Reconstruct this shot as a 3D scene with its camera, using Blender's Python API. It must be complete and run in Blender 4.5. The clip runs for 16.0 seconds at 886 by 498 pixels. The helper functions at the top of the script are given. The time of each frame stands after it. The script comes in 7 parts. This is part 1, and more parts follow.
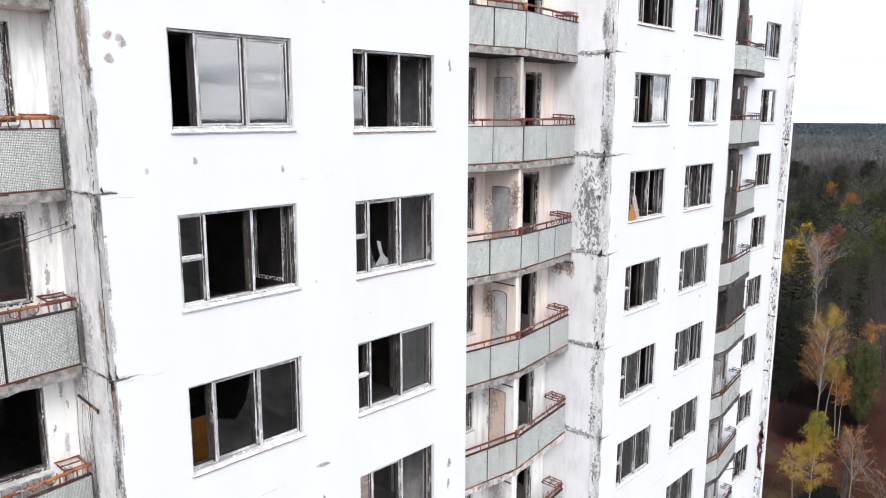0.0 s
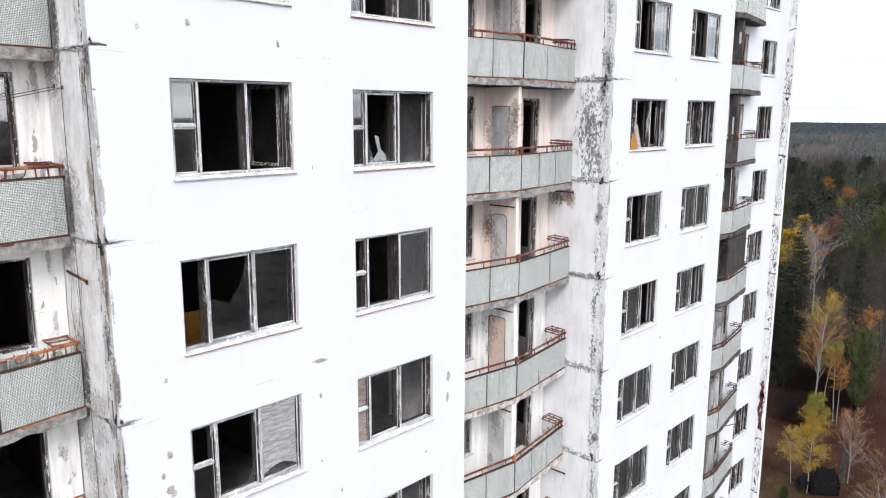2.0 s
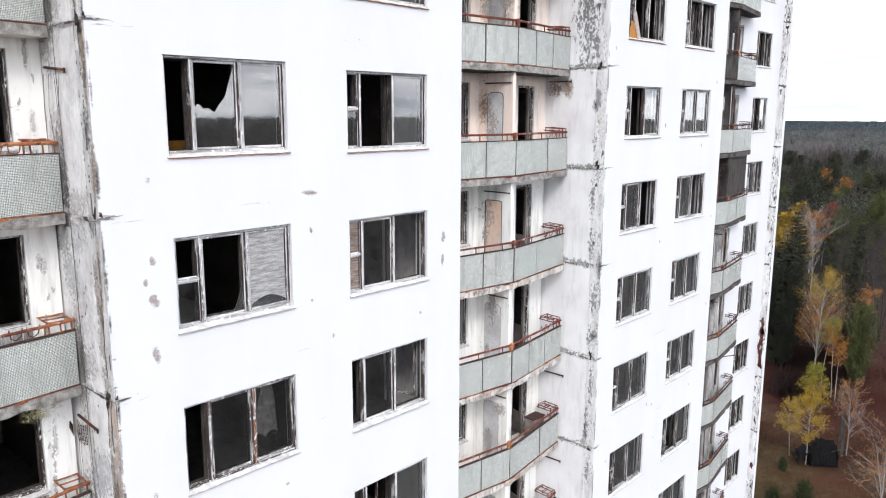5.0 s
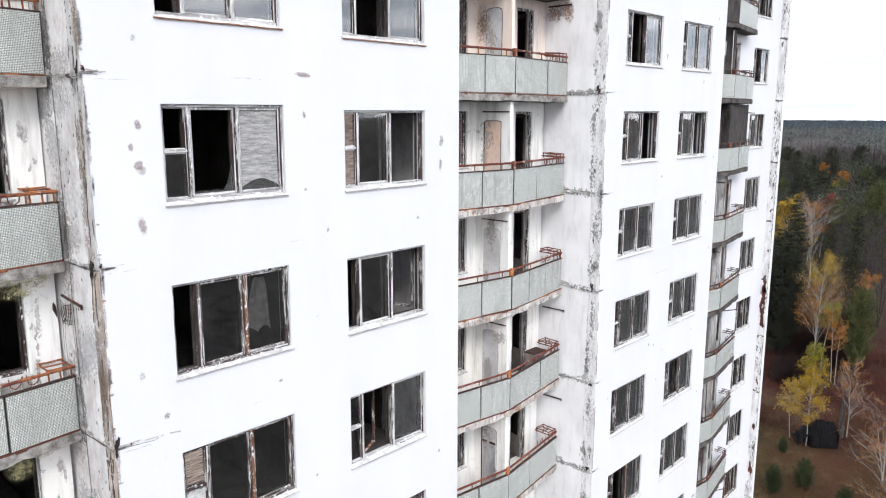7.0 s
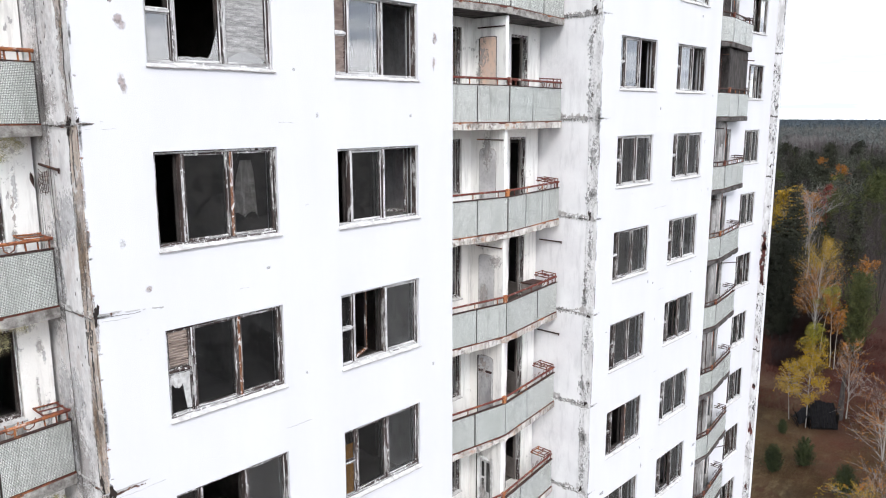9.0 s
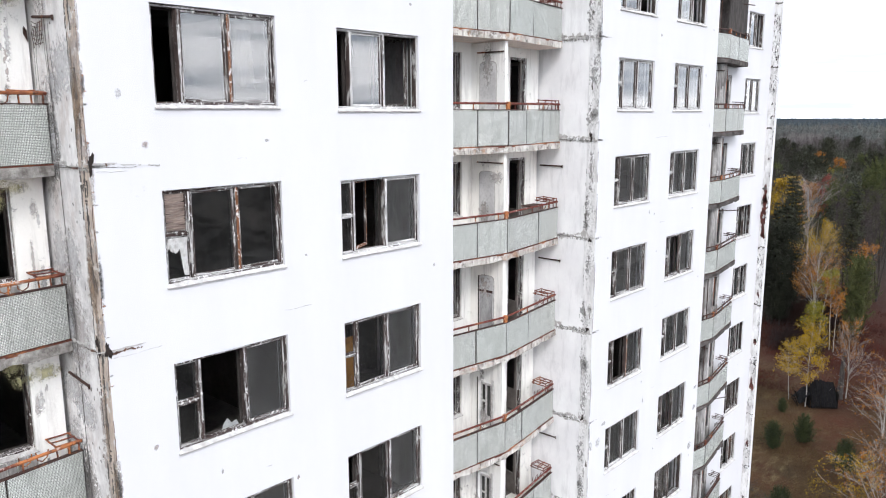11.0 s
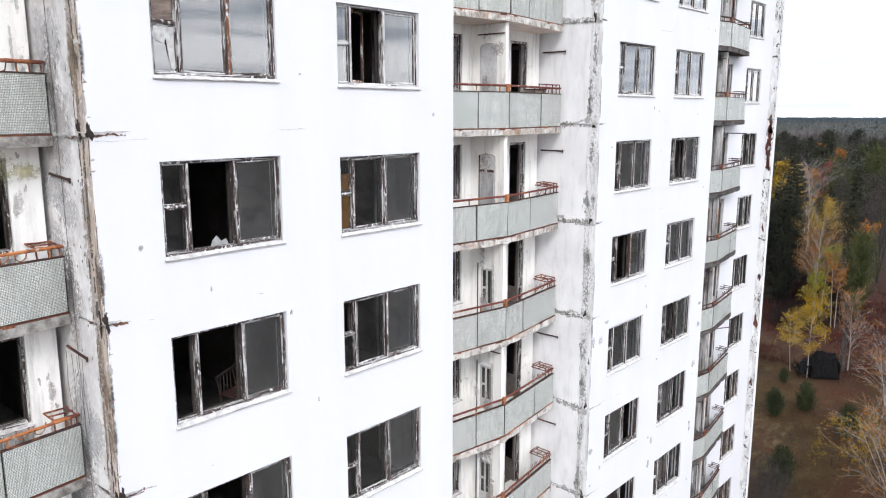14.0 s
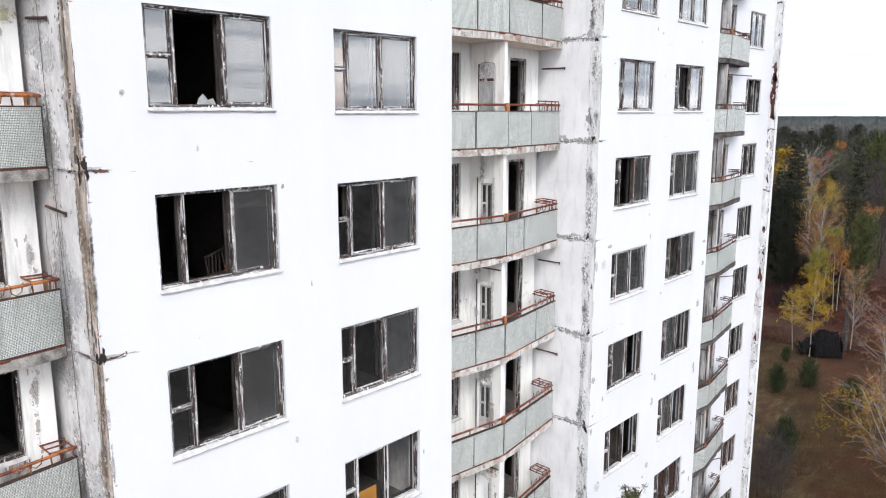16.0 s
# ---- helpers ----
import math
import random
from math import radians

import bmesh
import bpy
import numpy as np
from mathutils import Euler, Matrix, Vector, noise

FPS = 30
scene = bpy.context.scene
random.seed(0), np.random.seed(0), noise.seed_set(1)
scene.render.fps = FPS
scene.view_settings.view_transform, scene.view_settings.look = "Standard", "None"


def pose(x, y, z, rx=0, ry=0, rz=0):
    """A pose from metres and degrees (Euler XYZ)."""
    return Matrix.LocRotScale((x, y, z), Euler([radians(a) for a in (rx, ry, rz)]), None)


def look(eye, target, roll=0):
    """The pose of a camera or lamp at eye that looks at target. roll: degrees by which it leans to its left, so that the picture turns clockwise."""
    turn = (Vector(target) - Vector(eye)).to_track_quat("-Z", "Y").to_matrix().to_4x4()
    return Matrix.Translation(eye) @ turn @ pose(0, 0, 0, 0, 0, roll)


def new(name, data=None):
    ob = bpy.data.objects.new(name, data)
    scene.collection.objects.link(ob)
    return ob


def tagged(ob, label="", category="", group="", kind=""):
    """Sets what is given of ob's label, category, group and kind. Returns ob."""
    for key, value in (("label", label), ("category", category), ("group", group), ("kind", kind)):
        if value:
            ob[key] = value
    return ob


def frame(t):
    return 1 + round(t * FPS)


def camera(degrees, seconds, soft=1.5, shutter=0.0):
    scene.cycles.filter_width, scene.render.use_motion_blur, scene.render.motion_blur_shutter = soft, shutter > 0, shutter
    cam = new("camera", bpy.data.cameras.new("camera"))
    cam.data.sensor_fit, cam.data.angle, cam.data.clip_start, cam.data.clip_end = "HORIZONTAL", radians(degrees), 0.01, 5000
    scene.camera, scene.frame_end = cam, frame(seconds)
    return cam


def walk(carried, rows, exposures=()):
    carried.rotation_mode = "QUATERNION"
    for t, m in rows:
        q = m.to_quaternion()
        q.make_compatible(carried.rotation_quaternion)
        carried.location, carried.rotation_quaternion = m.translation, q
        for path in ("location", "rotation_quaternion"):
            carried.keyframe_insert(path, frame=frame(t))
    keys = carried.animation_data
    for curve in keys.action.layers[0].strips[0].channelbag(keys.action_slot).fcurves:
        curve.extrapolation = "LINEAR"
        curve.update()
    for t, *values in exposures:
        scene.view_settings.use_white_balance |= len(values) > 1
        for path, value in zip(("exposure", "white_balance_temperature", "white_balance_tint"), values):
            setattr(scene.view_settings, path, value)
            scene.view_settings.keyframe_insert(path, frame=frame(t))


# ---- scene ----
cam = camera(61.0, 16.0, soft=1.1)
# seconds, eye, then yaw, pitch and roll in degrees
PATH = [
    (0.0, -3.307, -10.842, 40.841, -47.099, -10.274, 0.161),
    (0.5, -3.328, -10.868, 40.318, -47.121, -10.279, 0.142),
    (1.0, -3.333, -10.840, 39.810, -47.212, -10.328, 0.204),
    (1.5, -3.348, -10.839, 39.299, -47.245, -10.318, 0.213),
    (2.0, -3.346, -10.833, 38.772, -47.303, -10.295, 0.203),
    (2.5, -3.323, -10.887, 38.245, -47.365, -10.351, 0.281),
    (3.0, -3.330, -10.938, 37.750, -47.382, -10.334, 0.259),
    (3.5, -3.340, -10.954, 37.238, -47.421, -10.329, 0.251),
    (4.0, -3.377, -10.985, 36.715, -47.432, -10.377, 0.270),
    (6.5, -3.317, -10.871, 34.045, -47.623, -10.236, 0.017),
    (7.0, -3.288, -10.873, 33.546, -47.654, -10.292, 0.049),
    (7.5, -3.231, -10.845, 32.998, -47.699, -10.275, 0.044),
    (8.0, -3.194, -10.848, 32.469, -47.746, -10.270, -0.001),
    (8.5, -3.192, -10.874, 31.952, -47.755, -10.263, -0.052),
    (9.0, -3.183, -10.905, 31.441, -47.783, -10.248, -0.069),
    (11.5, -3.420, -11.009, 28.671, -47.927, -10.204, -0.213),
    (12.0, -3.468, -11.049, 28.128, -47.923, -10.270, -0.177),
    (12.5, -3.482, -11.108, 27.602, -47.920, -10.325, -0.085),
    (13.0, -3.448, -11.056, 27.091, -47.941, -10.319, -0.053),
    (13.5, -3.406, -11.009, 26.552, -47.964, -10.268, -0.082),
    (14.0, -3.343, -10.963, 26.020, -47.955, -10.321, -0.016),
    (14.5, -3.311, -10.936, 25.492, -47.956, -10.333, -0.042),
    (15.0, -3.278, -10.905, 24.899, -47.982, -10.338, -0.018),
    (15.5, -3.223, -10.836, 24.288, -48.001, -10.311, -0.063),
    (16.0, -3.185, -10.865, 23.703, -47.956, -10.340, -0.091),
]


def aim(x, y, z, yaw, pitch, roll):
    return pose(x, y, z, 90 + pitch, 0, yaw) @ pose(0, 0, 0, 0, 0, roll)


walk(cam, [(t, aim(*row)) for t, *row in PATH], [(0.0, -0.06, 6520, 11.5)])

# ---- daylight: a bright, clouded autumn sky with a veiled sun in front of the facade ----
SUN_ELEV, SUN_AZ = 38.0, 222.0   # degrees; azimuth clockwise from +y
SKY = 0.11


def build_world():
    w = bpy.data.worlds.new("sky")
    scene.world = w
    w.use_nodes = True
    nt = w.node_tree
    nt.nodes.clear()
    out = nt.nodes.new("ShaderNodeOutputWorld")
    bg = nt.nodes.new("ShaderNodeBackground")
    sky = nt.nodes.new("ShaderNodeTexSky")
    sky.sky_type, sky.sun_disc = "NISHITA", False
    sky.sun_elevation, sky.sun_rotation = radians(SUN_ELEV), radians(SUN_AZ)
    sky.air_density, sky.dust_density, sky.ozone_density = 1.0, 3.0, 1.5
    # cloud deck: layered noise over the direction, stretched sideways
    geo = nt.nodes.new("ShaderNodeTexCoord")
    mp = nt.nodes.new("ShaderNodeMapping")
    mp.inputs["Scale"].default_value = (1.0, 1.0, 11.0)
    nz = nt.nodes.new("ShaderNodeTexNoise")
    nz.inputs["Scale"].default_value, nz.inputs["Detail"].default_value = 2.6, 6.0
    nz.inputs["Roughness"].default_value = 0.55
    ramp = nt.nodes.new("ShaderNodeValToRGB")
    e = ramp.color_ramp.elements
    e[0].position, e[0].color = 0.41, (10.0, 11.4, 13.4, 1)
    e[1].position, e[1].color = 0.57, (28.6, 29.4, 30.6, 1)
    mix = nt.nodes.new("ShaderNodeMix")
    mix.data_type = "RGBA"
    mix.inputs[0].default_value = 0.88
    nt.links.new(geo.outputs["Generated"], mp.inputs["Vector"])
    nt.links.new(mp.outputs["Vector"], nz.inputs["Vector"])
    nt.links.new(nz.outputs["Fac"], ramp.inputs["Fac"])
    nt.links.new(sky.outputs["Color"], mix.inputs[6])
    nt.links.new(ramp.outputs["Color"], mix.inputs[7])
    nt.links.new(mix.outputs[2], bg.inputs["Color"])
    bg.inputs["Strength"].default_value = SKY
    nt.links.new(bg.outputs["Background"], out.inputs["Surface"])


build_world()
sun = new("sun", bpy.data.lights.new("sun", "SUN"))
sun.data.energy, sun.data.angle, sun.data.color = 1.65, radians(14), (1.0, 0.98, 0.95)
_d = Vector((math.sin(radians(SUN_AZ)) * math.cos(radians(SUN_ELEV)), math.cos(radians(SUN_AZ)) * math.cos(radians(SUN_ELEV)), math.sin(radians(SUN_ELEV))))
sun.matrix_world = look(_d * 100, (0, 0, 0))


# ---- materials ----
def base_mat(name, rough=0.8, metal=0.0, spec=0.3):
    m = bpy.data.materials.new(name)
    m.use_nodes = True
    b = m.node_tree.nodes["Principled BSDF"]
    b.inputs["Roughness"].default_value = rough
    b.inputs["Metallic"].default_value = metal
    b.inputs["Specular IOR Level"].default_value = spec
    return m, m.node_tree, b


def nd(nt, kind, **kw):
    n = nt.nodes.new(kind)
    for k, v in kw.items():
        if k in n.inputs:
            n.inputs[k].default_value = v
    return n


def coords(nt, scale=(1, 1, 1), space="Object", shift=(0, 0, 0)):
    """Object or world position, scaled."""
    if space == "World":
        g = nt.nodes.new("ShaderNodeNewGeometry")
        src = g.outputs["Position"]
    else:
        g = nt.nodes.new("ShaderNodeTexCoord")
        src = g.outputs["Object"]
    mp = nt.nodes.new("ShaderNodeMapping")
    mp.inputs["Scale"].default_value = scale
    mp.inputs["Location"].default_value = shift
    nt.links.new(src, mp.inputs["Vector"])
    return mp.outputs["Vector"]


def noise_fac(nt, vec, scale, detail=4.0, rough=0.6, lo=0.4, hi=0.6, dist=0.0):
    """Noise pulled to 0..1 between lo and hi."""
    n = nd(nt, "ShaderNodeTexNoise", Scale=scale, Detail=detail, Roughness=rough, Distortion=dist)
    nt.links.new(vec, n.inputs["Vector"])
    r = nt.nodes.new("ShaderNodeMapRange")
    r.inputs["From Min"].default_value, r.inputs["From Max"].default_value = lo, hi
    nt.links.new(n.outputs["Fac"], r.inputs["Value"])
    return r.outputs["Result"]


def mixc(nt, fac, a, b):
    m = nt.nodes.new("ShaderNodeMix")
    m.data_type = "RGBA"
    for sock, v in ((m.inputs[0], fac), (m.inputs[6], a), (m.inputs[7], b)):
        if isinstance(v, (int, float)):
            sock.default_value = v
        elif isinstance(v, tuple):
            sock.default_value = (*v, 1) if len(v) == 3 else v
        else:
            nt.links.new(v, sock)
    return m.outputs[2]


def op(nt, kind, a, b=0.0):
    m = nt.nodes.new("ShaderNodeMath")
    m.operation = kind.replace("_FREE", "")
    m.use_clamp = kind in ("MULTIPLY", "ADD", "SUBTRACT")
    for sock, v in ((m.inputs[0], a), (m.inputs[1], b)):
        if isinstance(v, (int, float)):
            sock.default_value = v
        else:
            nt.links.new(v, sock)
    return m.outputs[0]


def bump(nt, b, height, strength=0.3, dist=0.01):
    n = nd(nt, "ShaderNodeBump", Strength=strength, Distance=dist)
    nt.links.new(height, n.inputs["Height"])
    nt.links.new(n.outputs["Normal"], b.inputs["Normal"])


def axis_range(nt, vec, axis, lo, hi):
    """0 at lo, 1 at hi along one axis of vec."""
    s = nt.nodes.new("ShaderNodeSeparateXYZ")
    nt.links.new(vec, s.inputs[0])
    r = nt.nodes.new("ShaderNodeMapRange")
    r.inputs["From Min"].default_value, r.inputs["From Max"].default_value = lo, hi
    nt.links.new(s.outputs[axis], r.inputs["Value"])
    return r.outputs["Result"]


def random_of(nt):
    return nt.nodes.new("ShaderNodeObjectInfo").outputs["Random"]


def mat_white():
    """Whitewashed panel with chipped spots and grey grime."""
    m, nt, b = base_mat("white_plaster", 0.85, 0, 0.2)
    v = coords(nt, (1, 1, 1), "World")
    vs = coords(nt, (1.0, 1.0, 0.25), "World")
    big = noise_fac(nt, vs, 0.9, 5, 0.6, 0.35, 0.75)
    c = mixc(nt, big, (0.752, 0.752, 0.782), (0.715, 0.715, 0.742))
    patch = noise_fac(nt, v, 1.7, 3, 0.5, 0.66, 0.70)
    chips = noise_fac(nt, v, 9.0, 4, 0.65, 0.62, 0.68)
    chip = op(nt, "MULTIPLY", patch, chips)
    c = mixc(nt, op(nt, "MULTIPLY", chip, 0.75), c, (0.42, 0.41, 0.41))
    fine = noise_fac(nt, v, 60, 2, 0.5, 0.3, 0.7)
    nt.links.new(c, b.inputs["Base Color"])
    h = op(nt, "SUBTRACT", fine, op(nt, "MULTIPLY", chip, 2.0))
    bump(nt, b, h, 0.25, 0.006)
    return m


def mat_return(name="grey_plaster", light=(0.94, 0.94, 0.95), dull=(0.84, 0.84, 0.855), streak=0.34, mould=0.12, mottle=0.0):
    """Bare grey plaster side wall, blotched, with dark moss stains."""
    m, nt, b = base_mat(name, 0.9, 0, 0.2)
    v = coords(nt, (1, 1, 1), "World")
    vs = coords(nt, (1, 1.6, 0.35), "World")
    c = mixc(nt, noise_fac(nt, v, 1.1, 5, 0.6, 0.35, 0.65), light, dull)
    c = mixc(nt, op(nt, "MULTIPLY", noise_fac(nt, vs, 3.0, 5, 0.65, 0.5, 0.72), streak), c, (0.44, 0.44, 0.45))
    if mottle:
        c = mixc(nt, op(nt, "MULTIPLY", noise_fac(nt, coords(nt, (1, 1, 0.7), "World"), 4.5, 7, 0.75, 0.44, 0.62), mottle), c, (0.33, 0.295, 0.285))
        c = mixc(nt, op(nt, "MULTIPLY", noise_fac(nt, coords(nt, (1, 1.3, 0.6), "World", (4, 2, 7)), 2.2, 6, 0.7, 0.55, 0.64), mottle), c, (0.40, 0.31, 0.27))
    zone = noise_fac(nt, v, 0.33, 2, 0.5, 0.57, 0.66)
    spots = noise_fac(nt, v, 9.0, 8, 0.8, 0.46, 0.66)
    c = mixc(nt, op(nt, "MULTIPLY", op(nt, "MULTIPLY", zone, spots), mould), c, (0.17, 0.17, 0.175))
    fine = noise_fac(nt, v, 35, 4, 0.6, 0.3, 0.7)
    c = mixc(nt, op(nt, "MULTIPLY", fine, 0.18), c, (0.75, 0.75, 0.76))
    nt.links.new(c, b.inputs["Base Color"])
    bump(nt, b, fine, 0.4, 0.008)
    return m


def mat_edge(name, base, grime, rusty):
    """Panel edge where the paint has come off in flakes and streaks."""
    m, nt, b = base_mat(name, 0.95, 0, 0.15)
    v = coords(nt, (1, 1, 1), "World")
    vs = coords(nt, (3.0, 3.0, 0.5), "World")
    c = mixc(nt, noise_fac(nt, vs, 3.2, 6, 0.65, 0.38, 0.62), base, tuple(0.62 * k for k in base))
    c = mixc(nt, op(nt, "MULTIPLY", noise_fac(nt, vs, 6.0, 6, 0.75, 0.55, 0.62), grime), c, (0.085, 0.08, 0.08))
    c = mixc(nt, op(nt, "MULTIPLY", noise_fac(nt, v, 5.0, 5, 0.7, 0.56, 0.6), 0.8), c, (0.8, 0.8, 0.8))
    c = mixc(nt, op(nt, "MULTIPLY", noise_fac(nt, coords(nt, (1, 1, 0.8), "World"), 1.3, 6, 0.7, 0.58, 0.61), rusty), c, mixc(nt, noise_fac(nt, v, 7, 5, 0.7, 0.4, 0.6), (0.17, 0.05, 0.042), (0.06, 0.03, 0.03)))
    nt.links.new(c, b.inputs["Base Color"])
    bump(nt, b, noise_fac(nt, v, 16, 6, 0.7, 0.3, 0.7), 0.8, 0.02)
    return m


def mat_corner():
    """Pale panel edge peppered with small dark flakes in upright drifts."""
    m, nt, b = base_mat("flecked_panel_edge", 0.95, 0, 0.15)
    v = coords(nt, (1, 1, 1), "World")
    vs = coords(nt, (2.4, 2.4, 0.55), "World")
    c = mixc(nt, noise_fac(nt, vs, 2.4, 5, 0.65, 0.38, 0.62), (0.91, 0.91, 0.915), (0.70, 0.695, 0.70))
    drift = noise_fac(nt, vs, 1.7, 4, 0.6, 0.40, 0.62)
    flecks = noise_fac(nt, coords(nt, (1, 1, 0.7), "World"), 20.0, 7, 0.78, 0.49, 0.58)
    c = mixc(nt, op(nt, "MULTIPLY", op(nt, "MULTIPLY", drift, flecks), 0.85), c, (0.15, 0.145, 0.145))
    nt.links.new(c, b.inputs["Base Color"])
    bump(nt, b, noise_fac(nt, v, 22, 6, 0.7, 0.3, 0.7), 0.7, 0.012)
    return m


def mat_fallen():
    """Fallen plaster on the end pier: dull white with black soot in flakes."""
    m, nt, b = base_mat("fallen_plaster_edge", 0.95, 0, 0.15)
    v = coords(nt, (1, 1, 1), "World")
    vs = coords(nt, (2.0, 2.0, 0.7), "World")
    c = mixc(nt, noise_fac(nt, vs, 2.2, 5, 0.65, 0.4, 0.6), (0.86, 0.86, 0.86), (0.62, 0.61, 0.605))
    soot = op(nt, "MULTIPLY", noise_fac(nt, v, 0.9, 3, 0.5, 0.46, 0.60), noise_fac(nt, vs, 7.0, 7, 0.78, 0.52, 0.57))
    c = mixc(nt, soot, c, (0.035, 0.033, 0.033))
    nt.links.new(c, b.inputs["Base Color"])
    bump(nt, b, noise_fac(nt, v, 16, 6, 0.7, 0.3, 0.7), 0.8, 0.02)
    return m


def mat_loggia(name="loggia_whitewash", rosy=(0.94, 0.82, 0.75), plain=(0.92, 0.89, 0.86)):
    """Whitewash inside the loggias, faintly rosy in some flats, with drips."""
    m, nt, b = base_mat(name, 0.9, 0, 0.15)
    v = coords(nt, (1, 1, 1), "World")
    vs = coords(nt, (2.5, 2.5, 0.3), "World")
    tint = mixc(nt, random_of(nt), rosy, plain)
    c = mixc(nt, op(nt, "MULTIPLY", noise_fac(nt, vs, 2.2, 6, 0.7, 0.50, 0.70), 0.6), tint, (0.46, 0.445, 0.43))
    chips = op(nt, "MULTIPLY", noise_fac(nt, v, 1.1, 2, 0.5, 0.58, 0.66), noise_fac(nt, v, 8.0, 7, 0.75, 0.55, 0.63))
    c = mixc(nt, op(nt, "MULTIPLY", chips, 0.8), c, (0.30, 0.29, 0.29))
    nt.links.new(c, b.inputs["Base Color"])
    bump(nt, b, noise_fac(nt, v, 30, 4, 0.6, 0.3, 0.7), 0.35, 0.008)
    return m


def mat_slab():
    """Balcony slab: concrete with rust runs and spalled edges."""
    m, nt, b = base_mat("slab_concrete", 0.95, 0, 0.15)
    v = coords(nt, (1, 1, 1), "World")
    c = mixc(nt, noise_fac(nt, v, 2.5, 6, 0.65, 0.38, 0.6), (0.80, 0.775, 0.735), (0.50, 0.465, 0.425))
    c = mixc(nt, op(nt, "MULTIPLY", noise_fac(nt, v, 4.0, 5, 0.7, 0.54, 0.64), 0.8), c, (0.13, 0.115, 0.10))
    c = mixc(nt, op(nt, "MULTIPLY", noise_fac(nt, v, 1.8, 4, 0.7, 0.56, 0.66), 0.6), c, (0.45, 0.24, 0.11))
    runs = coords(nt, (5, 5, 0.7), "World")
    c = mixc(nt, op(nt, "MULTIPLY", noise_fac(nt, runs, 2.5, 5, 0.7, 0.52, 0.60), 0.45), c, (0.14, 0.085, 0.06))
    c = mixc(nt, op(nt, "MULTIPLY", noise_fac(nt, v, 6.0, 5, 0.7, 0.58, 0.64), 0.7), c, (0.80, 0.79, 0.78))
    c = mixc(nt, op(nt, "MULTIPLY", noise_fac(nt, coords(nt, (1, 1, 2.5), "World", (2, 5, 1)), 1.1, 6, 0.75, 0.56, 0.64), 0.5), c, mixc(nt, noise_fac(nt, v, 5.0, 5, 0.7, 0.42, 0.58), (0.50, 0.20, 0.065), (0.15, 0.062, 0.040)))
    nt.links.new(c, b.inputs["Base Color"])
    bump(nt, b, noise_fac(nt, v, 14, 6, 0.7, 0.3, 0.7), 0.9, 0.02)
    return m


def mat_mosaic():
    """Parapet slab faced with small glazed tiles, pale grey-green, grouted."""
    m, nt, b = base_mat("mosaic_tile", 0.45, 0, 0.4)
    v = coords(nt, (1, 1, 1), "Object")
    s = nt.nodes.new("ShaderNodeSeparateXYZ")
    nt.links.new(v, s.inputs[0])
    lines = []
    for axis in (0, 2):
        f = op(nt, "FRACT", op(nt, "DIVIDE", s.outputs[axis], 0.0235))
        lines.append(op(nt, "LESS_THAN", f, 0.25))
    grout = op(nt, "MAXIMUM", *lines)
    cell = nt.nodes.new("ShaderNodeTexWhiteNoise")
    cell.noise_dimensions = "3D"
    sn = nt.nodes.new("ShaderNodeVectorMath")
    sn.operation = "SNAP"
    sn.inputs[1].default_value = (0.0235, 5.0, 0.0235)
    nt.links.new(v, sn.inputs[0])
    nt.links.new(sn.outputs[0], cell.inputs["Vector"])
    tile = mixc(nt, cell.outputs["Value"], (0.74, 0.77, 0.735), (0.93, 0.94, 0.915))
    slab_rnd = random_of(nt)
    tone = mixc(nt, slab_rnd, (0.92, 0.945, 0.93), (1.0, 1.0, 0.985))
    mul = nt.nodes.new("ShaderNodeMix")
    mul.data_type, mul.blend_type = "RGBA", "MULTIPLY"
    mul.inputs[0].default_value = 1.0
    nt.links.new(tile, mul.inputs[6])
    nt.links.new(tone, mul.inputs[7])
    c = mixc(nt, op(nt, "MULTIPLY", grout, 0.95), mul.outputs[2], (0.065, 0.07, 0.068))
    w = coords(nt, (1, 1, 0.35), "World")
    c = mixc(nt, op(nt, "MULTIPLY", noise_fac(nt, w, 3.0, 6, 0.7, 0.48, 0.70), 0.55), c, (0.27, 0.275, 0.25))
    speck = op(nt, "MULTIPLY", noise_fac(nt, coords(nt, (1, 1, 1), "World"), 22, 5, 0.7, 0.47, 0.62), op(nt, "ADD", 0.25, op(nt, "MULTIPLY", slab_rnd, 0.5)))
    c = mixc(nt, speck, c, (0.30, 0.305, 0.29))
    drip = op(nt, "MULTIPLY", noise_fac(nt, coords(nt, (4, 4, 0.35), "World"), 2.4, 6, 0.72, 0.55, 0.68), 0.5)
    c = mixc(nt, drip, c, (0.22, 0.215, 0.19))
    nt.links.new(c, b.inputs["Base Color"])
    bump(nt, b, op(nt, "SUBTRACT", 1.0, grout), 0.4, 0.002)
    return m


def mat_rust(name="rusted_steel", paint=(0.15, 0.046, 0.035), orange=0.46, flakes=0.7):
    m, nt, b = base_mat(name, 0.85, 0.1, 0.3)
    v = coords(nt, (1, 1, 1), "World")
    c = mixc(nt, noise_fac(nt, v, 1.6, 5, 0.7, orange, orange + 0.16), paint, (0.52, 0.20, 0.075))
    c = mixc(nt, noise_fac(nt, v, 14.0, 4, 0.7, 0.54, 0.62), c, (0.09, 0.05, 0.04))
    c = mixc(nt, op(nt, "MULTIPLY", noise_fac(nt, v, 5.0, 5, 0.75, 0.58, 0.63), flakes), c, (0.62, 0.52, 0.47))
    nt.links.new(c, b.inputs["Base Color"])
    bump(nt, b, noise_fac(nt, v, 60, 3, 0.6, 0.3, 0.7), 0.4, 0.003)
    return m


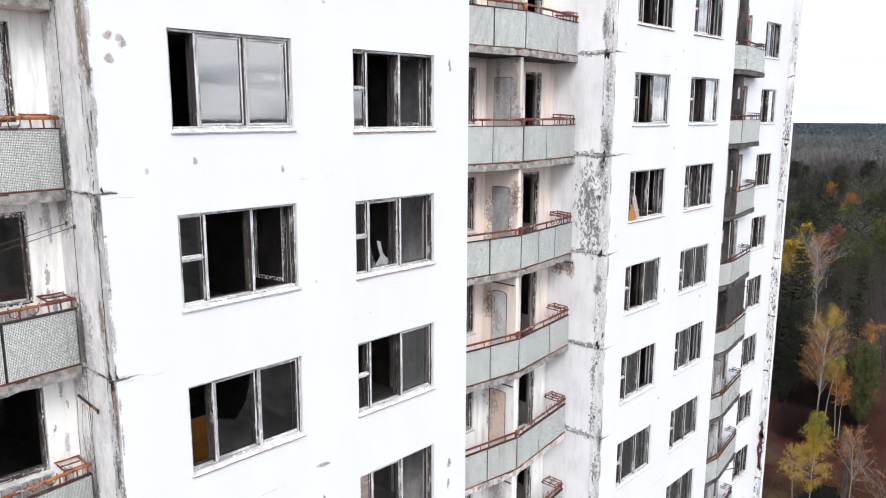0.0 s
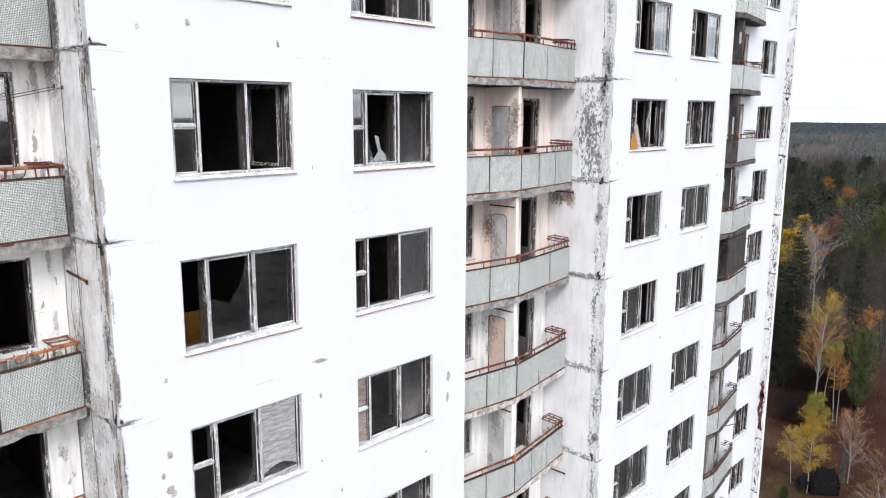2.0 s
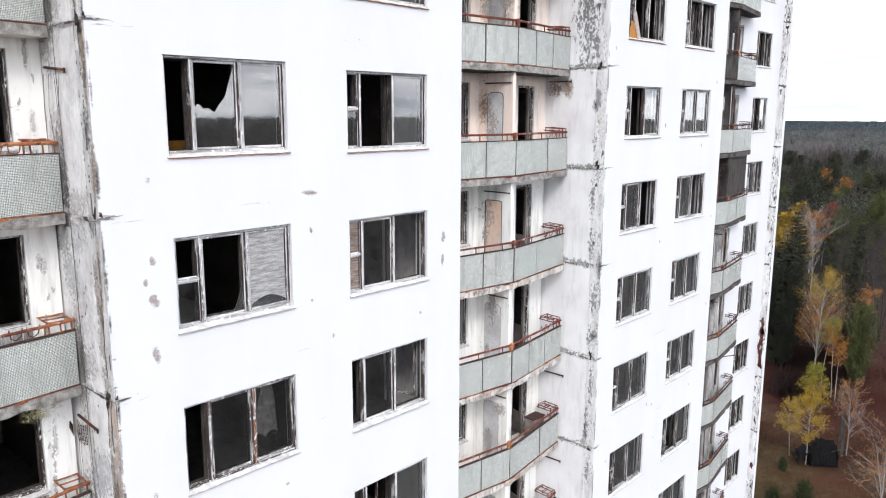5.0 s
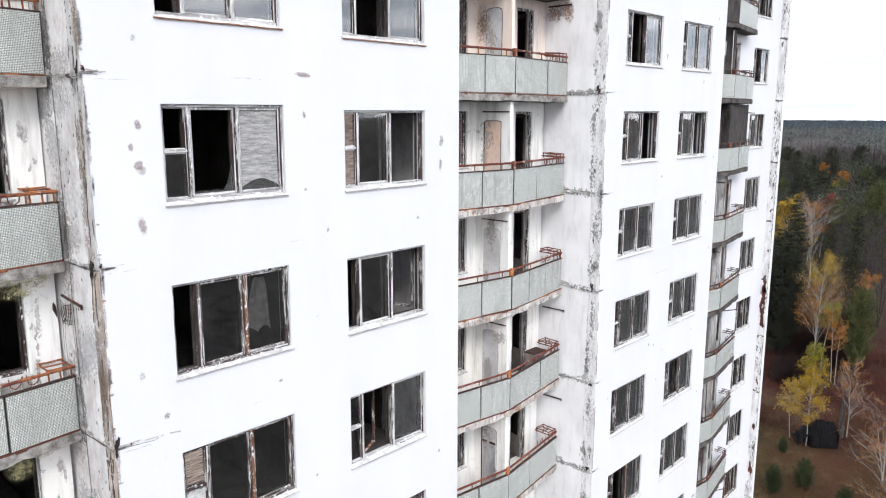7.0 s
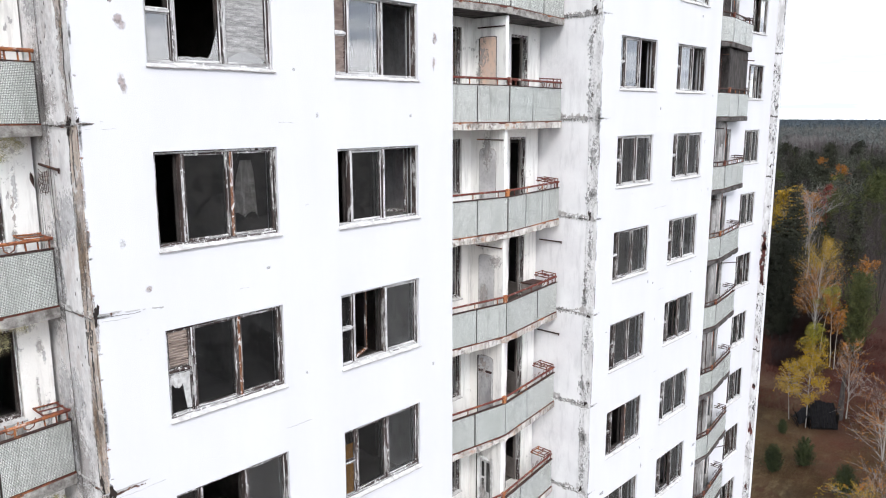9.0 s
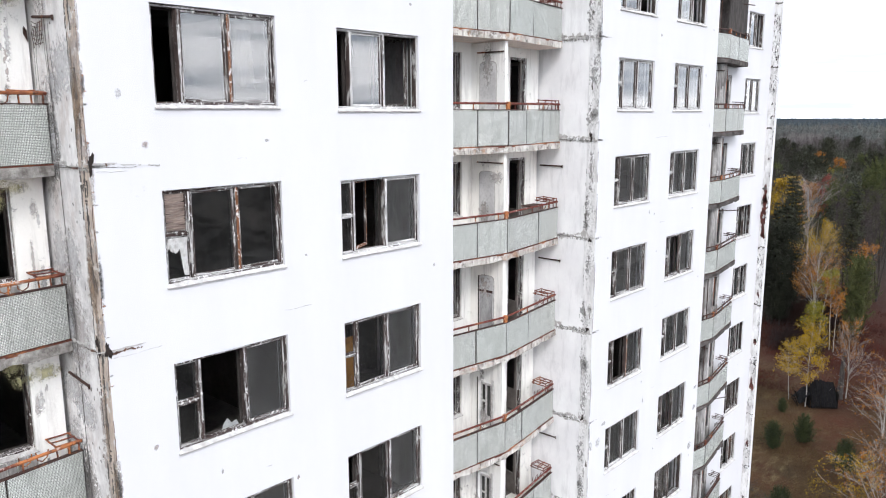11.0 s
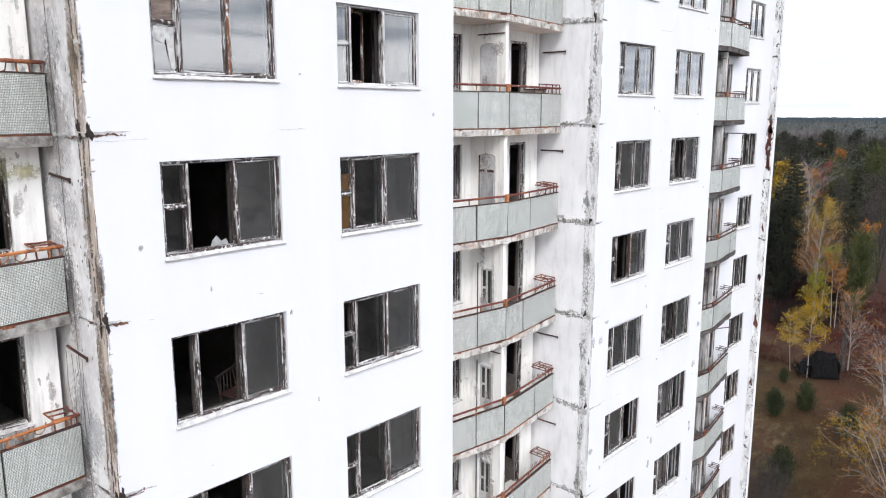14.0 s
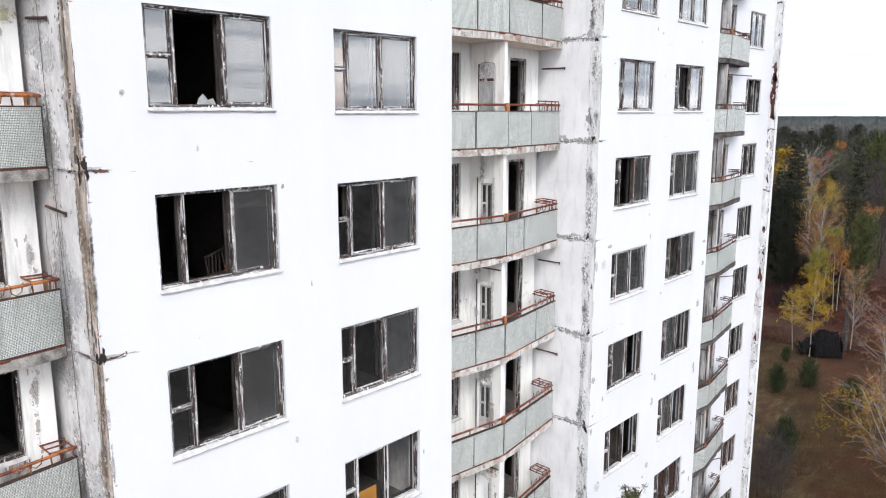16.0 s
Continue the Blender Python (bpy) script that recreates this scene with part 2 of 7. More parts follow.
def mat_frame(name, worn, wood, along):
    """Old window joinery: dull white oil paint worn to greyed wood in streaks along the grain."""
    m, nt, b = base_mat(name, 0.75, 0, 0.25)
    v = coords(nt, (1, 1, 1), "World")
    st = coords(nt, (1.3, 26, 26) if along == "x" else (26, 26, 1.3), "World")
    woodc = mixc(nt, noise_fac(nt, st, 2.5, 4, 0.6, 0.35, 0.65), wood, tuple(0.4 * k for k in wood))
    paintc = mixc(nt, noise_fac(nt, st, 1.2, 5, 0.7, 0.4, 0.6), (0.74, 0.735, 0.73), (0.27, 0.26, 0.26))
    large = noise_fac(nt, v, 1.4, 3, 0.6, 0.35, 0.65)
    lo = op(nt, "SUBTRACT", noise_fac(nt, st, 1.0, 7, 0.75, 0.3, 0.7), op(nt, "MULTIPLY", large, -0.25))
    r = nt.nodes.new("ShaderNodeMapRange")
    r.inputs["From Min"].default_value, r.inputs["From Max"].default_value = 0.70 - worn, 0.82 - worn
    nt.links.new(lo, r.inputs["Value"])
    peel = r.outputs["Result"]
    c = mixc(nt, peel, paintc, woodc)
    flake = op(nt, "MULTIPLY", noise_fac(nt, coords(nt, (1, 1, 0.6), "World"), 17, 5, 0.7, 0.56, 0.60), 0.95)
    c = mixc(nt, flake, c, (0.80, 0.795, 0.79))
    nt.links.new(c, b.inputs["Base Color"])
    bump(nt, b, op(nt, "SUBTRACT", 1.0, peel), 0.5, 0.003)
    return m


def mat_glass(name="window_glass", dirt=0.052, tint=(0.9, 0.9, 0.905)):
    """Dusty window glass: clear pane with a thin film of grime."""
    m, nt, b = base_mat(name, 0.02, 0, 0.5)
    b.inputs["Base Color"].default_value = (*tint, 1)
    b.inputs["Transmission Weight"].default_value = 1.0
    b.inputs["IOR"].default_value = 1.55
    b.inputs["Coat Weight"].default_value = 1.0
    b.inputs["Coat IOR"].default_value = 1.85
    b.inputs["Coat Roughness"].default_value = 0.03
    out = nt.nodes["Material Output"]
    d = nd(nt, "ShaderNodeBsdfDiffuse", Color=(0.30, 0.30, 0.30, 1))
    mix = nt.nodes.new("ShaderNodeMixShader")
    gen = nt.nodes.new("ShaderNodeTexCoord").outputs["Generated"]
    sep = nt.nodes.new("ShaderNodeSeparateXYZ")
    nt.links.new(gen, sep.inputs[0])
    rim = op(nt, "MAXIMUM", op(nt, "MULTIPLY", op(nt, "ABSOLUTE", op(nt, "SUBTRACT_FREE", sep.outputs[0], 0.5)), 2.0), op(nt, "MULTIPLY", op(nt, "ABSOLUTE", op(nt, "SUBTRACT_FREE", sep.outputs[2], 0.58)), 1.7))
    rim = op(nt, "POWER", rim, 2.5)
    soft = noise_fac(nt, coords(nt, (1, 1, 0.45), "World"), 2.4, 3, 0.5, 0.25, 0.75)
    film = op(nt, "MULTIPLY", op(nt, "ADD", 0.35, op(nt, "ADD", op(nt, "MULTIPLY", rim, 0.45), op(nt, "MULTIPLY", soft, 0.2))), dirt)
    nt.links.new(film, mix.inputs["Fac"])
    nt.links.new(b.outputs[0], mix.inputs[1])
    nt.links.new(d.outputs[0], mix.inputs[2])
    nt.links.new(mix.outputs[0], out.inputs["Surface"])
    wav = noise_fac(nt, coords(nt, (1, 1, 1), "World"), 1.6, 2, 0.5, 0.2, 0.8)
    bump(nt, b, wav, 0.05, 0.02)
    return m


def mat_plain(name, a, b2, scale=3.0, rough=0.85, relief=0.3, stretch=(1, 1, 1), spec=0.2):
    """Two tones broken up by noise at two scales."""
    m, nt, b = base_mat(name, rough, 0, spec)
    v = coords(nt, stretch, "World")
    c = mixc(nt, noise_fac(nt, v, scale, 5, 0.65, 0.35, 0.65), a, b2)
    c = mixc(nt, op(nt, "MULTIPLY", noise_fac(nt, v, scale * 9, 4, 0.6, 0.5, 0.7), 0.4), c, tuple(0.5 * k for k in b2))
    nt.links.new(c, b.inputs["Base Color"])
    bump(nt, b, noise_fac(nt, v, scale * 8, 4, 0.6, 0.3, 0.7), relief, 0.01)
    return m


def mat_leaf(name, a, b2, rough=0.7, grain=0.5, speck=0.35):
    """Foliage: two colours mixed clump by clump, a little light coming through."""
    m, nt, b = base_mat(name, rough, 0, 0.15)
    isl = nt.nodes.new("ShaderNodeNewGeometry").outputs["Random Per Island"]
    v = coords(nt, (1, 1, 1), "World")
    f = op(nt, "ADD", op(nt, "MULTIPLY", isl, speck), op(nt, "MULTIPLY", noise_fac(nt, v, grain, 4, 0.6, 0.36, 0.64), 1.0 - speck))
    c = mixc(nt, f, a, b2)
    nt.links.new(c, b.inputs["Base Color"])
    return m


def mat_joinery_side():
    """Dark brown weathered wood on the flanks of the joinery, with specks of white paint left."""
    m, nt, b = base_mat("weathered_joinery_flank", 0.85, 0, 0.2)
    v = coords(nt, (1, 1, 0.28), "World")
    c = mixc(nt, noise_fac(nt, v, 6, 5, 0.7, 0.38, 0.62), (0.095, 0.070, 0.064), (0.034, 0.028, 0.027))
    c = mixc(nt, noise_fac(nt, v, 7, 7, 0.78, 0.53, 0.60), c, (0.52, 0.51, 0.50))
    nt.links.new(c, b.inputs["Base Color"])
    bump(nt, b, noise_fac(nt, v, 30, 4, 0.6, 0.3, 0.7), 0.4, 0.005)
    return m


def mat_stain(name, colour, edge=0.25):
    """A soft-edged stain on a wall: thin dirt that fades out raggedly from its middle."""
    m, nt, b = base_mat(name, 0.95, 0, 0.1)
    tc = nt.nodes.new("ShaderNodeTexCoord").outputs["Object"]
    ln = nt.nodes.new("ShaderNodeVectorMath")
    ln.operation = "LENGTH"
    nt.links.new(tc, ln.inputs[0])
    v = coords(nt, (1, 1, 1), "World")
    body = op(nt, "SUBTRACT", 1.0, ln.outputs["Value"])
    rag = noise_fac(nt, v, 13, 6, 0.7, 0.30, 0.70)
    r = nt.nodes.new("ShaderNodeMapRange")
    r.inputs["From Min"].default_value, r.inputs["From Max"].default_value = 0.50, 1.55
    nt.links.new(op(nt, "ADD_FREE", op(nt, "MULTIPLY", body, 0.9), rag), r.inputs["Value"])
    a = op(nt, "MULTIPLY", op(nt, "MULTIPLY", r.outputs[0], 0.9), op(nt, "MULTIPLY", body, 5.0))
    b.inputs["Base Color"].default_value = (*colour, 1)
    nt.links.new(a, b.inputs["Alpha"])
    return m


def mat_flake(name, colour, scale=8.0, stretch=0.8, lo=0.70, hi=0.86):
    """Mould or fallen paint in ragged flakes that thin out from the middle."""
    m, nt, b = base_mat(name, 0.95, 0, 0.1)
    tc = nt.nodes.new("ShaderNodeTexCoord").outputs["Object"]
    ln = nt.nodes.new("ShaderNodeVectorMath")
    ln.operation = "LENGTH"
    nt.links.new(tc, ln.inputs[0])
    body = op(nt, "SUBTRACT", 1.0, ln.outputs["Value"])
    n = noise_fac(nt, coords(nt, (1, 1, stretch), "World"), scale, 7, 0.72, 0.3, 0.7)
    r = nt.nodes.new("ShaderNodeMapRange")
    r.inputs["From Min"].default_value, r.inputs["From Max"].default_value = lo, hi
    add = nt.nodes.new("ShaderNodeMath")
    nt.links.new(n, add.inputs[0])
    nt.links.new(op(nt, "MULTIPLY", body, 0.42), add.inputs[1])
    nt.links.new(add.outputs[0], r.inputs["Value"])
    b.inputs["Base Color"].default_value = (*colour, 1)
    edge = op(nt, "MULTIPLY", body, 6.0)
    nt.links.new(op(nt, "MULTIPLY", r.outputs[0], edge), b.inputs["Alpha"])
    return m


M = {
    "flake_dark": mat_flake("grey_mould_flakes", (0.27, 0.27, 0.275), 12.0, 0.5, 0.63, 1.0), "fleck": mat_flake("crumbled_joint_flecks", (0.34, 0.335, 0.335), 15.0, 0.6, 0.68, 0.98), "flake_brown": mat_flake("brown_flaked_plaster", (0.46, 0.41, 0.385), 11.0),
    "flank": mat_joinery_side(), "stain_faint": mat_stain("faint_grey_stain", (0.60, 0.60, 0.61)),
    "stain": mat_stain("grey_brown_stain", (0.52, 0.49, 0.48)), "stain_and_shade": mat_stain("black_stain_and_shade", (0.09, 0.085, 0.08)), "stain_rust": mat_stain("rust_run", (0.40, 0.17, 0.09)),
    "stain_warm": mat_stain("rosy_bared_plaster", (0.50, 0.43, 0.42)), "stain_earth": mat_stain("brown_earth_stain", (0.33, 0.25, 0.19)), "stain_moss": mat_stain("yellow_lichen_stain", (0.66, 0.62, 0.36)),
    "white": mat_white(), "return": mat_return(), "return_near": mat_return("stained_grey_plaster", (0.90, 0.895, 0.89), (0.74, 0.725, 0.72), 0.6, 0.6, 0.36), "edge": mat_corner(), "edge_near": mat_edge("bare_concrete_edge", (0.70, 0.60, 0.52), 0.3, 0.12), "edge_pale": mat_edge("grey_concrete_edge", (0.80, 0.79, 0.785), 0.35, 0.0), "corner_rust": mat_plain("rust_stained_arris", (0.26, 0.135, 0.09), (0.07, 0.045, 0.04), 6.0, 0.95, 0.8),
    "edge_far": mat_fallen(), "red_bare": mat_plain("bared_red_brick", (0.16, 0.055, 0.045), (0.055, 0.028, 0.026), 5.0, 0.95, 0.8), "crack": mat_plain("dirty_joint", (0.20, 0.185, 0.175), (0.07, 0.062, 0.06), 9.0, 0.95, 0.8),
    # void: near-black for holes and gaps, their shade put into the colour
    "void": mat_plain("shaded_hole", (0.055, 0.042, 0.038), (0.02, 0.017, 0.016), 9.0, 0.95, 0.8), "mortar": mat_plain("pale_joint_mortar", (0.62, 0.61, 0.60), (0.33, 0.32, 0.31), 9.0, 0.95, 0.8), "patch": mat_plain("bared_plaster", (0.56, 0.545, 0.54), (0.42, 0.40, 0.395), 7.0, 0.95, 0.6), "loggia": mat_loggia("rosy_whitewash", (0.93, 0.76, 0.66), (0.93, 0.83, 0.76)), "loggia_pale": mat_loggia("pale_limewash", (0.95, 0.93, 0.89), (0.94, 0.94, 0.92)), "loggia_stained": mat_loggia("brown_stained_whitewash", (0.62, 0.55, 0.51), (0.50, 0.45, 0.42)), "sheet_dark": mat_plain("mottled_grey_sheet", (0.50, 0.495, 0.50), (0.27, 0.265, 0.27), 3.0, 0.8, 0.3, (1, 1, 0.5)), "peach": mat_plain("peach_washed_board", (0.74, 0.55, 0.44), (0.64, 0.60, 0.58), 1.1, 0.8, 0.3, (1, 1, 0.6)), "slab": mat_slab(),
    "mosaic": mat_mosaic(), "rust": mat_rust(), "rust_maroon": mat_rust("maroon_painted_steel", (0.17, 0.045, 0.034), 0.56), "rust_strip": mat_rust("rust_red_strip", (0.13, 0.045, 0.032), 0.50, 0.0), "rust_dark": mat_rust("dark_rusted_steel", (0.060, 0.034, 0.030), 0.60, 0.0),
    # far_leaf: aerial haze painted in, paler and bluer than nearby foliage
    "far_leaf": mat_leaf("haze_tinted_woods", (0.080, 0.102, 0.122), (0.052, 0.068, 0.080), 0.7, 0.01, 0.1), "divider_mid": mat_plain("streaked_divider", (0.66, 0.65, 0.64), (0.10, 0.09, 0.085), 2.6, 0.9, 0.5, (1.6, 1.6, 0.22)), "divider_dark": mat_plain("dark_mottled_divider", (0.11, 0.10, 0.097), (0.022, 0.019, 0.018), 1.9, 0.9, 0.5, (1, 1, 0.4)),
    "glass": mat_glass(), "glass_opaque": mat_plain("opaque_dark_glass", (0.10, 0.098, 0.095), (0.04, 0.039, 0.038), 3.0, 0.25, 0.1, (1, 1, 0.4), 0.5), "glass_dull": mat_glass("dusty_glass", 0.20),
    # room surfaces: the gloom behind the windows is put into these colours
    "dark": mat_plain("dingy_shaded_interior", (0.22, 0.205, 0.195), (0.12, 0.112, 0.105), 1.2),
    "dark_warm": mat_plain("dingy_shaded_wallpaper", (0.125, 0.108, 0.102), (0.066, 0.058, 0.055), 1.2),
    "board": mat_plain("orange_board", (0.50, 0.24, 0.05), (0.38, 0.17, 0.04), 2.0, 0.6),
    "film": mat_plain("pale_plastic_film", (0.74, 0.735, 0.73), (0.50, 0.49, 0.48), 12.0, 0.6, 0.6),
    "net": mat_plain("grey_ruffled_film", (0.66, 0.65, 0.64), (0.27, 0.265, 0.26), 4.5, 0.45, 0.8, (1, 1, 6), 0.5),
    "blind": mat_plain("crumpled_beige_blind", (0.60, 0.51, 0.46), (0.36, 0.29, 0.26), 5.0, 0.9, 0.4, (1, 1, 3)),
    "cloth": mat_plain("grey_net_cloth", (0.52, 0.50, 0.48), (0.28, 0.265, 0.255), 9.0, 0.95, 0.6),
    "sheet": mat_plain("grey_painted_sheet", (0.70, 0.695, 0.70), (0.50, 0.495, 0.50), 2.0, 0.8, 0.3),
    "door_grey": mat_plain("peeling_grey_door", (0.50, 0.49, 0.48), (0.17, 0.155, 0.15), 5.0, 0.8, 0.5, (1, 1, 0.25)),
    "door": mat_plain("grey_door_paint", (0.26, 0.235, 0.22), (0.15, 0.13, 0.12), 2.5, 0.7, 0.3),
    "black": mat_plain("black_roofing", (0.013, 0.013, 0.014), (0.007, 0.007, 0.008), 3.0, 0.9, 0.5, (1, 1, 1), 0.04),
    "lip": mat_plain("grey_brown_lip", (0.62, 0.60, 0.59), (0.30, 0.27, 0.26), 6.0), "lip_rust": mat_plain("rusted_lip", (0.42, 0.20, 0.11), (0.22, 0.085, 0.055), 5.0),
    "shard": mat_plain("dusty_splinter", (0.40, 0.41, 0.405), (0.20, 0.21, 0.21), 5.0, 0.3, 0.2, (1, 1, 1), 0.5),
    "sill": mat_plain("worn_sill", (0.74, 0.74, 0.735), (0.46, 0.44, 0.43), 7.0, 0.8, 0.6),
    "sill_rust": mat_plain("rusted_sill", (0.66, 0.63, 0.61), (0.36, 0.20, 0.14), 5.0, 0.85, 0.6),
    "slab_near": mat_plain("weathered_slab", (0.52, 0.50, 0.47), (0.17, 0.155, 0.145), 6.0, 0.95, 0.9),
    "slab_dark": mat_plain("dark_grey_slab", (0.16, 0.145, 0.14), (0.04, 0.036, 0.034), 3.0, 0.95, 0.8),
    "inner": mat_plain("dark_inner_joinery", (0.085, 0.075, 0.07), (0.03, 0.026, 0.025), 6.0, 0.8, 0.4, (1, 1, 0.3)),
    "tar": mat_plain("tarred_planks", (0.020, 0.018, 0.017), (0.009, 0.008, 0.008), 4.0, 0.9, 0.6, (1, 1, 1), 0.04),
    "bark_birch": mat_plain("birch_bark", (0.42, 0.40, 0.38), (0.17, 0.155, 0.145), 5.0, 0.85, 0.5, (1, 1, 2.5)),
    "twig_dark": mat_plain("dull_bare_twigs", (0.085, 0.073, 0.070), (0.040, 0.033, 0.032), 4.0, 0.95, 0.3),
    "bark": mat_plain("grey_bark", (0.066, 0.055, 0.049), (0.030, 0.025, 0.023), 5.0, 0.95, 0.7, (1, 1, 0.4)),
    "twig": mat_plain("bare_twigs", (0.36, 0.33, 0.315), (0.19, 0.17, 0.16), 4.0, 0.95, 0.3),
    "leaf_yellow": mat_leaf("yellow_leaves", (0.45, 0.28, 0.018), (0.13, 0.085, 0.010), 0.7, 0.9, 0.6),
    "leaf_gold": mat_leaf("golden_leaves", (0.37, 0.150, 0.016), (0.12, 0.044, 0.012), 0.7, 0.9, 0.6),
    "leaf_red": mat_leaf("russet_leaves", (0.24, 0.058, 0.044), (0.12, 0.036, 0.030), 0.7, 0.5, 0.5),
    "leaf_lime": mat_leaf("lime_leaves", (0.25, 0.215, 0.024), (0.075, 0.075, 0.014), 0.7, 0.9, 0.6),
    "needle": mat_leaf("pine_needles", (0.096, 0.102, 0.036), (0.028, 0.038, 0.015), 0.7, 0.55, 0.5),
    "needle_young": mat_leaf("young_pine_needles", (0.050, 0.060, 0.023), (0.009, 0.015, 0.007), 0.7, 0.9, 0.5),
    # wood_conifer, wood_bare: far stands with haze mixed into the colour
    "wood_conifer": mat_leaf("haze_paled_conifer_wood", (0.115, 0.125, 0.118), (0.055, 0.064, 0.063), 0.7, 0.03, 0.12), "wood_bare": mat_leaf("haze_paled_bare_wood", (0.190, 0.174, 0.170), (0.105, 0.097, 0.098), 0.7, 0.018, 0.2),
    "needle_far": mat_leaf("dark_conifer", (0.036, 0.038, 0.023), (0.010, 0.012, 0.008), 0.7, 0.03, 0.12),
    "west_leaf": mat_leaf("mixed_grey_woods", (0.040, 0.038, 0.035), (0.014, 0.0135, 0.013), 0.7, 0.05, 0.2),
    "thicket": mat_leaf("maroon_thicket", (0.044, 0.022, 0.020), (0.014, 0.009, 0.009), 0.8, 0.15, 0.3),
    "brush_wood": mat_leaf("grey_twig_crowns", (0.084, 0.072, 0.071), (0.034, 0.029, 0.030), 0.7, 0.018, 0.2), "needle_wood": mat_leaf("green_conifer_wood", (0.058, 0.062, 0.042), (0.018, 0.022, 0.016), 0.7, 0.03, 0.12),
    "brush": mat_leaf("bare_crown_twigs", (0.046, 0.037, 0.036), (0.017, 0.013, 0.014), 0.7, 0.018, 0.2),
}
for _n, _title, _worn, _wood in (("frame", "flaking_white_frame", 0.03, (0.085, 0.072, 0.068)), ("frame_worn", "bare_wood_frame", 0.30, (0.075, 0.050, 0.046)), ("frame_brown", "brown_wood_frame", 0.50, (0.29, 0.12, 0.055))):
    M[_n] = mat_frame(_title, _worn, _wood, "z")
    M[_n + "_h"] = mat_frame(_title + "_rail", _worn, _wood, "x")


# ---- geometry helpers ----
class Geo:
    """Collects points and faces (with a material slot each) for one mesh."""

    def __init__(self):
        self.v, self.f, self.m = [], [], []

    def quad(self, pts, slot=0):
        n = len(self.v)
        self.v += [tuple(p) for p in pts]
        self.f.append(tuple(range(n, n + len(pts))))
        self.m.append(slot)
        return self

    def box(self, x0, y0, z0, x1, y1, z1, slot=0, c=0.0, flank=None):
        """A box, its upright and level edges chamfered by c."""
        if c <= 0:
            p = [(x, y, z) for x in (x0, x1) for y in (y0, y1) for z in (z0, z1)]
            n = len(self.v)
            self.v += p
            for q in ((0, 1, 3, 2), (4, 6, 7, 5), (0, 4, 5, 1), (2, 3, 7, 6), (0, 2, 6, 4), (1, 5, 7, 3)):
                self.f.append(tuple(n + i for i in q))
                self.m.append(slot)
            return self
        bm = bmesh.new()
        bmesh.ops.create_cube(bm, size=1.0)
        for v in bm.verts:
            v.co = Vector(((x0 + x1) / 2 + v.co.x * (x1 - x0), (y0 + y1) / 2 + v.co.y * (y1 - y0), (z0 + z1) / 2 + v.co.z * (z1 - z0)))
        bmesh.ops.bevel(bm, geom=list(bm.edges), offset=c, segments=1, affect="EDGES")
        n = len(self.v)
        self.v += [tuple(v.co) for v in bm.verts]
        bm.normal_update()
        for f in bm.faces:
            self.f.append(tuple(n + v.index for v in f.verts))
            self.m.append(flank if flank is not None and abs(f.normal.x) > 0.5 else slot)
        bm.free()
        return self

    def prism(self, poly, z0, z1, slot=0):
        """A plan outline (counter-clockwise) pulled up from z0 to z1."""
        n, k = len(self.v), len(poly)
        self.v += [(x, y, z0) for x, y in poly] + [(x, y, z1) for x, y in poly]
        self.f.append(tuple(n + i for i in reversed(range(k))))
        self.f.append(tuple(n + k + i for i in range(k)))
        self.m += [slot, slot]
        for i in range(k):
            j = (i + 1) % k
            self.f.append((n + i, n + j, n + k + j, n + k + i))
            self.m.append(slot)
        return self

    def tube(self, pts, radii, sides=6, slot=0, cap=True):
        """A round bar along points, with a radius at each."""
        pts = [Vector(p) for p in pts]
        if isinstance(radii, (int, float)):
            radii = [radii] * len(pts)
        rings = []
        side = None
        for i, p in enumerate(pts):
            d = (pts[min(i + 1, len(pts) - 1)] - pts[max(i - 1, 0)])
            d = d.normalized() if d.length > 1e-9 else Vector((0, 0, 1))
            if side is None:
                side = d.orthogonal().normalized()
            else:
                side = side - d * side.dot(d)
                side = side.normalized() if side.length > 1e-6 else d.orthogonal().normalized()
            other = d.cross(side)
            n = len(self.v)
            for k in range(sides):
                a = 2 * math.pi * k / sides
                self.v.append(tuple(p + (side * math.cos(a) + other * math.sin(a)) * radii[i]))
            rings.append(n)
        for a, b in zip(rings, rings[1:]):
            for k in range(sides):
                self.f.append((a + k, a + (k + 1) % sides, b + (k + 1) % sides, b + k))
                self.m.append(slot)
        if cap:
            self.f.append(tuple(rings[0] + k for k in reversed(range(sides))))
            self.f.append(tuple(rings[-1] + k for k in range(sides)))
            self.m += [slot, slot]
        return self

    def mesh(self, name, *mats):
        me = bpy.data.meshes.new(name)
        me.from_pydata(self.v, [], self.f)
        for mt in mats:
            me.materials.append(mt)
        if len(mats) > 1:
            me.polygons.foreach_set("material_index", self.m)
        me.update()
        return me


SHARED = {}


def shared(key, make):
    """One mesh for all alike pieces."""
    if key not in SHARED:
        SHARED[key] = make()
    return SHARED[key]


def part(name, me, parent, label="", at=None):
    ob = new(name, me)
    ob.parent = parent
    if at is not None:
        ob.matrix_basis = at if isinstance(at, Matrix) else Matrix.Translation(at)
    if label:
        ob["label"] = label
    return ob


def thing(name, label, category, at=None, group="", kind="", data=None):
    ob = tagged(new(name, data), label, category, group, kind)
    if at is not None:
        ob.matrix_basis = at if isinstance(at, Matrix) else Matrix.Translation(at)
    return ob


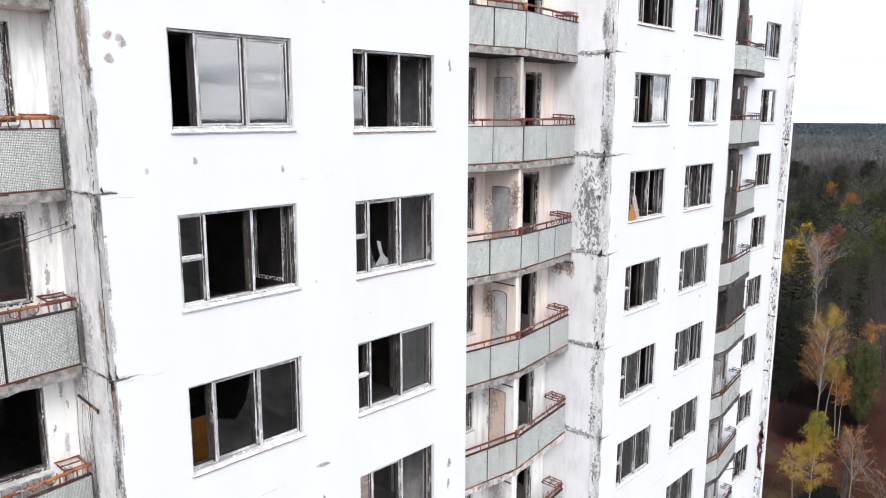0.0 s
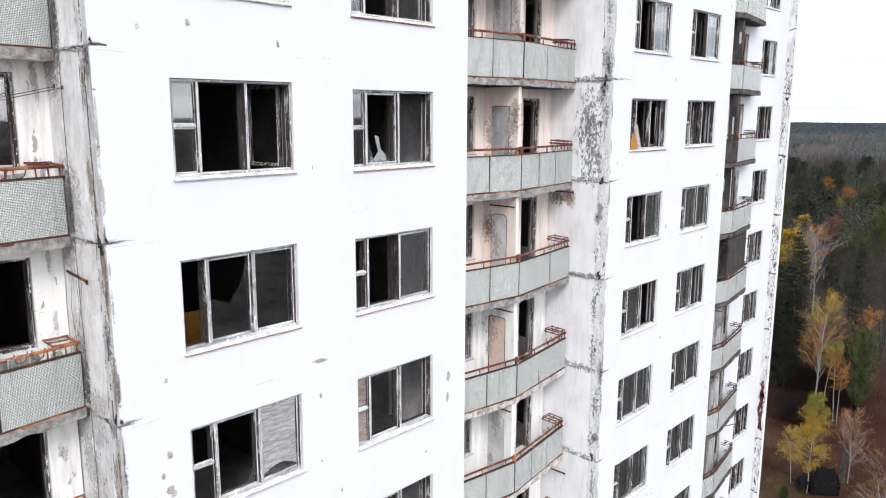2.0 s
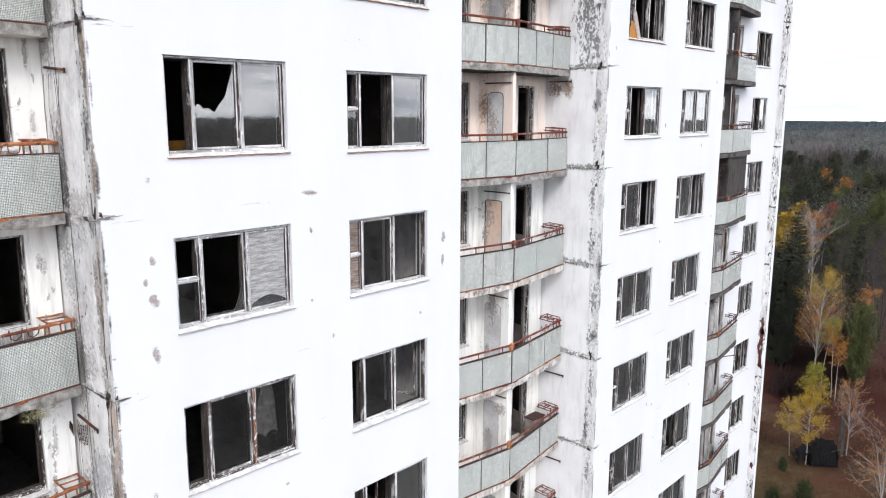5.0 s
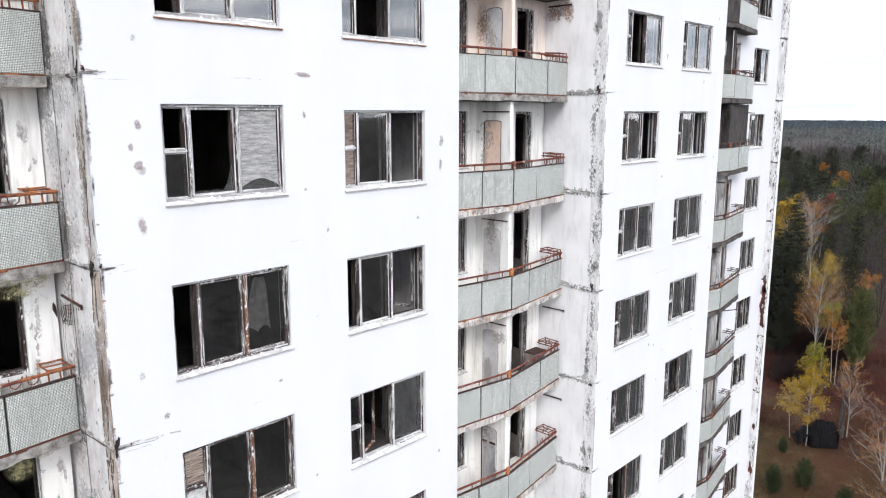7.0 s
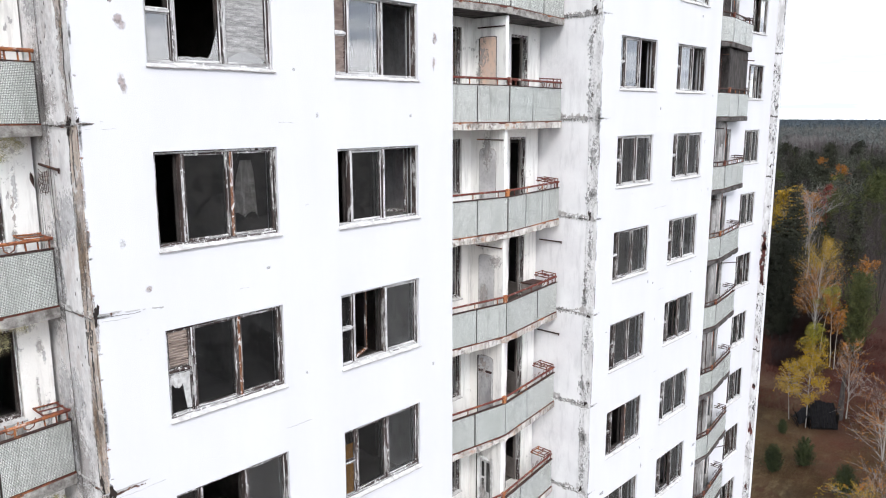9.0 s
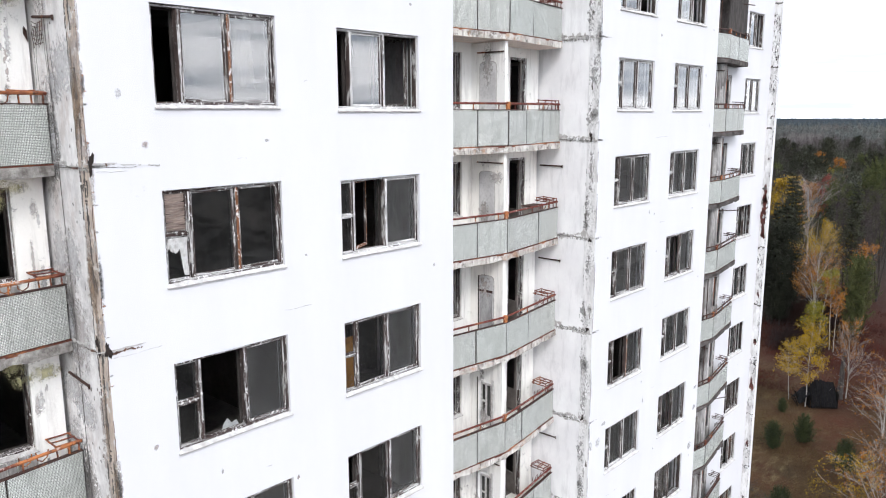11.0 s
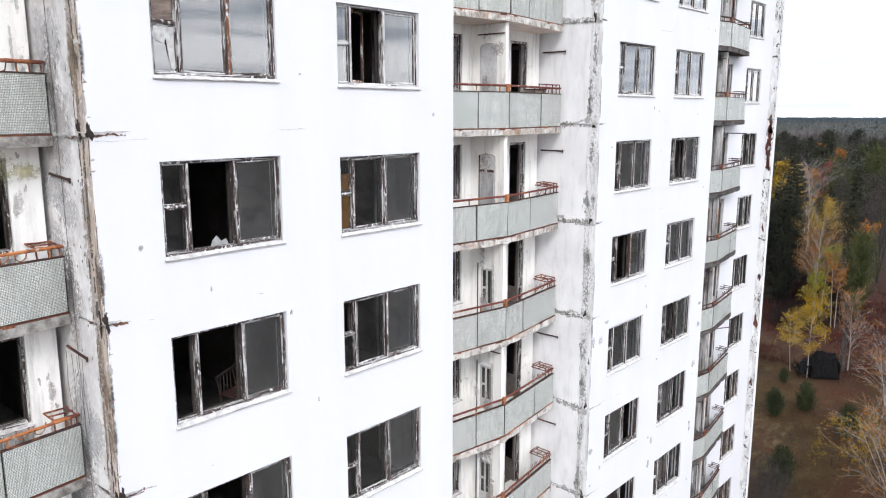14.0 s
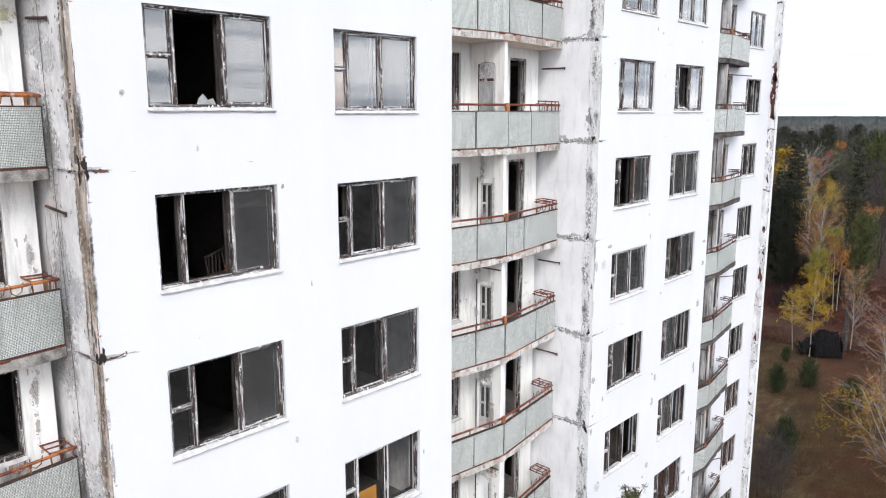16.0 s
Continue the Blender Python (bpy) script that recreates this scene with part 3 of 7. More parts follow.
def wall_with_holes(g, x0, x1, z0, z1, y0, y1, holes, front=0, end=0):
    """An upright slab in the x-z plane with rectangular openings through it."""
    xs = sorted({x0, x1, *[h[0] for h in holes], *[h[1] for h in holes]})
    zs = sorted({z0, z1, *[h[2] for h in holes], *[h[3] for h in holes]})

    def hole(i, k):
        if not (0 <= i < len(xs) - 1 and 0 <= k < len(zs) - 1):
            return None
        mx, mz = (xs[i] + xs[i + 1]) / 2, (zs[k] + zs[k + 1]) / 2
        return any(a < mx < b and c < mz < d for a, b, c, d in holes)

    for i in range(len(xs) - 1):
        for k in range(len(zs) - 1):
            if hole(i, k):
                continue
            a, b, c, d = xs[i], xs[i + 1], zs[k], zs[k + 1]
            g.quad([(a, y0, c), (b, y0, c), (b, y0, d), (a, y0, d)], front)
            g.quad([(a, y1, c), (a, y1, d), (b, y1, d), (b, y1, c)], front)
            for di, dk, q in ((-1, 0, [(a, y0, c), (a, y0, d), (a, y1, d), (a, y1, c)]), (1, 0, [(b, y0, c), (b, y1, c), (b, y1, d), (b, y0, d)]),
                              (0, -1, [(a, y0, c), (a, y1, c), (b, y1, c), (b, y0, c)]), (0, 1, [(a, y0, d), (b, y0, d), (b, y1, d), (a, y1, d)])):
                near = hole(i + di, k + dk)
                if near is None:
                    g.quad(q, end if di else front)
                elif near:
                    g.quad(q, front)
    return g


# ---- the tower block: plan and levels ----
GZ = -1.8                       # ground
ROWS = range(-1, 15)            # storeys, counted down from the one above the first eye level


def level(r):
    return 39.68 - 2.8 * r


H_ST = 2.8
WIN_H = 1.49                    # height of the window openings
ATTIC = 3.4
PIER = 0.33                     # how far the end pier stands out
WINGS = ((1.2, 9.15), (15.2, 23.12))
BACK, DEPTH, THICK = 2.0, 14.0, 0.34
NEAR_BACK = 1.62                # the wall behind the first column of balconies
END_Y, END_X0, END_X1 = 1.6, 33.12, 33.40
TOP_Z, LOW_Z = level(-1) + H_ST, level(14)
# columns of windows: left edge, width, wall plane, sill above the floor, centres of the two mullions; the first column is taller
TALL = {"a": 1.525}
WIN_COLS = {"a": (2.335, 2.235, 0.0, 0.865, 0.465, 1.335), "b": (5.92, 2.16, 0.0, 0.815, 0.35, 1.205), "c": (16.29, 2.19, 0.0, 0.815, 0.35, 1.205),
            "d": (19.86, 2.18, 0.0, 0.815, 0.35, 1.205), "e": (30.15, 1.78, END_Y, 0.72, 0.29, 0.98)}


def edge_of(w, r):
    """The left edge of a wing at a storey: a little out of plumb."""
    return WINGS[w][0] + (min(0.15, max(-0.02, 0.022 * r - 0.03)) if w == 0 else min(0.10, max(0.0, 0.02 * r)))


def ribbon(seed, length, width, depth, holes=0.0, wild=0.5):
    """A ragged strip along x, thin in y, its width along z varying from place to place."""
    rnd = random.Random(seed)
    g = Geo()
    n = max(6, int(length / 0.021))
    up, dn = [], []
    for side in (up, dn):
        drift = 0.0
        for _ in range(n + 1):
            drift = 0.78 * drift + rnd.gauss(0, 0.45)
            side.append(width * (0.5 + wild * (drift + rnd.gauss(0, 0.15))))
    dn = [-d for d in dn]
    mid = [0.0]
    for _ in range(n):
        mid.append(mid[-1] * 0.96 + rnd.gauss(0, max(width * 0.3 * wild, 0.004)))
    gap, cut = rnd.gauss(0, 1), 2.6 * (holes - 0.5)
    for i in range(n):
        gap = 0.9 * gap + rnd.gauss(0, 0.436)
        if gap < cut:
            continue
        a, b = length * i / n, length * (i + 1) / n
        q = [(a, mid[i] + min(dn[i], -0.002)), (b, mid[i + 1] + min(dn[i + 1], -0.002)), (b, mid[i + 1] + max(up[i + 1], 0.002)), (a, mid[i] + max(up[i], 0.002))]
        g.quad([(x, -depth, z) for x, z in q])
        for k in range(4):
            (xa, za), (xb, zb) = q[k], q[(k + 1) % 4]
            g.quad([(xa, -depth, za), (xa, 0, za), (xb, 0, zb), (xb, -depth, zb)])
    return g


def blotch(seed, rx, rz, depth=0.0025):
    """An irregular flake-shaped patch with a ragged outline."""
    rnd = random.Random(seed)
    g = Geo()
    n = 44
    ph = [rnd.uniform(0, 6.28) for _ in range(4)]
    pts = []
    for i in range(n):
        a = 6.283 * i / n
        k = 0.85 + 0.3 * math.sin(2 * a + ph[0]) + 0.22 * math.sin(3 * a + ph[1]) + 0.16 * math.sin(5 * a + ph[2]) + 0.10 * math.sin(9 * a + ph[3]) + rnd.gauss(0, 0.06)
        pts.append((rx * max(0.15, k) * math.cos(a), rz * max(0.15, k) * math.sin(a)))
    n0 = len(g.v)
    g.v.append((0.0, -depth, 0.0))
    g.v += [(x, -depth, z) for x, z in pts]
    for i in range(n):
        g.f.append((n0, n0 + 1 + i, n0 + 1 + (i + 1) % n))
        g.m.append(0)
    for (xa, za), (xb, zb) in zip(pts, pts[1:] + pts[:1]):
        g.quad([(xa, -depth, za), (xa, 0, za), (xb, 0, zb), (xb, -depth, zb)])
    return g


def dress_edge(wall, w, r, e0):
    """Broken joints and flaking along the left edge of one storey's panel."""
    rnd = random.Random(r * 13 + w * 5 + 2)
    z = level(r)
    on_side = Matrix.Rotation(radians(-90), 4, "Z")          # the x of a strip runs along -y, its depth along -x
    upright = Matrix.Rotation(radians(-90), 4, "Y")           # the x of a strip runs upwards
    def put(name, g, mat, at, label=""):
        part(name, g.mesh(name, M[mat]), wall, label, at)
    ln = rnd.uniform(0.25, 0.5) + (0.4 if rnd.random() < 0.35 else 0.0)
    if w == 0 and r < 4:
        ln *= 0.4
    put("joint_crack", ribbon(rnd.random(), ln * 0.8, 0.006, 0.004, 0.12, 0.8), "crack", Matrix.Translation((e0 + 0.0, -0.001, z)), "dirty open joint")
    put("joint_mortar", ribbon(rnd.random(), ln * 1.2, 0.012, 0.003, 0.35, 0.6), "mortar", Matrix.Translation((e0 + 0.02, -0.001, z + 0.02)), "crumbling joint mortar")
    put("joint_mortar", ribbon(rnd.random(), rnd.uniform(0.3, 1.0), 0.006, 0.002, 0.6, 0.7), "mortar", Matrix.Translation((e0 + rnd.uniform(0.4, 5.0), -0.001, z + rnd.uniform(-0.02, 0.06))), "crumbling joint mortar")
    # along the side wall
    put("joint_mortar", ribbon(rnd.random(), 1.95, 0.03, 0.006, 0.1, 0.7), "mortar", Matrix.Translation((e0 - 0.001, 1.98, z)) @ on_side, "crumbling joint mortar")
    put("joint_crack", ribbon(rnd.random(), 1.9, 0.011, 0.009, 0.25, 0.9), "crack", Matrix.Translation((e0 - 0.001, 1.97, z - 0.02)) @ on_side, "dirty open joint")
    # upright seam behind the panel and flaking at the very corner
    put("seam_crack", ribbon(rnd.random(), 2.7, 0.004 if w or r < 4 else 0.012, 0.006, 0.75 if w or r < 4 else 0.3, 1.0), "crack", Matrix.Translation((e0 - 0.001, THICK + 0.006, z + 0.05)) @ on_side @ upright, "dirty open seam")
    for _ in range(5):
        stain(wall, e0 + rnd.uniform(0.0, 0.03), -0.0045 - rnd.uniform(0, 0.001), z + rnd.uniform(0.1, 2.7), rnd.uniform(0.02, 0.045), rnd.uniform(0.15, 0.5), rnd.choice(("stain", "stain", "stain_and_shade")))
    if w == 0:
        # darker beside the parapet end: contact shade painted on, with some grime
        stain(wall, e0 - 0.004, rnd.uniform(1.1, 1.35), z + rnd.uniform(0.2, 0.8), 0.35, rnd.uniform(0.9, 1.4), "stain", True)
        stain(wall, e0 - 0.0046, 1.12, z + 0.42, 0.20, 0.75, "stain_and_shade", True)
        for _ in range(3):
            stain(wall, e0 - 0.0035 - rnd.uniform(0, 0.0004), rnd.uniform(0.05, 0.33), z + rnd.uniform(0.2, 2.6), rnd.uniform(0.06, 0.14), rnd.uniform(0.4, 1.0), "stain_earth", True)
    if w == 0:
        low = r >= 4
        put("arris_rust", ribbon(rnd.random(), 2.75, 0.006 if low else 0.004, 0.003, 0.72, 0.9), "patch", Matrix.Translation((e0 + 0.006, -0.001, z + 0.02)) @ upright, "rust-stained broken arris")
        put("arris_rust", ribbon(rnd.random(), 2.75, 0.010 if low else 0.004, 0.004, 0.45 if low else 0.75, 1.0), "corner_rust" if low else "patch", Matrix.Translation((e0 - 0.001, 0.02, z + 0.02)) @ on_side @ upright, "rust-stained broken arris")
        for _ in range(7 if low else 4):
            stain(wall, e0 + rnd.uniform(0.0, 0.07) ** 1.2, -0.0065 - rnd.uniform(0, 0.001), z + rnd.uniform(0.0, 2.8), rnd.uniform(0.02, 0.05), rnd.uniform(0.008, 0.025), rnd.choice(("stain_and_shade", "stain_rust", "stain")))
        big = (0.09 + 0.05 * (r % 3)) * (1.0 if low else 0.4)
        put("joint_patch", blotch(r + 3, big * 1.5, big * 0.13, 0.003), "patch", Matrix.Translation((e0 + big * 1.2, -0.002, z + 0.05)), "bared grey plaster at the joint")
        put("joint_crack", ribbon(r + 0.5, 0.18 + 2.0 * big, 0.024 if low else 0.005, 0.006, 0.2, 1.0), "corner_rust", Matrix.Translation((e0, -0.001, z + 0.015)), "rusty open joint")
        put("joint_crack", ribbon(r + 0.7, 0.4 + rnd.uniform(0, 0.4), 0.003, 0.003, 0.5, 0.8), "mortar", Matrix.Translation((e0 + 0.1, -0.001, z - 0.07)), "dirty open joint")
        # raised dark blotch stands in for the shade inside a hole
        put("joint_hole", blotch(r + 11, 0.045 if low else 0.02, 0.15 if low else 0.04, 0.009), "void", Matrix.Translation((e0 + 0.03, -0.001, z + 0.06)), "broken-out corner, its shaded hollow painted dark")
        put("joint_hole", blotch(r + 17, 0.10, 0.022, 0.008), "corner_rust", Matrix.Translation((e0 - 0.001, 0.45, z - 0.02)) @ on_side, "rust-stained hole in the joint")
        put("seam_crack", ribbon(r + 0.2, 2.7, 0.018 if low else 0.007, 0.010, 0.3, 1.0), "crack", Matrix.Translation((e0 - 0.001, 0.19, z + 0.04)) @ on_side @ upright, "dirty open seam")
    elif r >= 8:
        for _ in range(6):
            stain(wall, rnd.choice((rnd.uniform(15.3, 16.2), rnd.uniform(18.45, 19.75), rnd.uniform(22.1, 22.9))), -0.005 - rnd.uniform(0, 0.001), z + rnd.uniform(0.0, 2.7), rnd.uniform(0.05, 0.2), rnd.uniform(0.05, 0.2), "stain_faint")
    if rnd.random() < 0.75:
        put("spall", blotch(rnd.random(), rnd.uniform(0.04, 0.09), rnd.uniform(0.08, 0.18), 0.006), "void", Matrix.Translation((e0 - 0.001, rnd.uniform(0.10, 0.28), z + rnd.uniform(-0.05, 0.12))) @ on_side, "broken-out hole, its shaded hollow painted dark")
    for _ in range(3):
        put("spall", blotch(rnd.random(), rnd.uniform(0.015, 0.04), rnd.uniform(0.02, 0.16), 0.006), rnd.choice(("crack", "mortar")), Matrix.Translation((e0 - 0.001, rnd.uniform(0.05, 0.34), z + rnd.uniform(0.2, 2.6))) @ on_side, "broken-out plaster")
    if w:
        # black flaking down the bared edge, and mould on the side wall
        for k in range(2):
            stain(wall, e0 - 0.0045 - 0.0003 * k, rnd.uniform(0.18, 0.36), z + 0.6 + 1.3 * k, rnd.uniform(0.10, 0.16), rnd.uniform(0.4, 0.8), "fleck", True)
        for k in range(3):
            stain(wall, e0 - 0.0055 - 0.0003 * k, 0.46 + 0.5 * k, z + rnd.uniform(-0.04, 0.04), rnd.uniform(0.30, 0.44), rnd.uniform(0.07, 0.12), "fleck", True)
        put("joint_mortar", ribbon(rnd.random(), 1.9, 0.06, 0.004, 0.3, 1.0), "patch", Matrix.Translation((e0 - 0.001, 1.97, z + 0.025)) @ on_side, "crumbling joint mortar")
        put("joint_crack", ribbon(rnd.random(), 1.8, 0.006, 0.007, 0.45, 1.0), "crack", Matrix.Translation((e0 - 0.001, 1.9, z + 0.05)) @ on_side, "dirty open joint")
        if r == 1:
            stain(wall, e0 - 0.0068, 0.74, z + 1.45, 0.52, 1.65, "flake_dark", True)
            stain(wall, e0 - 0.0072, 0.60, z + 0.9, 0.34, 1.3, "flake_dark", True)
    elif r >= 3:
        for k in range(3):
            stain(wall, e0 - 0.0050 - 0.0003 * k, rnd.uniform(0.08, 0.36), z + 0.3 + 0.7 * k, rnd.uniform(0.12, 0.22), rnd.uniform(0.3, 0.6), rnd.choice(("flake_brown", "flake_brown", "stain_earth")), True)
        for k in range(3):
            stain(wall, e0 - 0.0050 - 0.0003 * k, rnd.uniform(0.5, 1.6), z + rnd.uniform(0.2, 2.5), rnd.uniform(0.3, 0.6), rnd.uniform(0.3, 0.8), "stain_faint", True)
        for k in range(14):
            part("pit", shared(("pit", k % 4), lambda k=k: blotch(k % 4 + 71, 0.012, 0.026, 0.004).mesh("pit", M["crack"])), wall, "small dark pit in the plaster", Matrix.Translation((e0 - 0.0055, rnd.uniform(0.35, 1.3), z + rnd.uniform(0.1, 2.7))) @ on_side)
    # soft stains scattered over the facade
    for _ in range(rnd.choice((1, 2, 3))):
        x, zz = rnd.choice((rnd.uniform(0.15, 0.95), rnd.uniform(3.5, 4.5), rnd.uniform(7.0, 7.7), rnd.uniform(0.2, 7.6))), rnd.choice((rnd.uniform(0.1, 0.6), rnd.uniform(0.1, 2.7)))
        if 0.68 < zz and (1.0 < x < 3.45 or 4.6 < x < 6.95):
            zz = rnd.uniform(0.1, 0.6)
        stain(wall, WINGS[w][0] + x, -0.005, z + zz, rnd.uniform(0.02, 0.06), rnd.uniform(0.03, 0.09), "stain_faint")
    for _ in range(1):
        stain(wall, e0 - 0.003, rnd.uniform(0.03, 0.4), z + rnd.uniform(0.0, 2.8), rnd.uniform(0.05, 0.16), rnd.uniform(0.12, 0.5), "stain_and_shade", True)
    if w == 0:
        stain(wall, e0 - 0.003, rnd.uniform(0.7, 1.4), z + rnd.uniform(0.0, 0.5), 0.5, rnd.uniform(0.3, 0.9), "stain", True)
    stain(wall, e0 + 0.10, -0.005, z + 0.01, rnd.uniform(0.12, 0.22), 0.035, "stain_and_shade")


def stain(wall, x, y, z, rx, rz, mat, side=False):
    """A thin stain lying on a wall that faces the front, or a side wall."""
    me = shared(("stain", mat, side), lambda: (Geo().quad([(0, 1, -1), (0, -1, -1), (0, -1, 1), (0, 1, 1)]) if side else Geo().quad([(-1, 0, -1), (1, 0, -1), (1, 0, 1), (-1, 0, 1)])).mesh("stain", M[mat]))
    return part("stain", me, wall, "", Matrix.Translation((x, y, z)) @ Matrix.Diagonal((1.0, rx, rz, 1.0) if side else (rx, 1.0, rz, 1.0)))


def placed_stains(wall):
    """The blotches of bared plaster that stand out on the first wing."""
    for x, z, rx, rz in SPOTS:
        for k in range(3):
            stain(wall, x + 0.35 * rx * math.sin(k * 2.3 + x * 9), -0.006 - 0.0005 * k, z + 0.5 * rz * math.cos(k * 2.1 + z), rx, rz, "stain_warm")


SPOTS = ((1.97, 33.36, 0.05, 0.07), (1.84, 33.04, 0.04, 0.05), (1.96, 32.74, 0.08, 0.09), (1.94, 31.87, 0.06, 0.12), (8.58, 32.95, 0.06, 0.10), (8.55, 32.45, 0.04, 0.12), (5.0, 34.19, 0.16, 0.04),
         (5.0, 33.5, 0.03, 0.05), (1.46, 41.9, 0.07, 0.06), (1.64, 41.82, 0.07, 0.09), (1.46, 41.58, 0.07, 0.06), (2.68, 40.09, 0.04, 0.05), (4.3, 39.88, 0.03, 0.06), (8.54, 41.8, 0.04, 0.12), (2.12, 28.78, 0.05, 0.05),
         (1.94, 23.98, 0.04, 0.04), (4.68, 22.43, 0.03, 0.04))


def build_block():
    # facade panels, storey by storey
    for w, (x0, x1) in enumerate(WINGS):
        wall = thing(f"wall_wing_{w + 1}", "white-painted concrete panel wall with cracked joints", "wall", (0, 0, 0), kind="structure")
        cols = "ab" if w == 0 else "cd"
        holes = [(WIN_COLS[c][0] - x0, WIN_COLS[c][0] - x0 + WIN_COLS[c][1], WIN_COLS[c][3], WIN_COLS[c][3] + TALL.get(c, WIN_H)) for c in cols]
        for r in ROWS:
            e0 = edge_of(w, r)
            me = wall_with_holes(Geo(), e0 - x0, x1 - x0, 0.0, H_ST, 0, THICK, holes, 0, 1).mesh("facade_panel", M["white"], M["edge" if w else ("edge_pale" if r < 4 else "edge_near")])
            part("facade_panel", me, wall, "", (x0, random.uniform(-0.0007, 0.0007), level(r)))
            dress_edge(wall, w, r, e0)
        if w == 0:
            placed_stains(wall)
        attic = Geo().box(0, 0.0, 0, x1 - x0, THICK, ATTIC).mesh("attic_panel", M["white"])
        part("attic_panel", attic, wall, "", (x0, 0, TOP_Z + 0.003))
        base = Geo().box(0, 0.02, 0, x1 - x0, THICK, LOW_Z - GZ - 0.003).mesh("plinth_panel", M["return"])
        part("plinth_panel", base, wall, "grey concrete plinth", (x0, 0, GZ))
        # side walls of the wing
        side = Geo().box(0, THICK + 0.012, 0.004, 0.25, BACK + 0.3, H_ST - 0.004).mesh("side_panel", M["return" if w else "return_near"])
        for name, sx in (("wall_side_left", x0), ("wall_side_right", x1 - 0.25)):
            sw = thing(f"{name}_{w + 1}", "grey blotched concrete side wall of the wing", "wall", (0, 0, 0), kind="structure")
            for r in ROWS:
                part("side_panel", side, sw, "", (sx if "right" in name else edge_of(w, r), 0, level(r)))
            part("attic_panel", Geo().box(0, THICK + 0.012, 0, 0.25, BACK + 0.3, ATTIC).mesh("attic_side", M["return"]), sw, "", (sx, 0, TOP_Z + 0.004))
            part("plinth_panel", Geo().box(0, THICK + 0.012, 0, 0.25, BACK + 0.3, LOW_Z - GZ - 0.004).mesh("plinth_side", M["return"]), sw, "", (sx, 0, GZ))
    # recessed walls behind the balconies
    for n, (x0, x1, y, holes) in enumerate((
            (-4.8, 1.2, NEAR_BACK, [(-1.28, 0.72, 0.97, 2.46)]),
            (9.15, 15.2, BACK, [(10.0, 11.78, 0.84, 2.30), (13.84, 14.62, 0.06, 2.29)]),
            (23.12, END_X0, END_Y, [(27.84, 28.62, 0.06, 2.29), (30.15, 31.93, 0.72, 0.72 + WIN_H)]))):
        wall = thing(f"wall_recess_{n + 1}", "whitewashed recessed wall behind the balconies, chipped and stained", "wall", (0, 0, 0), kind="structure")
        me = wall_with_holes(Geo(), 0, x1 - x0, 0.0006, H_ST - 0.0006, 0, 0.3, [(a - x0, b - x0, c, d) for a, b, c, d in holes]).mesh("recess_panel", M[("loggia_pale", "loggia", "white")[n]])
        pale = me.copy()
        pale.materials[0] = M["loggia_pale"]
        for r in ROWS:
            part("recess_panel", pale if n == 1 and r > 2 else me, wall, "", (x0, y, level(r)))
        part("attic_panel", Geo().box(0, 0, 0, x1 - x0, 0.3, ATTIC).mesh("attic_recess", M["white"]), wall, "", (x0, y, TOP_Z + 0.003))
        part("plinth_panel", Geo().box(0, 0, 0, x1 - x0, 0.3, LOW_Z - GZ - 0.003).mesh("plinth_recess", M["return"]), wall, "", (x0, y, GZ))
        if n == 0:
            rnd = random.Random(55)
            for r in (4, 5, 6):
                for k in range(4):
                    stain(wall, 0.75 + rnd.uniform(-0.35, 0.3), y - 0.003, level(r) + rnd.uniform(2.2, 2.6), rnd.uniform(0.2, 0.35), rnd.uniform(0.12, 0.3), "stain_moss")
            for r in range(1, 13):
                x = 0.95 + rnd.uniform(-0.06, 0.08)
                for k in range(5):
                    stain(wall, x + rnd.gauss(0, 0.04), y - 0.004 - 0.0004 * k, level(r) + rnd.uniform(0.3, 2.5), rnd.uniform(0.03, 0.07), rnd.uniform(0.15, 0.5), rnd.choice(("flake_brown", "stain", "stain_faint")))
                for _ in range(3):
                    part("bare_patch", shared(("bare", _), lambda: blotch(_ + 41, 0.025, 0.06, 0.003).mesh("bare_patch", M["patch"])), wall, "bared grey plaster", (x + rnd.uniform(-0.15, 0.12), y - 0.001, level(r) + rnd.uniform(0.3, 2.5)))
    # far end pier and gable
    pier = thing("wall_end_pier", "narrow projecting end pier with fallen plaster", "wall", (0, 0, 0), kind="structure")
    g = Geo()
    g.box(0, 0, 0.004, 0.012, PIER, H_ST - 0.004, 1)
    g.box(0.012, -0.004, 0.004, END_X1 - END_X0, PIER, H_ST - 0.004, 0)
    me = g.mesh("pier_panel", M["white"], M["edge_far"])
    side_on = Matrix.Rotation(radians(-90), 4, "Z")
    stand = Matrix.Rotation(radians(-90), 4, "Y")
    for r in ROWS:
        part("pier_panel", me, pier, "", (END_X0, END_Y - PIER, level(r)))
        rnd = random.Random(r + 700)
        part("joint_crack", ribbon(r + 0.31, PIER, 0.05, 0.006, 0.15, 0.8).mesh("joint_crack", M["crack"]), pier, "dirty open joint", Matrix.Translation((END_X0 - 0.001, END_Y - 0.002, level(r))) @ side_on)
        part("joint_crack", ribbon(r + 0.37, 2.6, 0.010, 0.006, 0.6, 1.0).mesh("joint_crack", M["crack"]), pier, "dirty open seam", Matrix.Translation((END_X0 - 0.001, END_Y - PIER + 0.03, level(r) + 0.1)) @ side_on @ stand)
        for _ in range(rnd.choice((1, 2, 3))):
            part("spall", blotch(rnd.random(), rnd.uniform(0.02, 0.06), rnd.uniform(0.03, 0.12), 0.006).mesh("spall", M[rnd.choice(("crack", "void", "patch"))]), pier, "broken-out plaster", Matrix.Translation((END_X0 - 0.001, END_Y - PIER + rnd.uniform(0.08, 0.26), level(r) + rnd.uniform(0.1, 2.6))) @ side_on)
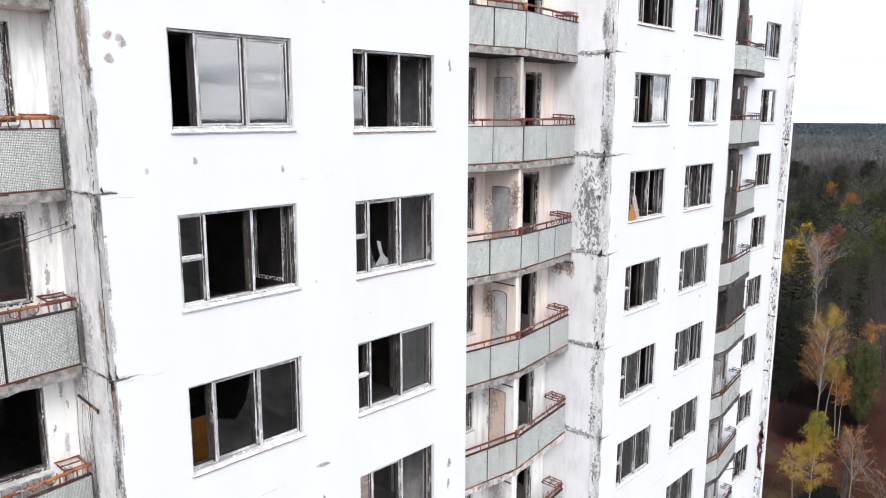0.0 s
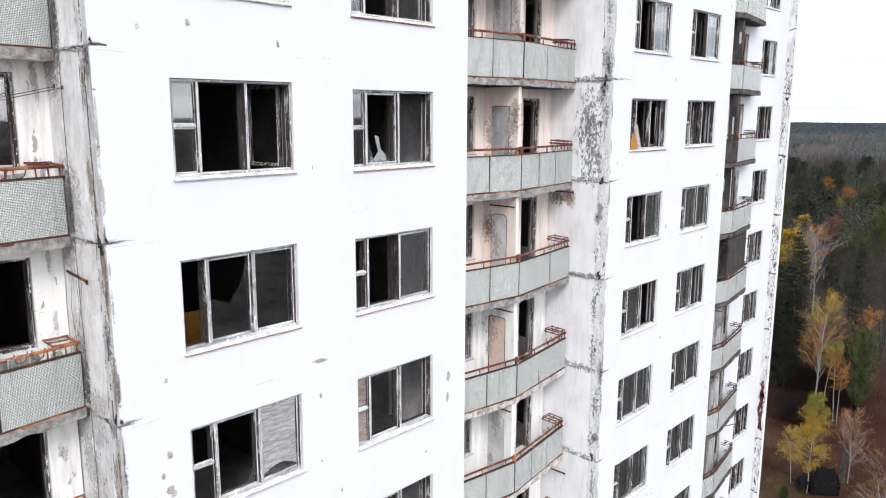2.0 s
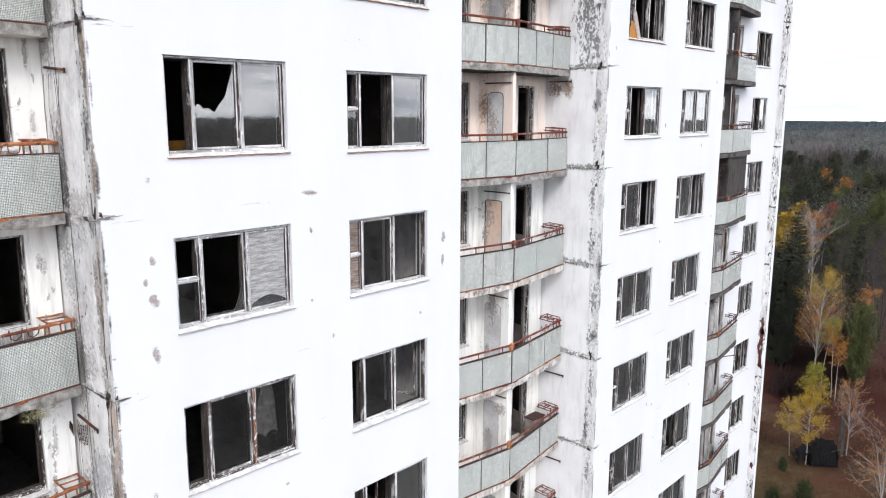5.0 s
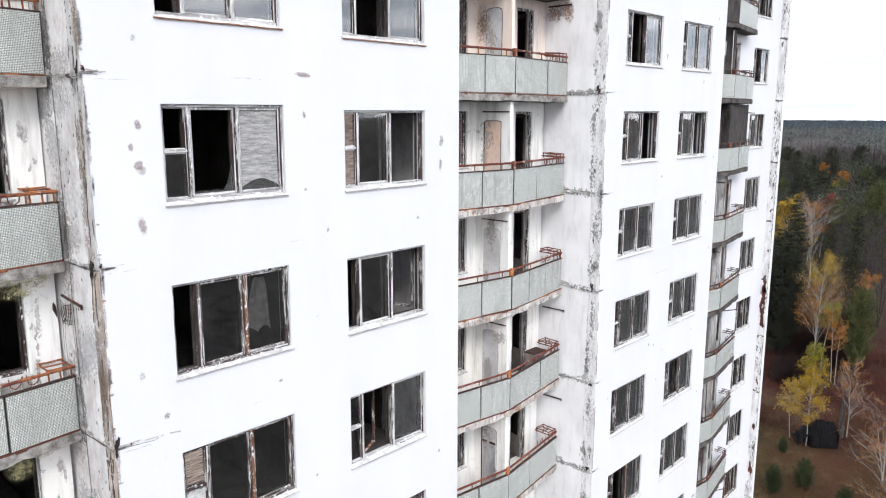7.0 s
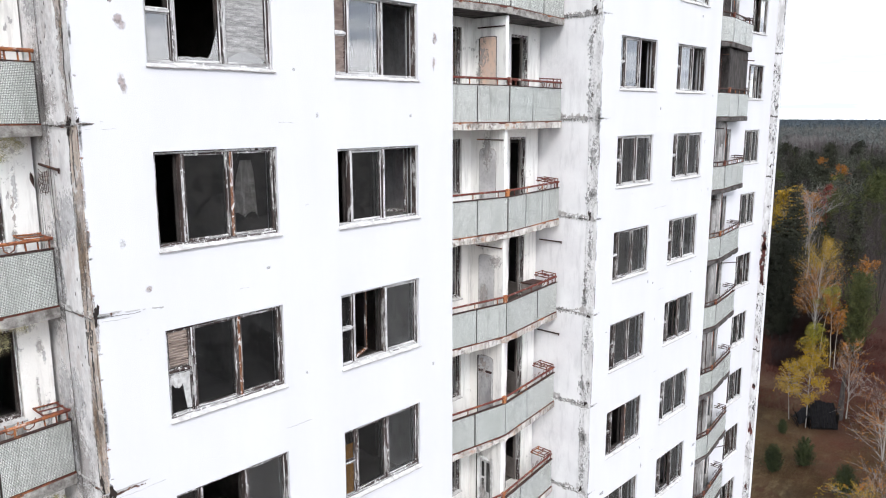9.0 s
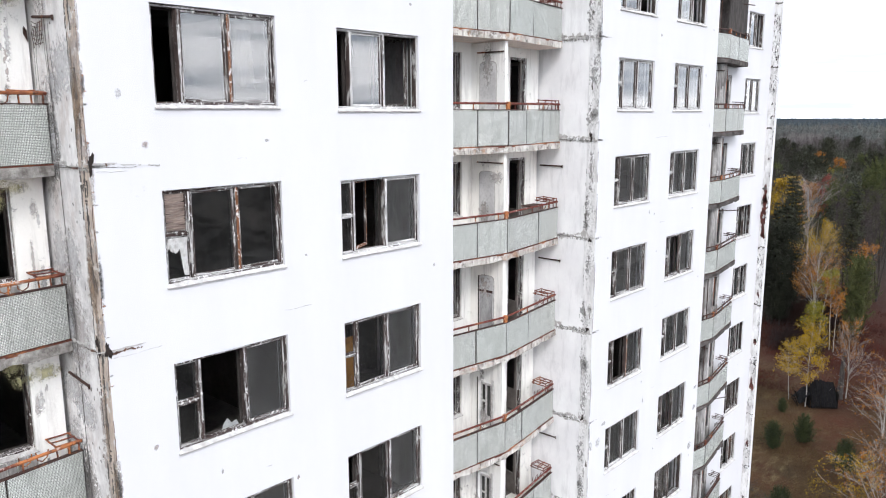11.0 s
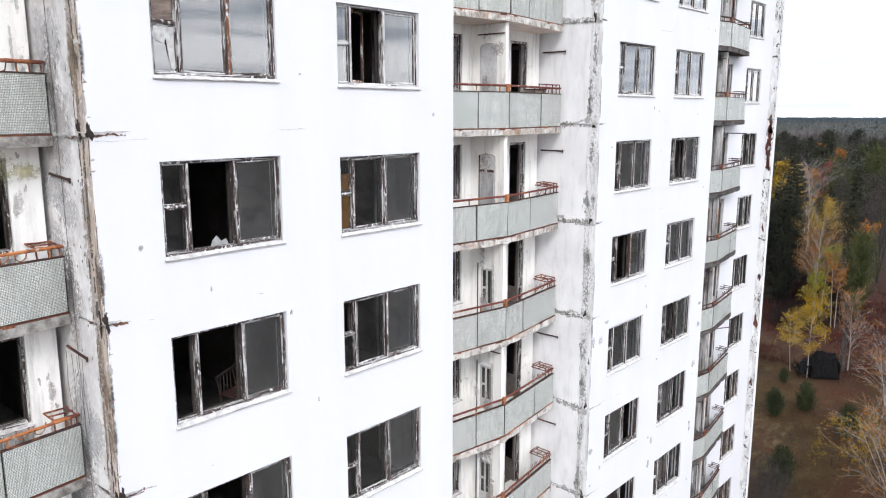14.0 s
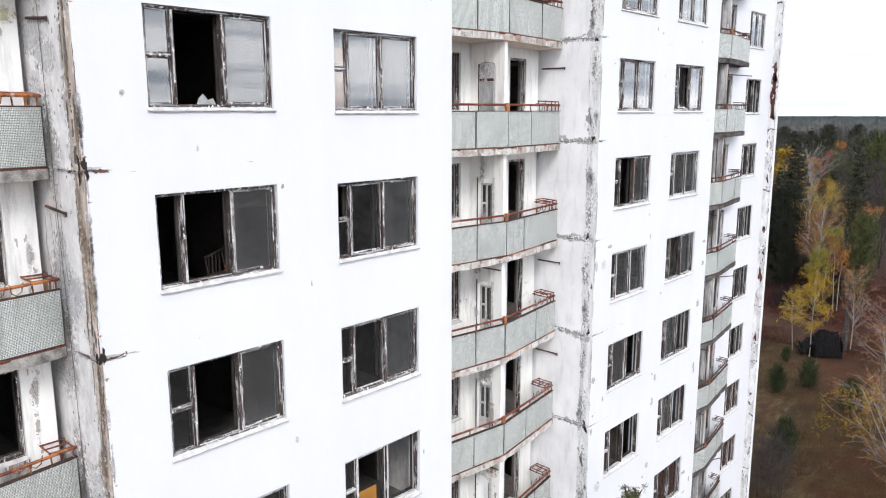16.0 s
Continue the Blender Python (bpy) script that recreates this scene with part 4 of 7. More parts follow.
    # where the plaster has fallen off down to dark red brick
    for z, rx, rz in ((25.35, 0.14, 0.40), (24.7, 0.15, 0.5), (24.0, 0.14, 0.45), (23.5, 0.09, 0.25), (20.6, 0.05, 0.2), (18.2, 0.06, 0.2), (16.0, 0.08, 0.45), (12.9, 0.05, 0.25)):
        part("bare_brick", blotch(z, rx, rz, 0.004).mesh("bare_brick", M["red_bare"]), pier, "dark red brick bared by fallen plaster", Matrix.Translation((END_X0 - 0.0012, END_Y - PIER + 0.17, z)) @ side_on)
    part("plinth_panel", Geo().box(0, 0, 0, END_X1 - END_X0, PIER, LOW_Z - GZ - 0.004).mesh("plinth_pier", M["return"]), pier, "", (END_X0, END_Y - PIER, GZ))
    part("attic_panel", Geo().box(0, 0, 0, END_X1 - END_X0, PIER, ATTIC).mesh("attic_pier", M["white"]), pier, "", (END_X0, END_Y - PIER, TOP_Z + 0.003))
    for name, box in (("wall_gable", (END_X0 + 0.003, END_Y + 0.003, GZ, END_X1, DEPTH, TOP_Z + ATTIC)), ("wall_rear", (-20.0, DEPTH, GZ, END_X1, DEPTH + 0.3, TOP_Z + ATTIC)),
                      ("wall_west", (-20.0, NEAR_BACK, GZ, -4.803, BACK + 0.3, TOP_Z + ATTIC)), ("wall_west_gable", (-20.3, BACK, GZ, -20.003, DEPTH, TOP_Z + ATTIC))):
        thing(name, "plain white-painted outer wall of the tower block", "wall", kind="structure", data=Geo().box(*box).mesh(name, M["white"]))
    thing("roof", "flat bitumen roof of the tower block", "roof", kind="structure", data=Geo().box(-20.0, BACK + 0.31, TOP_Z + 1.2, END_X0, DEPTH - 0.003, TOP_Z + 1.4).mesh("roof", M["black"]))
    for w, (x0, x1) in enumerate(WINGS):
        thing(f"roof_wing_{w + 1}", "flat bitumen roof over the projecting wing", "roof", kind="structure", data=Geo().box(x0 + 0.26, THICK + 0.02, TOP_Z + 1.2, x1 - 0.26, BACK + 0.3, TOP_Z + 1.4).mesh("roof_wing", M["black"]))
    # rooms behind the windows: floors, cross walls and an inner corridor wall
    # their dark colours stand in for the lack of light
    for r in ROWS:
        g = Geo().box(-19.9, BACK + 0.31, -0.2, END_X0 - 0.01, 6.5, 0.0)
        g.box(-4.7, NEAR_BACK + 0.31, -0.2, 1.44, BACK + 0.305, 0.0)
        for x0, x1 in WINGS:
            g.box(x0 + 0.26, THICK + 0.005, -0.2, x1 - 0.26, BACK + 0.305, 0.0)
        thing("floor", "dirty bare concrete floor of an abandoned flat, darkened for the gloom", "floor", (0, 0, level(r) + 0.02), kind="structure", data=shared("floor", lambda g=g: g.mesh("floor", M["dark"])))
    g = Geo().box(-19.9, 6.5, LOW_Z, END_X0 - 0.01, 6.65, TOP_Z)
    thing("wall_corridor", "inner wall of the flats, coloured dark for the unlit rooms", "wall", kind="structure", data=g.mesh("wall_corridor", M["dark"]))
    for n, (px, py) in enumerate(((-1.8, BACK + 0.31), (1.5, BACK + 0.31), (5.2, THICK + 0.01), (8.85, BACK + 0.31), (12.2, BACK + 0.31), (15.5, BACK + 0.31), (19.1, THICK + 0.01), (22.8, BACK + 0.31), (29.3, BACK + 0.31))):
        thing(f"wall_cross_{n + 1}", "dingy papered wall between two rooms, darkened for the gloom", "wall", kind="structure", data=Geo().box(px, py, LOW_Z, px + 0.12, 6.49, TOP_Z).mesh("wall_cross", M["dark_warm"]))


build_block()


# ---- windows ----
FR_Y = 0.045                    # how far the frame sits back from the facade


def sash_mesh(w, h, stile, mat):
    def make():
        g = Geo()
        for k, a in enumerate(((0, 0, 0, stile, 0.045, h), (w - stile, 0, 0, w, 0.045, h), (stile, 0, 0, w - stile, 0.045, stile), (stile, 0, h - stile, w - stile, 0.045, h))):
            g.box(*a, slot=k // 2, c=0.005, flank=2 if k < 2 else None)
        return g.mesh("sash", M[mat], M[mat + "_h"], M["flank"])
    return shared(("sash", round(w, 3), round(h, 3), stile, mat), make)


def pane_mesh(w, h, mat):
    return shared(("pane", round(w, 3), round(h, 3), mat), lambda: Geo().box(0, 0, 0, w, 0.004, h).mesh("pane", M[mat]))


def shard_mesh(w, h, seed, turned=False, half=False):
    """What is left of a broken pane: a curved splinter in one lower corner and a low ragged edge."""
    def make():
        rnd = random.Random(seed)
        g = Geo()
        n = 24
        peak, reach, flip = rnd.uniform(0.22, 0.5) * h, rnd.uniform(0.2, 0.4), rnd.random() < 0.5
        tops = []
        for i in range(n + 1):
            u = i / n
            z = peak * max(0.0, 1 - u / reach) ** 1.6 + 0.02 + 0.018 * abs(math.sin(9 * u + seed)) + rnd.uniform(0, 0.008)
            if half:
                z = h * min(1.0, 0.46 + 0.035 * math.sin(9 * u + 0.6) + 0.02 * math.sin(23 * u) + 0.55 * u ** 5)
            tops.append(z)
        if (turned or flip) and not half:
            tops.reverse()
        for i in range(n):
            a, b, ta, tb = w * i / n, w * (i + 1) / n, tops[i], tops[i + 1]
            g.quad([(a, 0, 0), (b, 0, 0), (b, 0, tb), (a, 0, ta)])
            g.quad([(a, 0.004, 0), (a, 0.004, ta), (b, 0.004, tb), (b, 0.004, 0)])
            g.quad([(a, 0, ta), (b, 0, tb), (b, 0.004, tb), (a, 0.004, ta)])
        return g.mesh("shard", M["glass" if half else "glass_dull"])
    return shared(("shard", round(w, 3), round(h, 3), seed, turned, half), make)


def net_mesh(w, h):
    """Torn pale film stuck to the pane, its lower edge cut in an arc, ruffled in rows."""
    def make():
        g = Geo()
        nx, nz = 40, 60
        def pt(i, k):
            x = w * i / nx
            arc = 0.03 * h + 0.10 * h * math.sin(math.pi * i / nx) + 0.012 * h * noise.noise(Vector((i * 0.5, 2.0, 0.0)))
            z = arc + (h - arc) * k / nz
            return (x, 0.007 + 0.006 * abs(math.sin(k * 1.25 + 3.5 * noise.noise(Vector((i * 0.16, k * 0.05, 0.0))))) + 0.004 * noise.noise(Vector((i * 0.6, k * 0.35, 4.0))), z)
        for i in range(nx):
            for k in range(nz):
                g.quad([pt(i, k), pt(i + 1, k), pt(i + 1, k + 1), pt(i, k + 1)])
        return g.mesh("torn_film", M["net"])
    return shared(("net", round(w, 2)), make)


def slats_mesh(w, h):
    """Crumpled boards or blind behind the narrow light."""
    def make():
        g = Geo()
        n = 13
        for k in range(n):
            z = h * k / n
            s = 0.006 * math.sin(k * 2.3)
            g.quad([(0, 0.02, z + s), (w, 0.02, z - s), (w, -0.02, z + h / n - s), (0, -0.02, z + h / n + s)])
            g.quad([(0, -0.02, z + h / n + s), (w, -0.02, z + h / n - s), (w, 0.02, z + h / n - s), (0, 0.02, z + h / n + s)])
        return g.mesh("slats", M["blind"])
    return shared(("slats", round(w, 2), round(h, 2)), make)


WIN_COUNT = [0]


def build_window(x, y, z, w, narrow, mid, right, bar="frame", sill="sill", label="", mull=None, h=WIN_H):
    """A three-light window. narrow: two letters, upper and lower; mid, right: one letter.
    g glass, d dusty glass, n sash without glass, o no sash, k broken, K broken with the splinter on the other side, h upper half gone, f torn film, s slats, b board, t sash swung inwards, i open with the inner sash swung in."""
    WIN_COUNT[0] += 1
    win = thing(f"window_{WIN_COUNT[0]}", label or "old three-light wooden window with flaking white paint", "window", (x, y, z), "windows of the tower block", "structure")
    last = bar
    if bar == "frame_rusty":
        # one mullion bared down to brown wood
        bar, last = "frame_worn", "frame_brown"
    fw = 0.045
    m0, m1 = mull or (0.175 * w, 0.57 * w)      # mullion centres

    def frame_mesh():
        g = Geo()
        y0, y1 = FR_Y, FR_Y + 0.12
        g.box(0.004, y0, 0.004, fw, y1, h - 0.004, c=0.006, flank=2)
        g.box(w - fw, y0, 0.004, w - 0.004, y1, h - 0.004, c=0.006, flank=2)
        g.box(fw, y0, 0.004, w - fw, y1, 0.075, slot=1, c=0.006)
        g.box(fw, y0, h - fw, w - fw, y1, h - 0.004, slot=1, c=0.006)
        return g.mesh("window_frame", M[bar], M[bar + "_h"], M["flank"])
    part("window_frame", shared(("wf", w, bar), frame_mesh), win)
    lo, hi = 0.077, h - fw - 0.002
    def mullion(kind):
        return shared(("mull", kind, h), lambda: Geo().box(-0.03, FR_Y - 0.012, lo, 0.03, FR_Y + 0.11, hi, c=0.007, flank=1).mesh("mullion", M[kind], M["flank"]))
    part("mullion", mullion(bar), win, "", (m0, 0, 0))
    part("mullion", mullion(last), win, "", (m1, 0, 0))

    def inner_mesh():
        g = Geo()
        y0, y1 = FR_Y + 0.18, FR_Y + 0.23
        for a, b in ((0.0, 0.04), (w - 0.04, w), (m0 - 0.028, m0 + 0.028), (m1 - 0.028, m1 + 0.028)):
            g.box(max(a, 0.004), y0, 0.004, min(b, w - 0.004), y1, h - 0.004, c=0.005)
        xs = [0.04, m0 - 0.028, m0 + 0.028, m1 - 0.028, m1 + 0.028, w - 0.04]
        for a, b in zip(xs[::2], xs[1::2]):
            g.box(a, y0, 0.004, b, y1, 0.07, slot=1, c=0.005)
            g.box(a, y0, h - 0.07, b, y1, h - 0.004, slot=1, c=0.005)
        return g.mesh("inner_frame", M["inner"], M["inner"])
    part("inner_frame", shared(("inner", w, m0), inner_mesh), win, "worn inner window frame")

    # sloping sill outside, its lip worn uneven
    def sill_mesh():
        g = Geo()
        n = 26
        rnd = random.Random(int(w * 100))
        prof = []
        for i in range(n + 1):
            p, b, t = -0.026 - rnd.uniform(0, 0.010), -0.026 - rnd.uniform(0, 0.012), -0.004 + rnd.uniform(-0.004, 0.004)
            prof.append(((p, b), (p - 0.003, b + 0.016), (p + 0.004, t), (FR_Y + 0.002, 0.034 + rnd.uniform(-0.004, 0.004))))
        for i in range(n):
            a, b = -0.02 + (w + 0.05) * i / n, -0.02 + (w + 0.05) * (i + 1) / n
            for k in range(3):
                (ya, za), (yb, zb) = prof[i][k], prof[i][k + 1]
                (yc, zc), (yd, zd) = prof[i + 1][k], prof[i + 1][k + 1]
                g.quad([(a, ya, za), (b, yc, zc), (b, yd, zd), (a, yb, zb)], 1 if k == 0 else 0)
            g.quad([(a, 0.001, prof[i][0][1]), (b, 0.001, prof[i + 1][0][1]), (b, prof[i + 1][0][0], prof[i + 1][0][1]), (a, prof[i][0][0], prof[i][0][1])], 1)
        for i, xx in ((0, -0.02), (n, w + 0.03)):
            g.quad([(xx, yy, zz) for yy, zz in prof[i]] + [(xx, FR_Y, prof[i][0][1])], 0)
        return g.mesh("window_sill", M["sill"], M["lip_rust" if sill == "sill_rust" else "lip"])
    part("window_sill", shared(("sill", w, sill), sill_mesh), win)
    # narrow light
    nx0, nx1 = fw + 0.002, m0 - 0.032
    nw = nx1 - nx0
    if narrow != "oo":
        zt = lo + 0.52 * (hi - lo)
        part("transom", shared(("tr", round(nw, 3), bar), lambda: Geo().box(0, FR_Y, -0.024, nw, FR_Y + 0.09, 0.024, c=0.005).mesh("transom", M[bar + "_h"])), win, "", (nx0, 0, zt))
        for code, a, b in ((narrow[0], zt + 0.026, hi), (narrow[1], lo, zt - 0.026)):
            hh = b - a
            s = part("sash", sash_mesh(nw, hh, 0.022, bar), win, "", (nx0, FR_Y + 0.02, a))
            if code == "g":
                part("pane", pane_mesh(nw - 0.052, hh - 0.052, "glass"), s, "", (0.026, 0.02, 0.026))
            elif code in "su":
                if code == "s":
                    part("slats", slats_mesh(nw - 0.052, hh - 0.052), s, "crumpled beige blind", (0.026, 0.03, 0.026))
                else:
                    part("torn_blind", shared(("torn", round(nw, 2)), lambda: torn_blind(nw - 0.052, hh - 0.052)), s, "torn end of the blind", (0.026, 0.004, 0.026))
                    part("pane", pane_mesh(nw - 0.052, hh - 0.052, "glass"), s, "", (0.026, 0.018, 0.026))
            elif code == "b":
                part("board", shared(("bd", round(nw, 2), round(hh, 2)), lambda: Geo().box(0, 0, 0, nw - 0.052, 0.012, (hh - 0.052) * (0.55 if b == hi else 1.0), c=0.003).mesh("board", M["board"])), s, "orange painted board", (0.026, 0.034, 0.026))
                part("pane", pane_mesh(nw - 0.052, hh - 0.052, "glass"), s, "", (0.026, 0.02, 0.026))
            elif code == "k":
                part("shard", shard_mesh(nw - 0.052, hh - 0.052, 3), s, "broken glass", (0.026, 0.02, 0.026))
    # the two wide lights
    for code, a, b in ((mid, m0 + 0.032, m1 - 0.032), (right, m1 + 0.032, w - fw - 0.002)):
        ww, hh = b - a, hi - lo
        if code in "on":
            continue
        if code == "t":
            at = Matrix.Translation((a + 0.03, FR_Y + 0.08, lo)) @ Matrix.Rotation(radians(27), 4, "Z")
            part("sash", sash_mesh(ww * 0.9, hh, 0.055, "frame_brown"), win, "sash swung inwards", at)
            continue
        if code == "i":
            at = Matrix.Translation((b - 0.01, FR_Y + 0.24, lo)) @ Matrix.Rotation(radians(101), 4, "Z")
            part("sash", sash_mesh(ww * 0.92, hh, 0.06, "frame_worn"), win, "inner sash swung into the room", at)
            continue
        s = part("sash", sash_mesh(ww - 0.008, hh - 0.008, 0.038, bar), win, "", (a + 0.004, FR_Y + 0.028, lo + 0.004))
        if code in "gd":
            part("pane", pane_mesh(ww - 0.092, hh - 0.092, "glass_dull" if code == "d" else "glass"), s, "", (0.042, 0.02, 0.042))
        if code == "f":
            part("pane", pane_mesh(ww - 0.092, hh - 0.092, "glass_dull"), s, "", (0.042, 0.034, 0.042))
            part("torn_film", net_mesh(ww - 0.092, hh - 0.092), s, "torn ruffled net stuck to the glass", (0.042, 0.02, 0.042))
        if code == "h":
            part("shard", shard_mesh(ww - 0.092, hh - 0.092, 4, half=True), s, "broken pane with a hole in its upper half", (0.042, 0.02, 0.042))
        if code in "kK":
            part("shard", shard_mesh(ww - 0.092, hh - 0.092, 5 + WIN_COUNT[0] % 7, code == "K"), s, "broken glass", (0.042, 0.02, 0.042))
    return win


def torn_blind(w, h):
    """A ragged pale end of a blind hanging into the lower light."""
    g = Geo()
    n = 14
    rnd = random.Random(2)
    low = [h * (0.66 + 0.07 * math.sin(i * 0.9) + rnd.uniform(-0.05, 0.05)) if i < 9 else h * max(0.04, 0.62 - 0.19 * (i - 8)) for i in range(n + 1)]
    for i in range(n):
        for k in range(4):
            def pt(i, k):
                zz = low[i] + (h - low[i]) * k / 4
                return (w * i / n, 0.012 * math.sin(i * 1.3 + k), zz)
            g.quad([pt(i, k), pt(i + 1, k), pt(i + 1, k + 1), pt(i, k + 1)])
    return g.mesh("torn_blind", M["film"])


# storey by storey: narrow upper and lower, middle, right, bar, sill
STATE = {
    "a": {-1: "gg g g frame sill", 0: "oo g g frame sill", 1: "gg n i frame sill", 2: "oo h g frame sill_rust", 3: "ng K f frame sill", 4: "oo g g frame_rusty sill",
          5: "su g g frame_rusty sill", 6: "gg n d frame_worn sill", 7: "oo n d frame_worn sill", 8: "gg n d frame_worn sill", 9: "ng n g frame sill"},
    "b": {-1: "gg g n frame sill", 0: "ng n i frame sill_rust", 1: "gg k n frame sill_rust", 2: "ng n d frame sill_rust", 3: "ss g n frame sill", 4: "oo g i frame sill",
          5: "gg t d frame sill", 6: "bb g d frame_worn sill", 7: "ng g d frame_worn sill", 8: "gg g d frame_worn sill", 9: "gg k n frame sill"},
    "c": {-1: "gg n n frame sill_rust", 0: "gg n d frame sill", 1: "oo n i frame sill_rust", 2: "gg n g frame sill", 3: "gg g n frame sill", 4: "gg g g frame sill", 5: "gg d g frame_worn sill",
          6: "gg g d frame_worn sill", 7: "gg n g frame_rusty sill", 8: "gg g g frame sill", 9: "gg g n frame_worn sill", 10: "gg n n frame sill"},
    "d": {-1: "gg d n frame sill_rust", 0: "gg n d frame sill", 1: "gg i n frame sill_rust", 2: "gg g g frame sill", 3: "gg g n frame sill", 4: "gg g g frame sill", 5: "gg g g frame sill",
          6: "gg k g frame_worn sill", 7: "gg g g frame sill", 8: "gg n g frame_worn sill", 9: "gg g n frame_worn sill", 10: "gg g n frame sill"},
    "e": {-1: "oo g n frame sill", 0: "gg n g frame sill", 1: "gg n n frame sill", 2: "gg n g frame sill", 3: "gg g n frame sill", 4: "gg g g frame sill", 5: "gg g g frame sill", 6: "gg n n frame sill"},
}


def build_windows():
    rnd = random.Random(11)
    for col, (x, w, y, zs, *mull) in WIN_COLS.items():
        for r in ROWS:
            if r in STATE[col]:
                nar, mid, rt, bar, sill = STATE[col][r].split()
                if col in "cde":
                    mid, rt = mid.replace("g", "d"), rt.replace("g", "d")
            else:
                nar = rnd.choice(("gg", "gg", "ng", "oo", "gn"))
                mid, rt = rnd.choice("gggdnk"), rnd.choice("gggdgn")
                bar, sill = rnd.choice(("frame", "frame", "frame_worn")), "sill"
            kinds = nar + mid + rt
            label = "three-light wooden window, flaking white paint, " + ("some panes missing" if any(c in kinds for c in "nokKhi") else "panes intact and reflecting")
            build_window(x, y, level(r) + zs, w, nar, mid, rt, bar, sill, label, tuple(mull), TALL.get(col, WIN_H))


build_windows()


# ---- balconies ----
APEX, ENDY = 0.78, 1.2          # how far the front stands out at its middle and ends
HALF = 3.0
PAR_H = 0.90


def front_y(x):
    return APEX + (ENDY - APEX) * abs(x) / HALF


def floor_of(xc, r):
    """Floor of a balcony: the middle ones have sunk a little below the storey's level."""
    return level(r) - ((0.075 if r < 8 else 0.02) if 0 < xc < 20 else 0.0)


def build_balcony(xc, r, x_from, x_to, seams, end_right=False, back=BACK):
    """One balcony, origin on its floor under the middle of the front. The front is two straight halves with a bend in the middle."""
    rnd = random.Random(r * 31 + int(xc * 7))
    b = thing("balcony", "concrete balcony with pale mosaic parapet slabs and rusted railing", "balcony", (xc, 0, floor_of(xc, r)), "balconies of the tower block")
    key = (round(x_from, 2), round(x_to, 2), back)
    # top four storeys: darker slab front and underside
    darker_slab = r < 3 and xc > 0

    def slab():
        g = Geo()
        xs = [x_from + (x_to - x_from) * i / 26 for i in range(27)]
        if x_from < 0 < x_to:
            xs = sorted(xs + [0.0])
        rn = random.Random(4)
        jag = [rn.uniform(-0.010, 0.008) + (0.03 if rn.random() < 0.12 else 0) for _ in xs]
        for i in range(len(xs) - 1):
            a, c = xs[i], xs[i + 1]
            fa, fc = front_y(a) - 0.03 + jag[i], front_y(c) - 0.03 + jag[i + 1]
            za, zc = -0.175 + jag[i] * 0.6, -0.175 + jag[i + 1] * 0.6
            g.quad([(a, fa, -0.012), (c, fc, -0.012), (c, back - 0.003, -0.012), (a, back - 0.003, -0.012)])
            g.quad([(a, fa, za), (a, back - 0.003, -0.175), (c, back - 0.003, -0.175), (c, fc, zc)], 1)
            g.quad([(a, fa, za), (c, fc, zc), (c, fc, -0.012), (a, fa, -0.012)])
        for x, s, j in ((xs[0], 1, jag[0]), (xs[-1], -1, jag[-1])):
            q = [(x, front_y(x) - 0.03 + j, -0.175 + j * 0.6), (x, front_y(x) - 0.03 + j, -0.012), (x, back - 0.003, -0.012), (x, back - 0.003, -0.175)]
            g.quad(q if s > 0 else q[::-1])
        return g.mesh("slab", M["slab_dark"], M["slab_dark"]) if back == END_Y else g.mesh("slab", M["slab_near" if xc < 0 or darker_slab else "slab"], M["slab_dark" if darker_slab else "loggia"])

    part("slab", shared(("slab", darker_slab) + key, slab), b, "spalled concrete slab")
    # parapet slabs between the seams
    cuts = [x_from, *[s for s in seams if x_from < s < x_to], x_to]
    for a, c in zip(cuts, cuts[1:]):
        pa, pc = Vector((a, front_y(a), 0)), Vector((c, front_y(c), 0))
        ln = (pc - pa).length - 0.030
        ang = math.atan2(pc.y - pa.y, pc.x - pa.x)
        me = shared(("par", round(ln, 2)), lambda ln=ln: Geo().box(0, 0, 0.02, ln, 0.055, PAR_H, c=0.006).mesh("parapet_slab", M["mosaic"]))
        tip = rnd.uniform(-0.8, 0.8)
        if xc > 20 and r == 1 and c <= 0.0:
            me = shared(("par_dark", round(ln, 2)), lambda ln=ln: Geo().box(0, 0, 0.02, ln, 0.055, PAR_H, c=0.006).mesh("parapet_slab", M["inner"]))
        part("parapet_slab", me, b, "", Matrix.Translation(pa + Vector((0.015, rnd.uniform(-0.008, 0.008), rnd.uniform(-0.008, 0.008)))) @ Matrix.Rotation(ang, 4, "Z") @ Matrix.Rotation(radians(tip), 4, "X"))
    # dark bar behind each seam, added to give the gap its shade
    for s in cuts[1:-1]:
        part("seam_bar", shared("seam", lambda: Geo().box(-0.014, 0.012, 0.02, 0.014, 0.05, PAR_H - 0.01).mesh("seam_bar", M["void"])), b, "dark bar filling the shaded gap", (s, front_y(s), 0))
    # steel edge strips above and below the parapet
    def strip(z0, z1):
        g = Geo()
        pts = [x_from, *([0.0] if x_from < 0 < x_to else []), x_to]
        for a, c in zip(pts, pts[1:]):
            g.prism([(a, front_y(a) - 0.012), (c, front_y(c) - 0.012), (c, front_y(c) + 0.066), (a, front_y(a) + 0.066)], z0, z1)
        return g.mesh("edge_strip", M["rust_dark" if z0 > 0 or xc > 20 else "rust_strip"])
    part("edge_strip", shared(("strip", PAR_H) + key, lambda: strip(PAR_H + 0.002, PAR_H + 0.022)), b, "rusted steel strip")
    part("edge_strip", shared(("strip", 0.0) + key, lambda: strip(-0.036, 0.014)), b, "rusted steel strip")
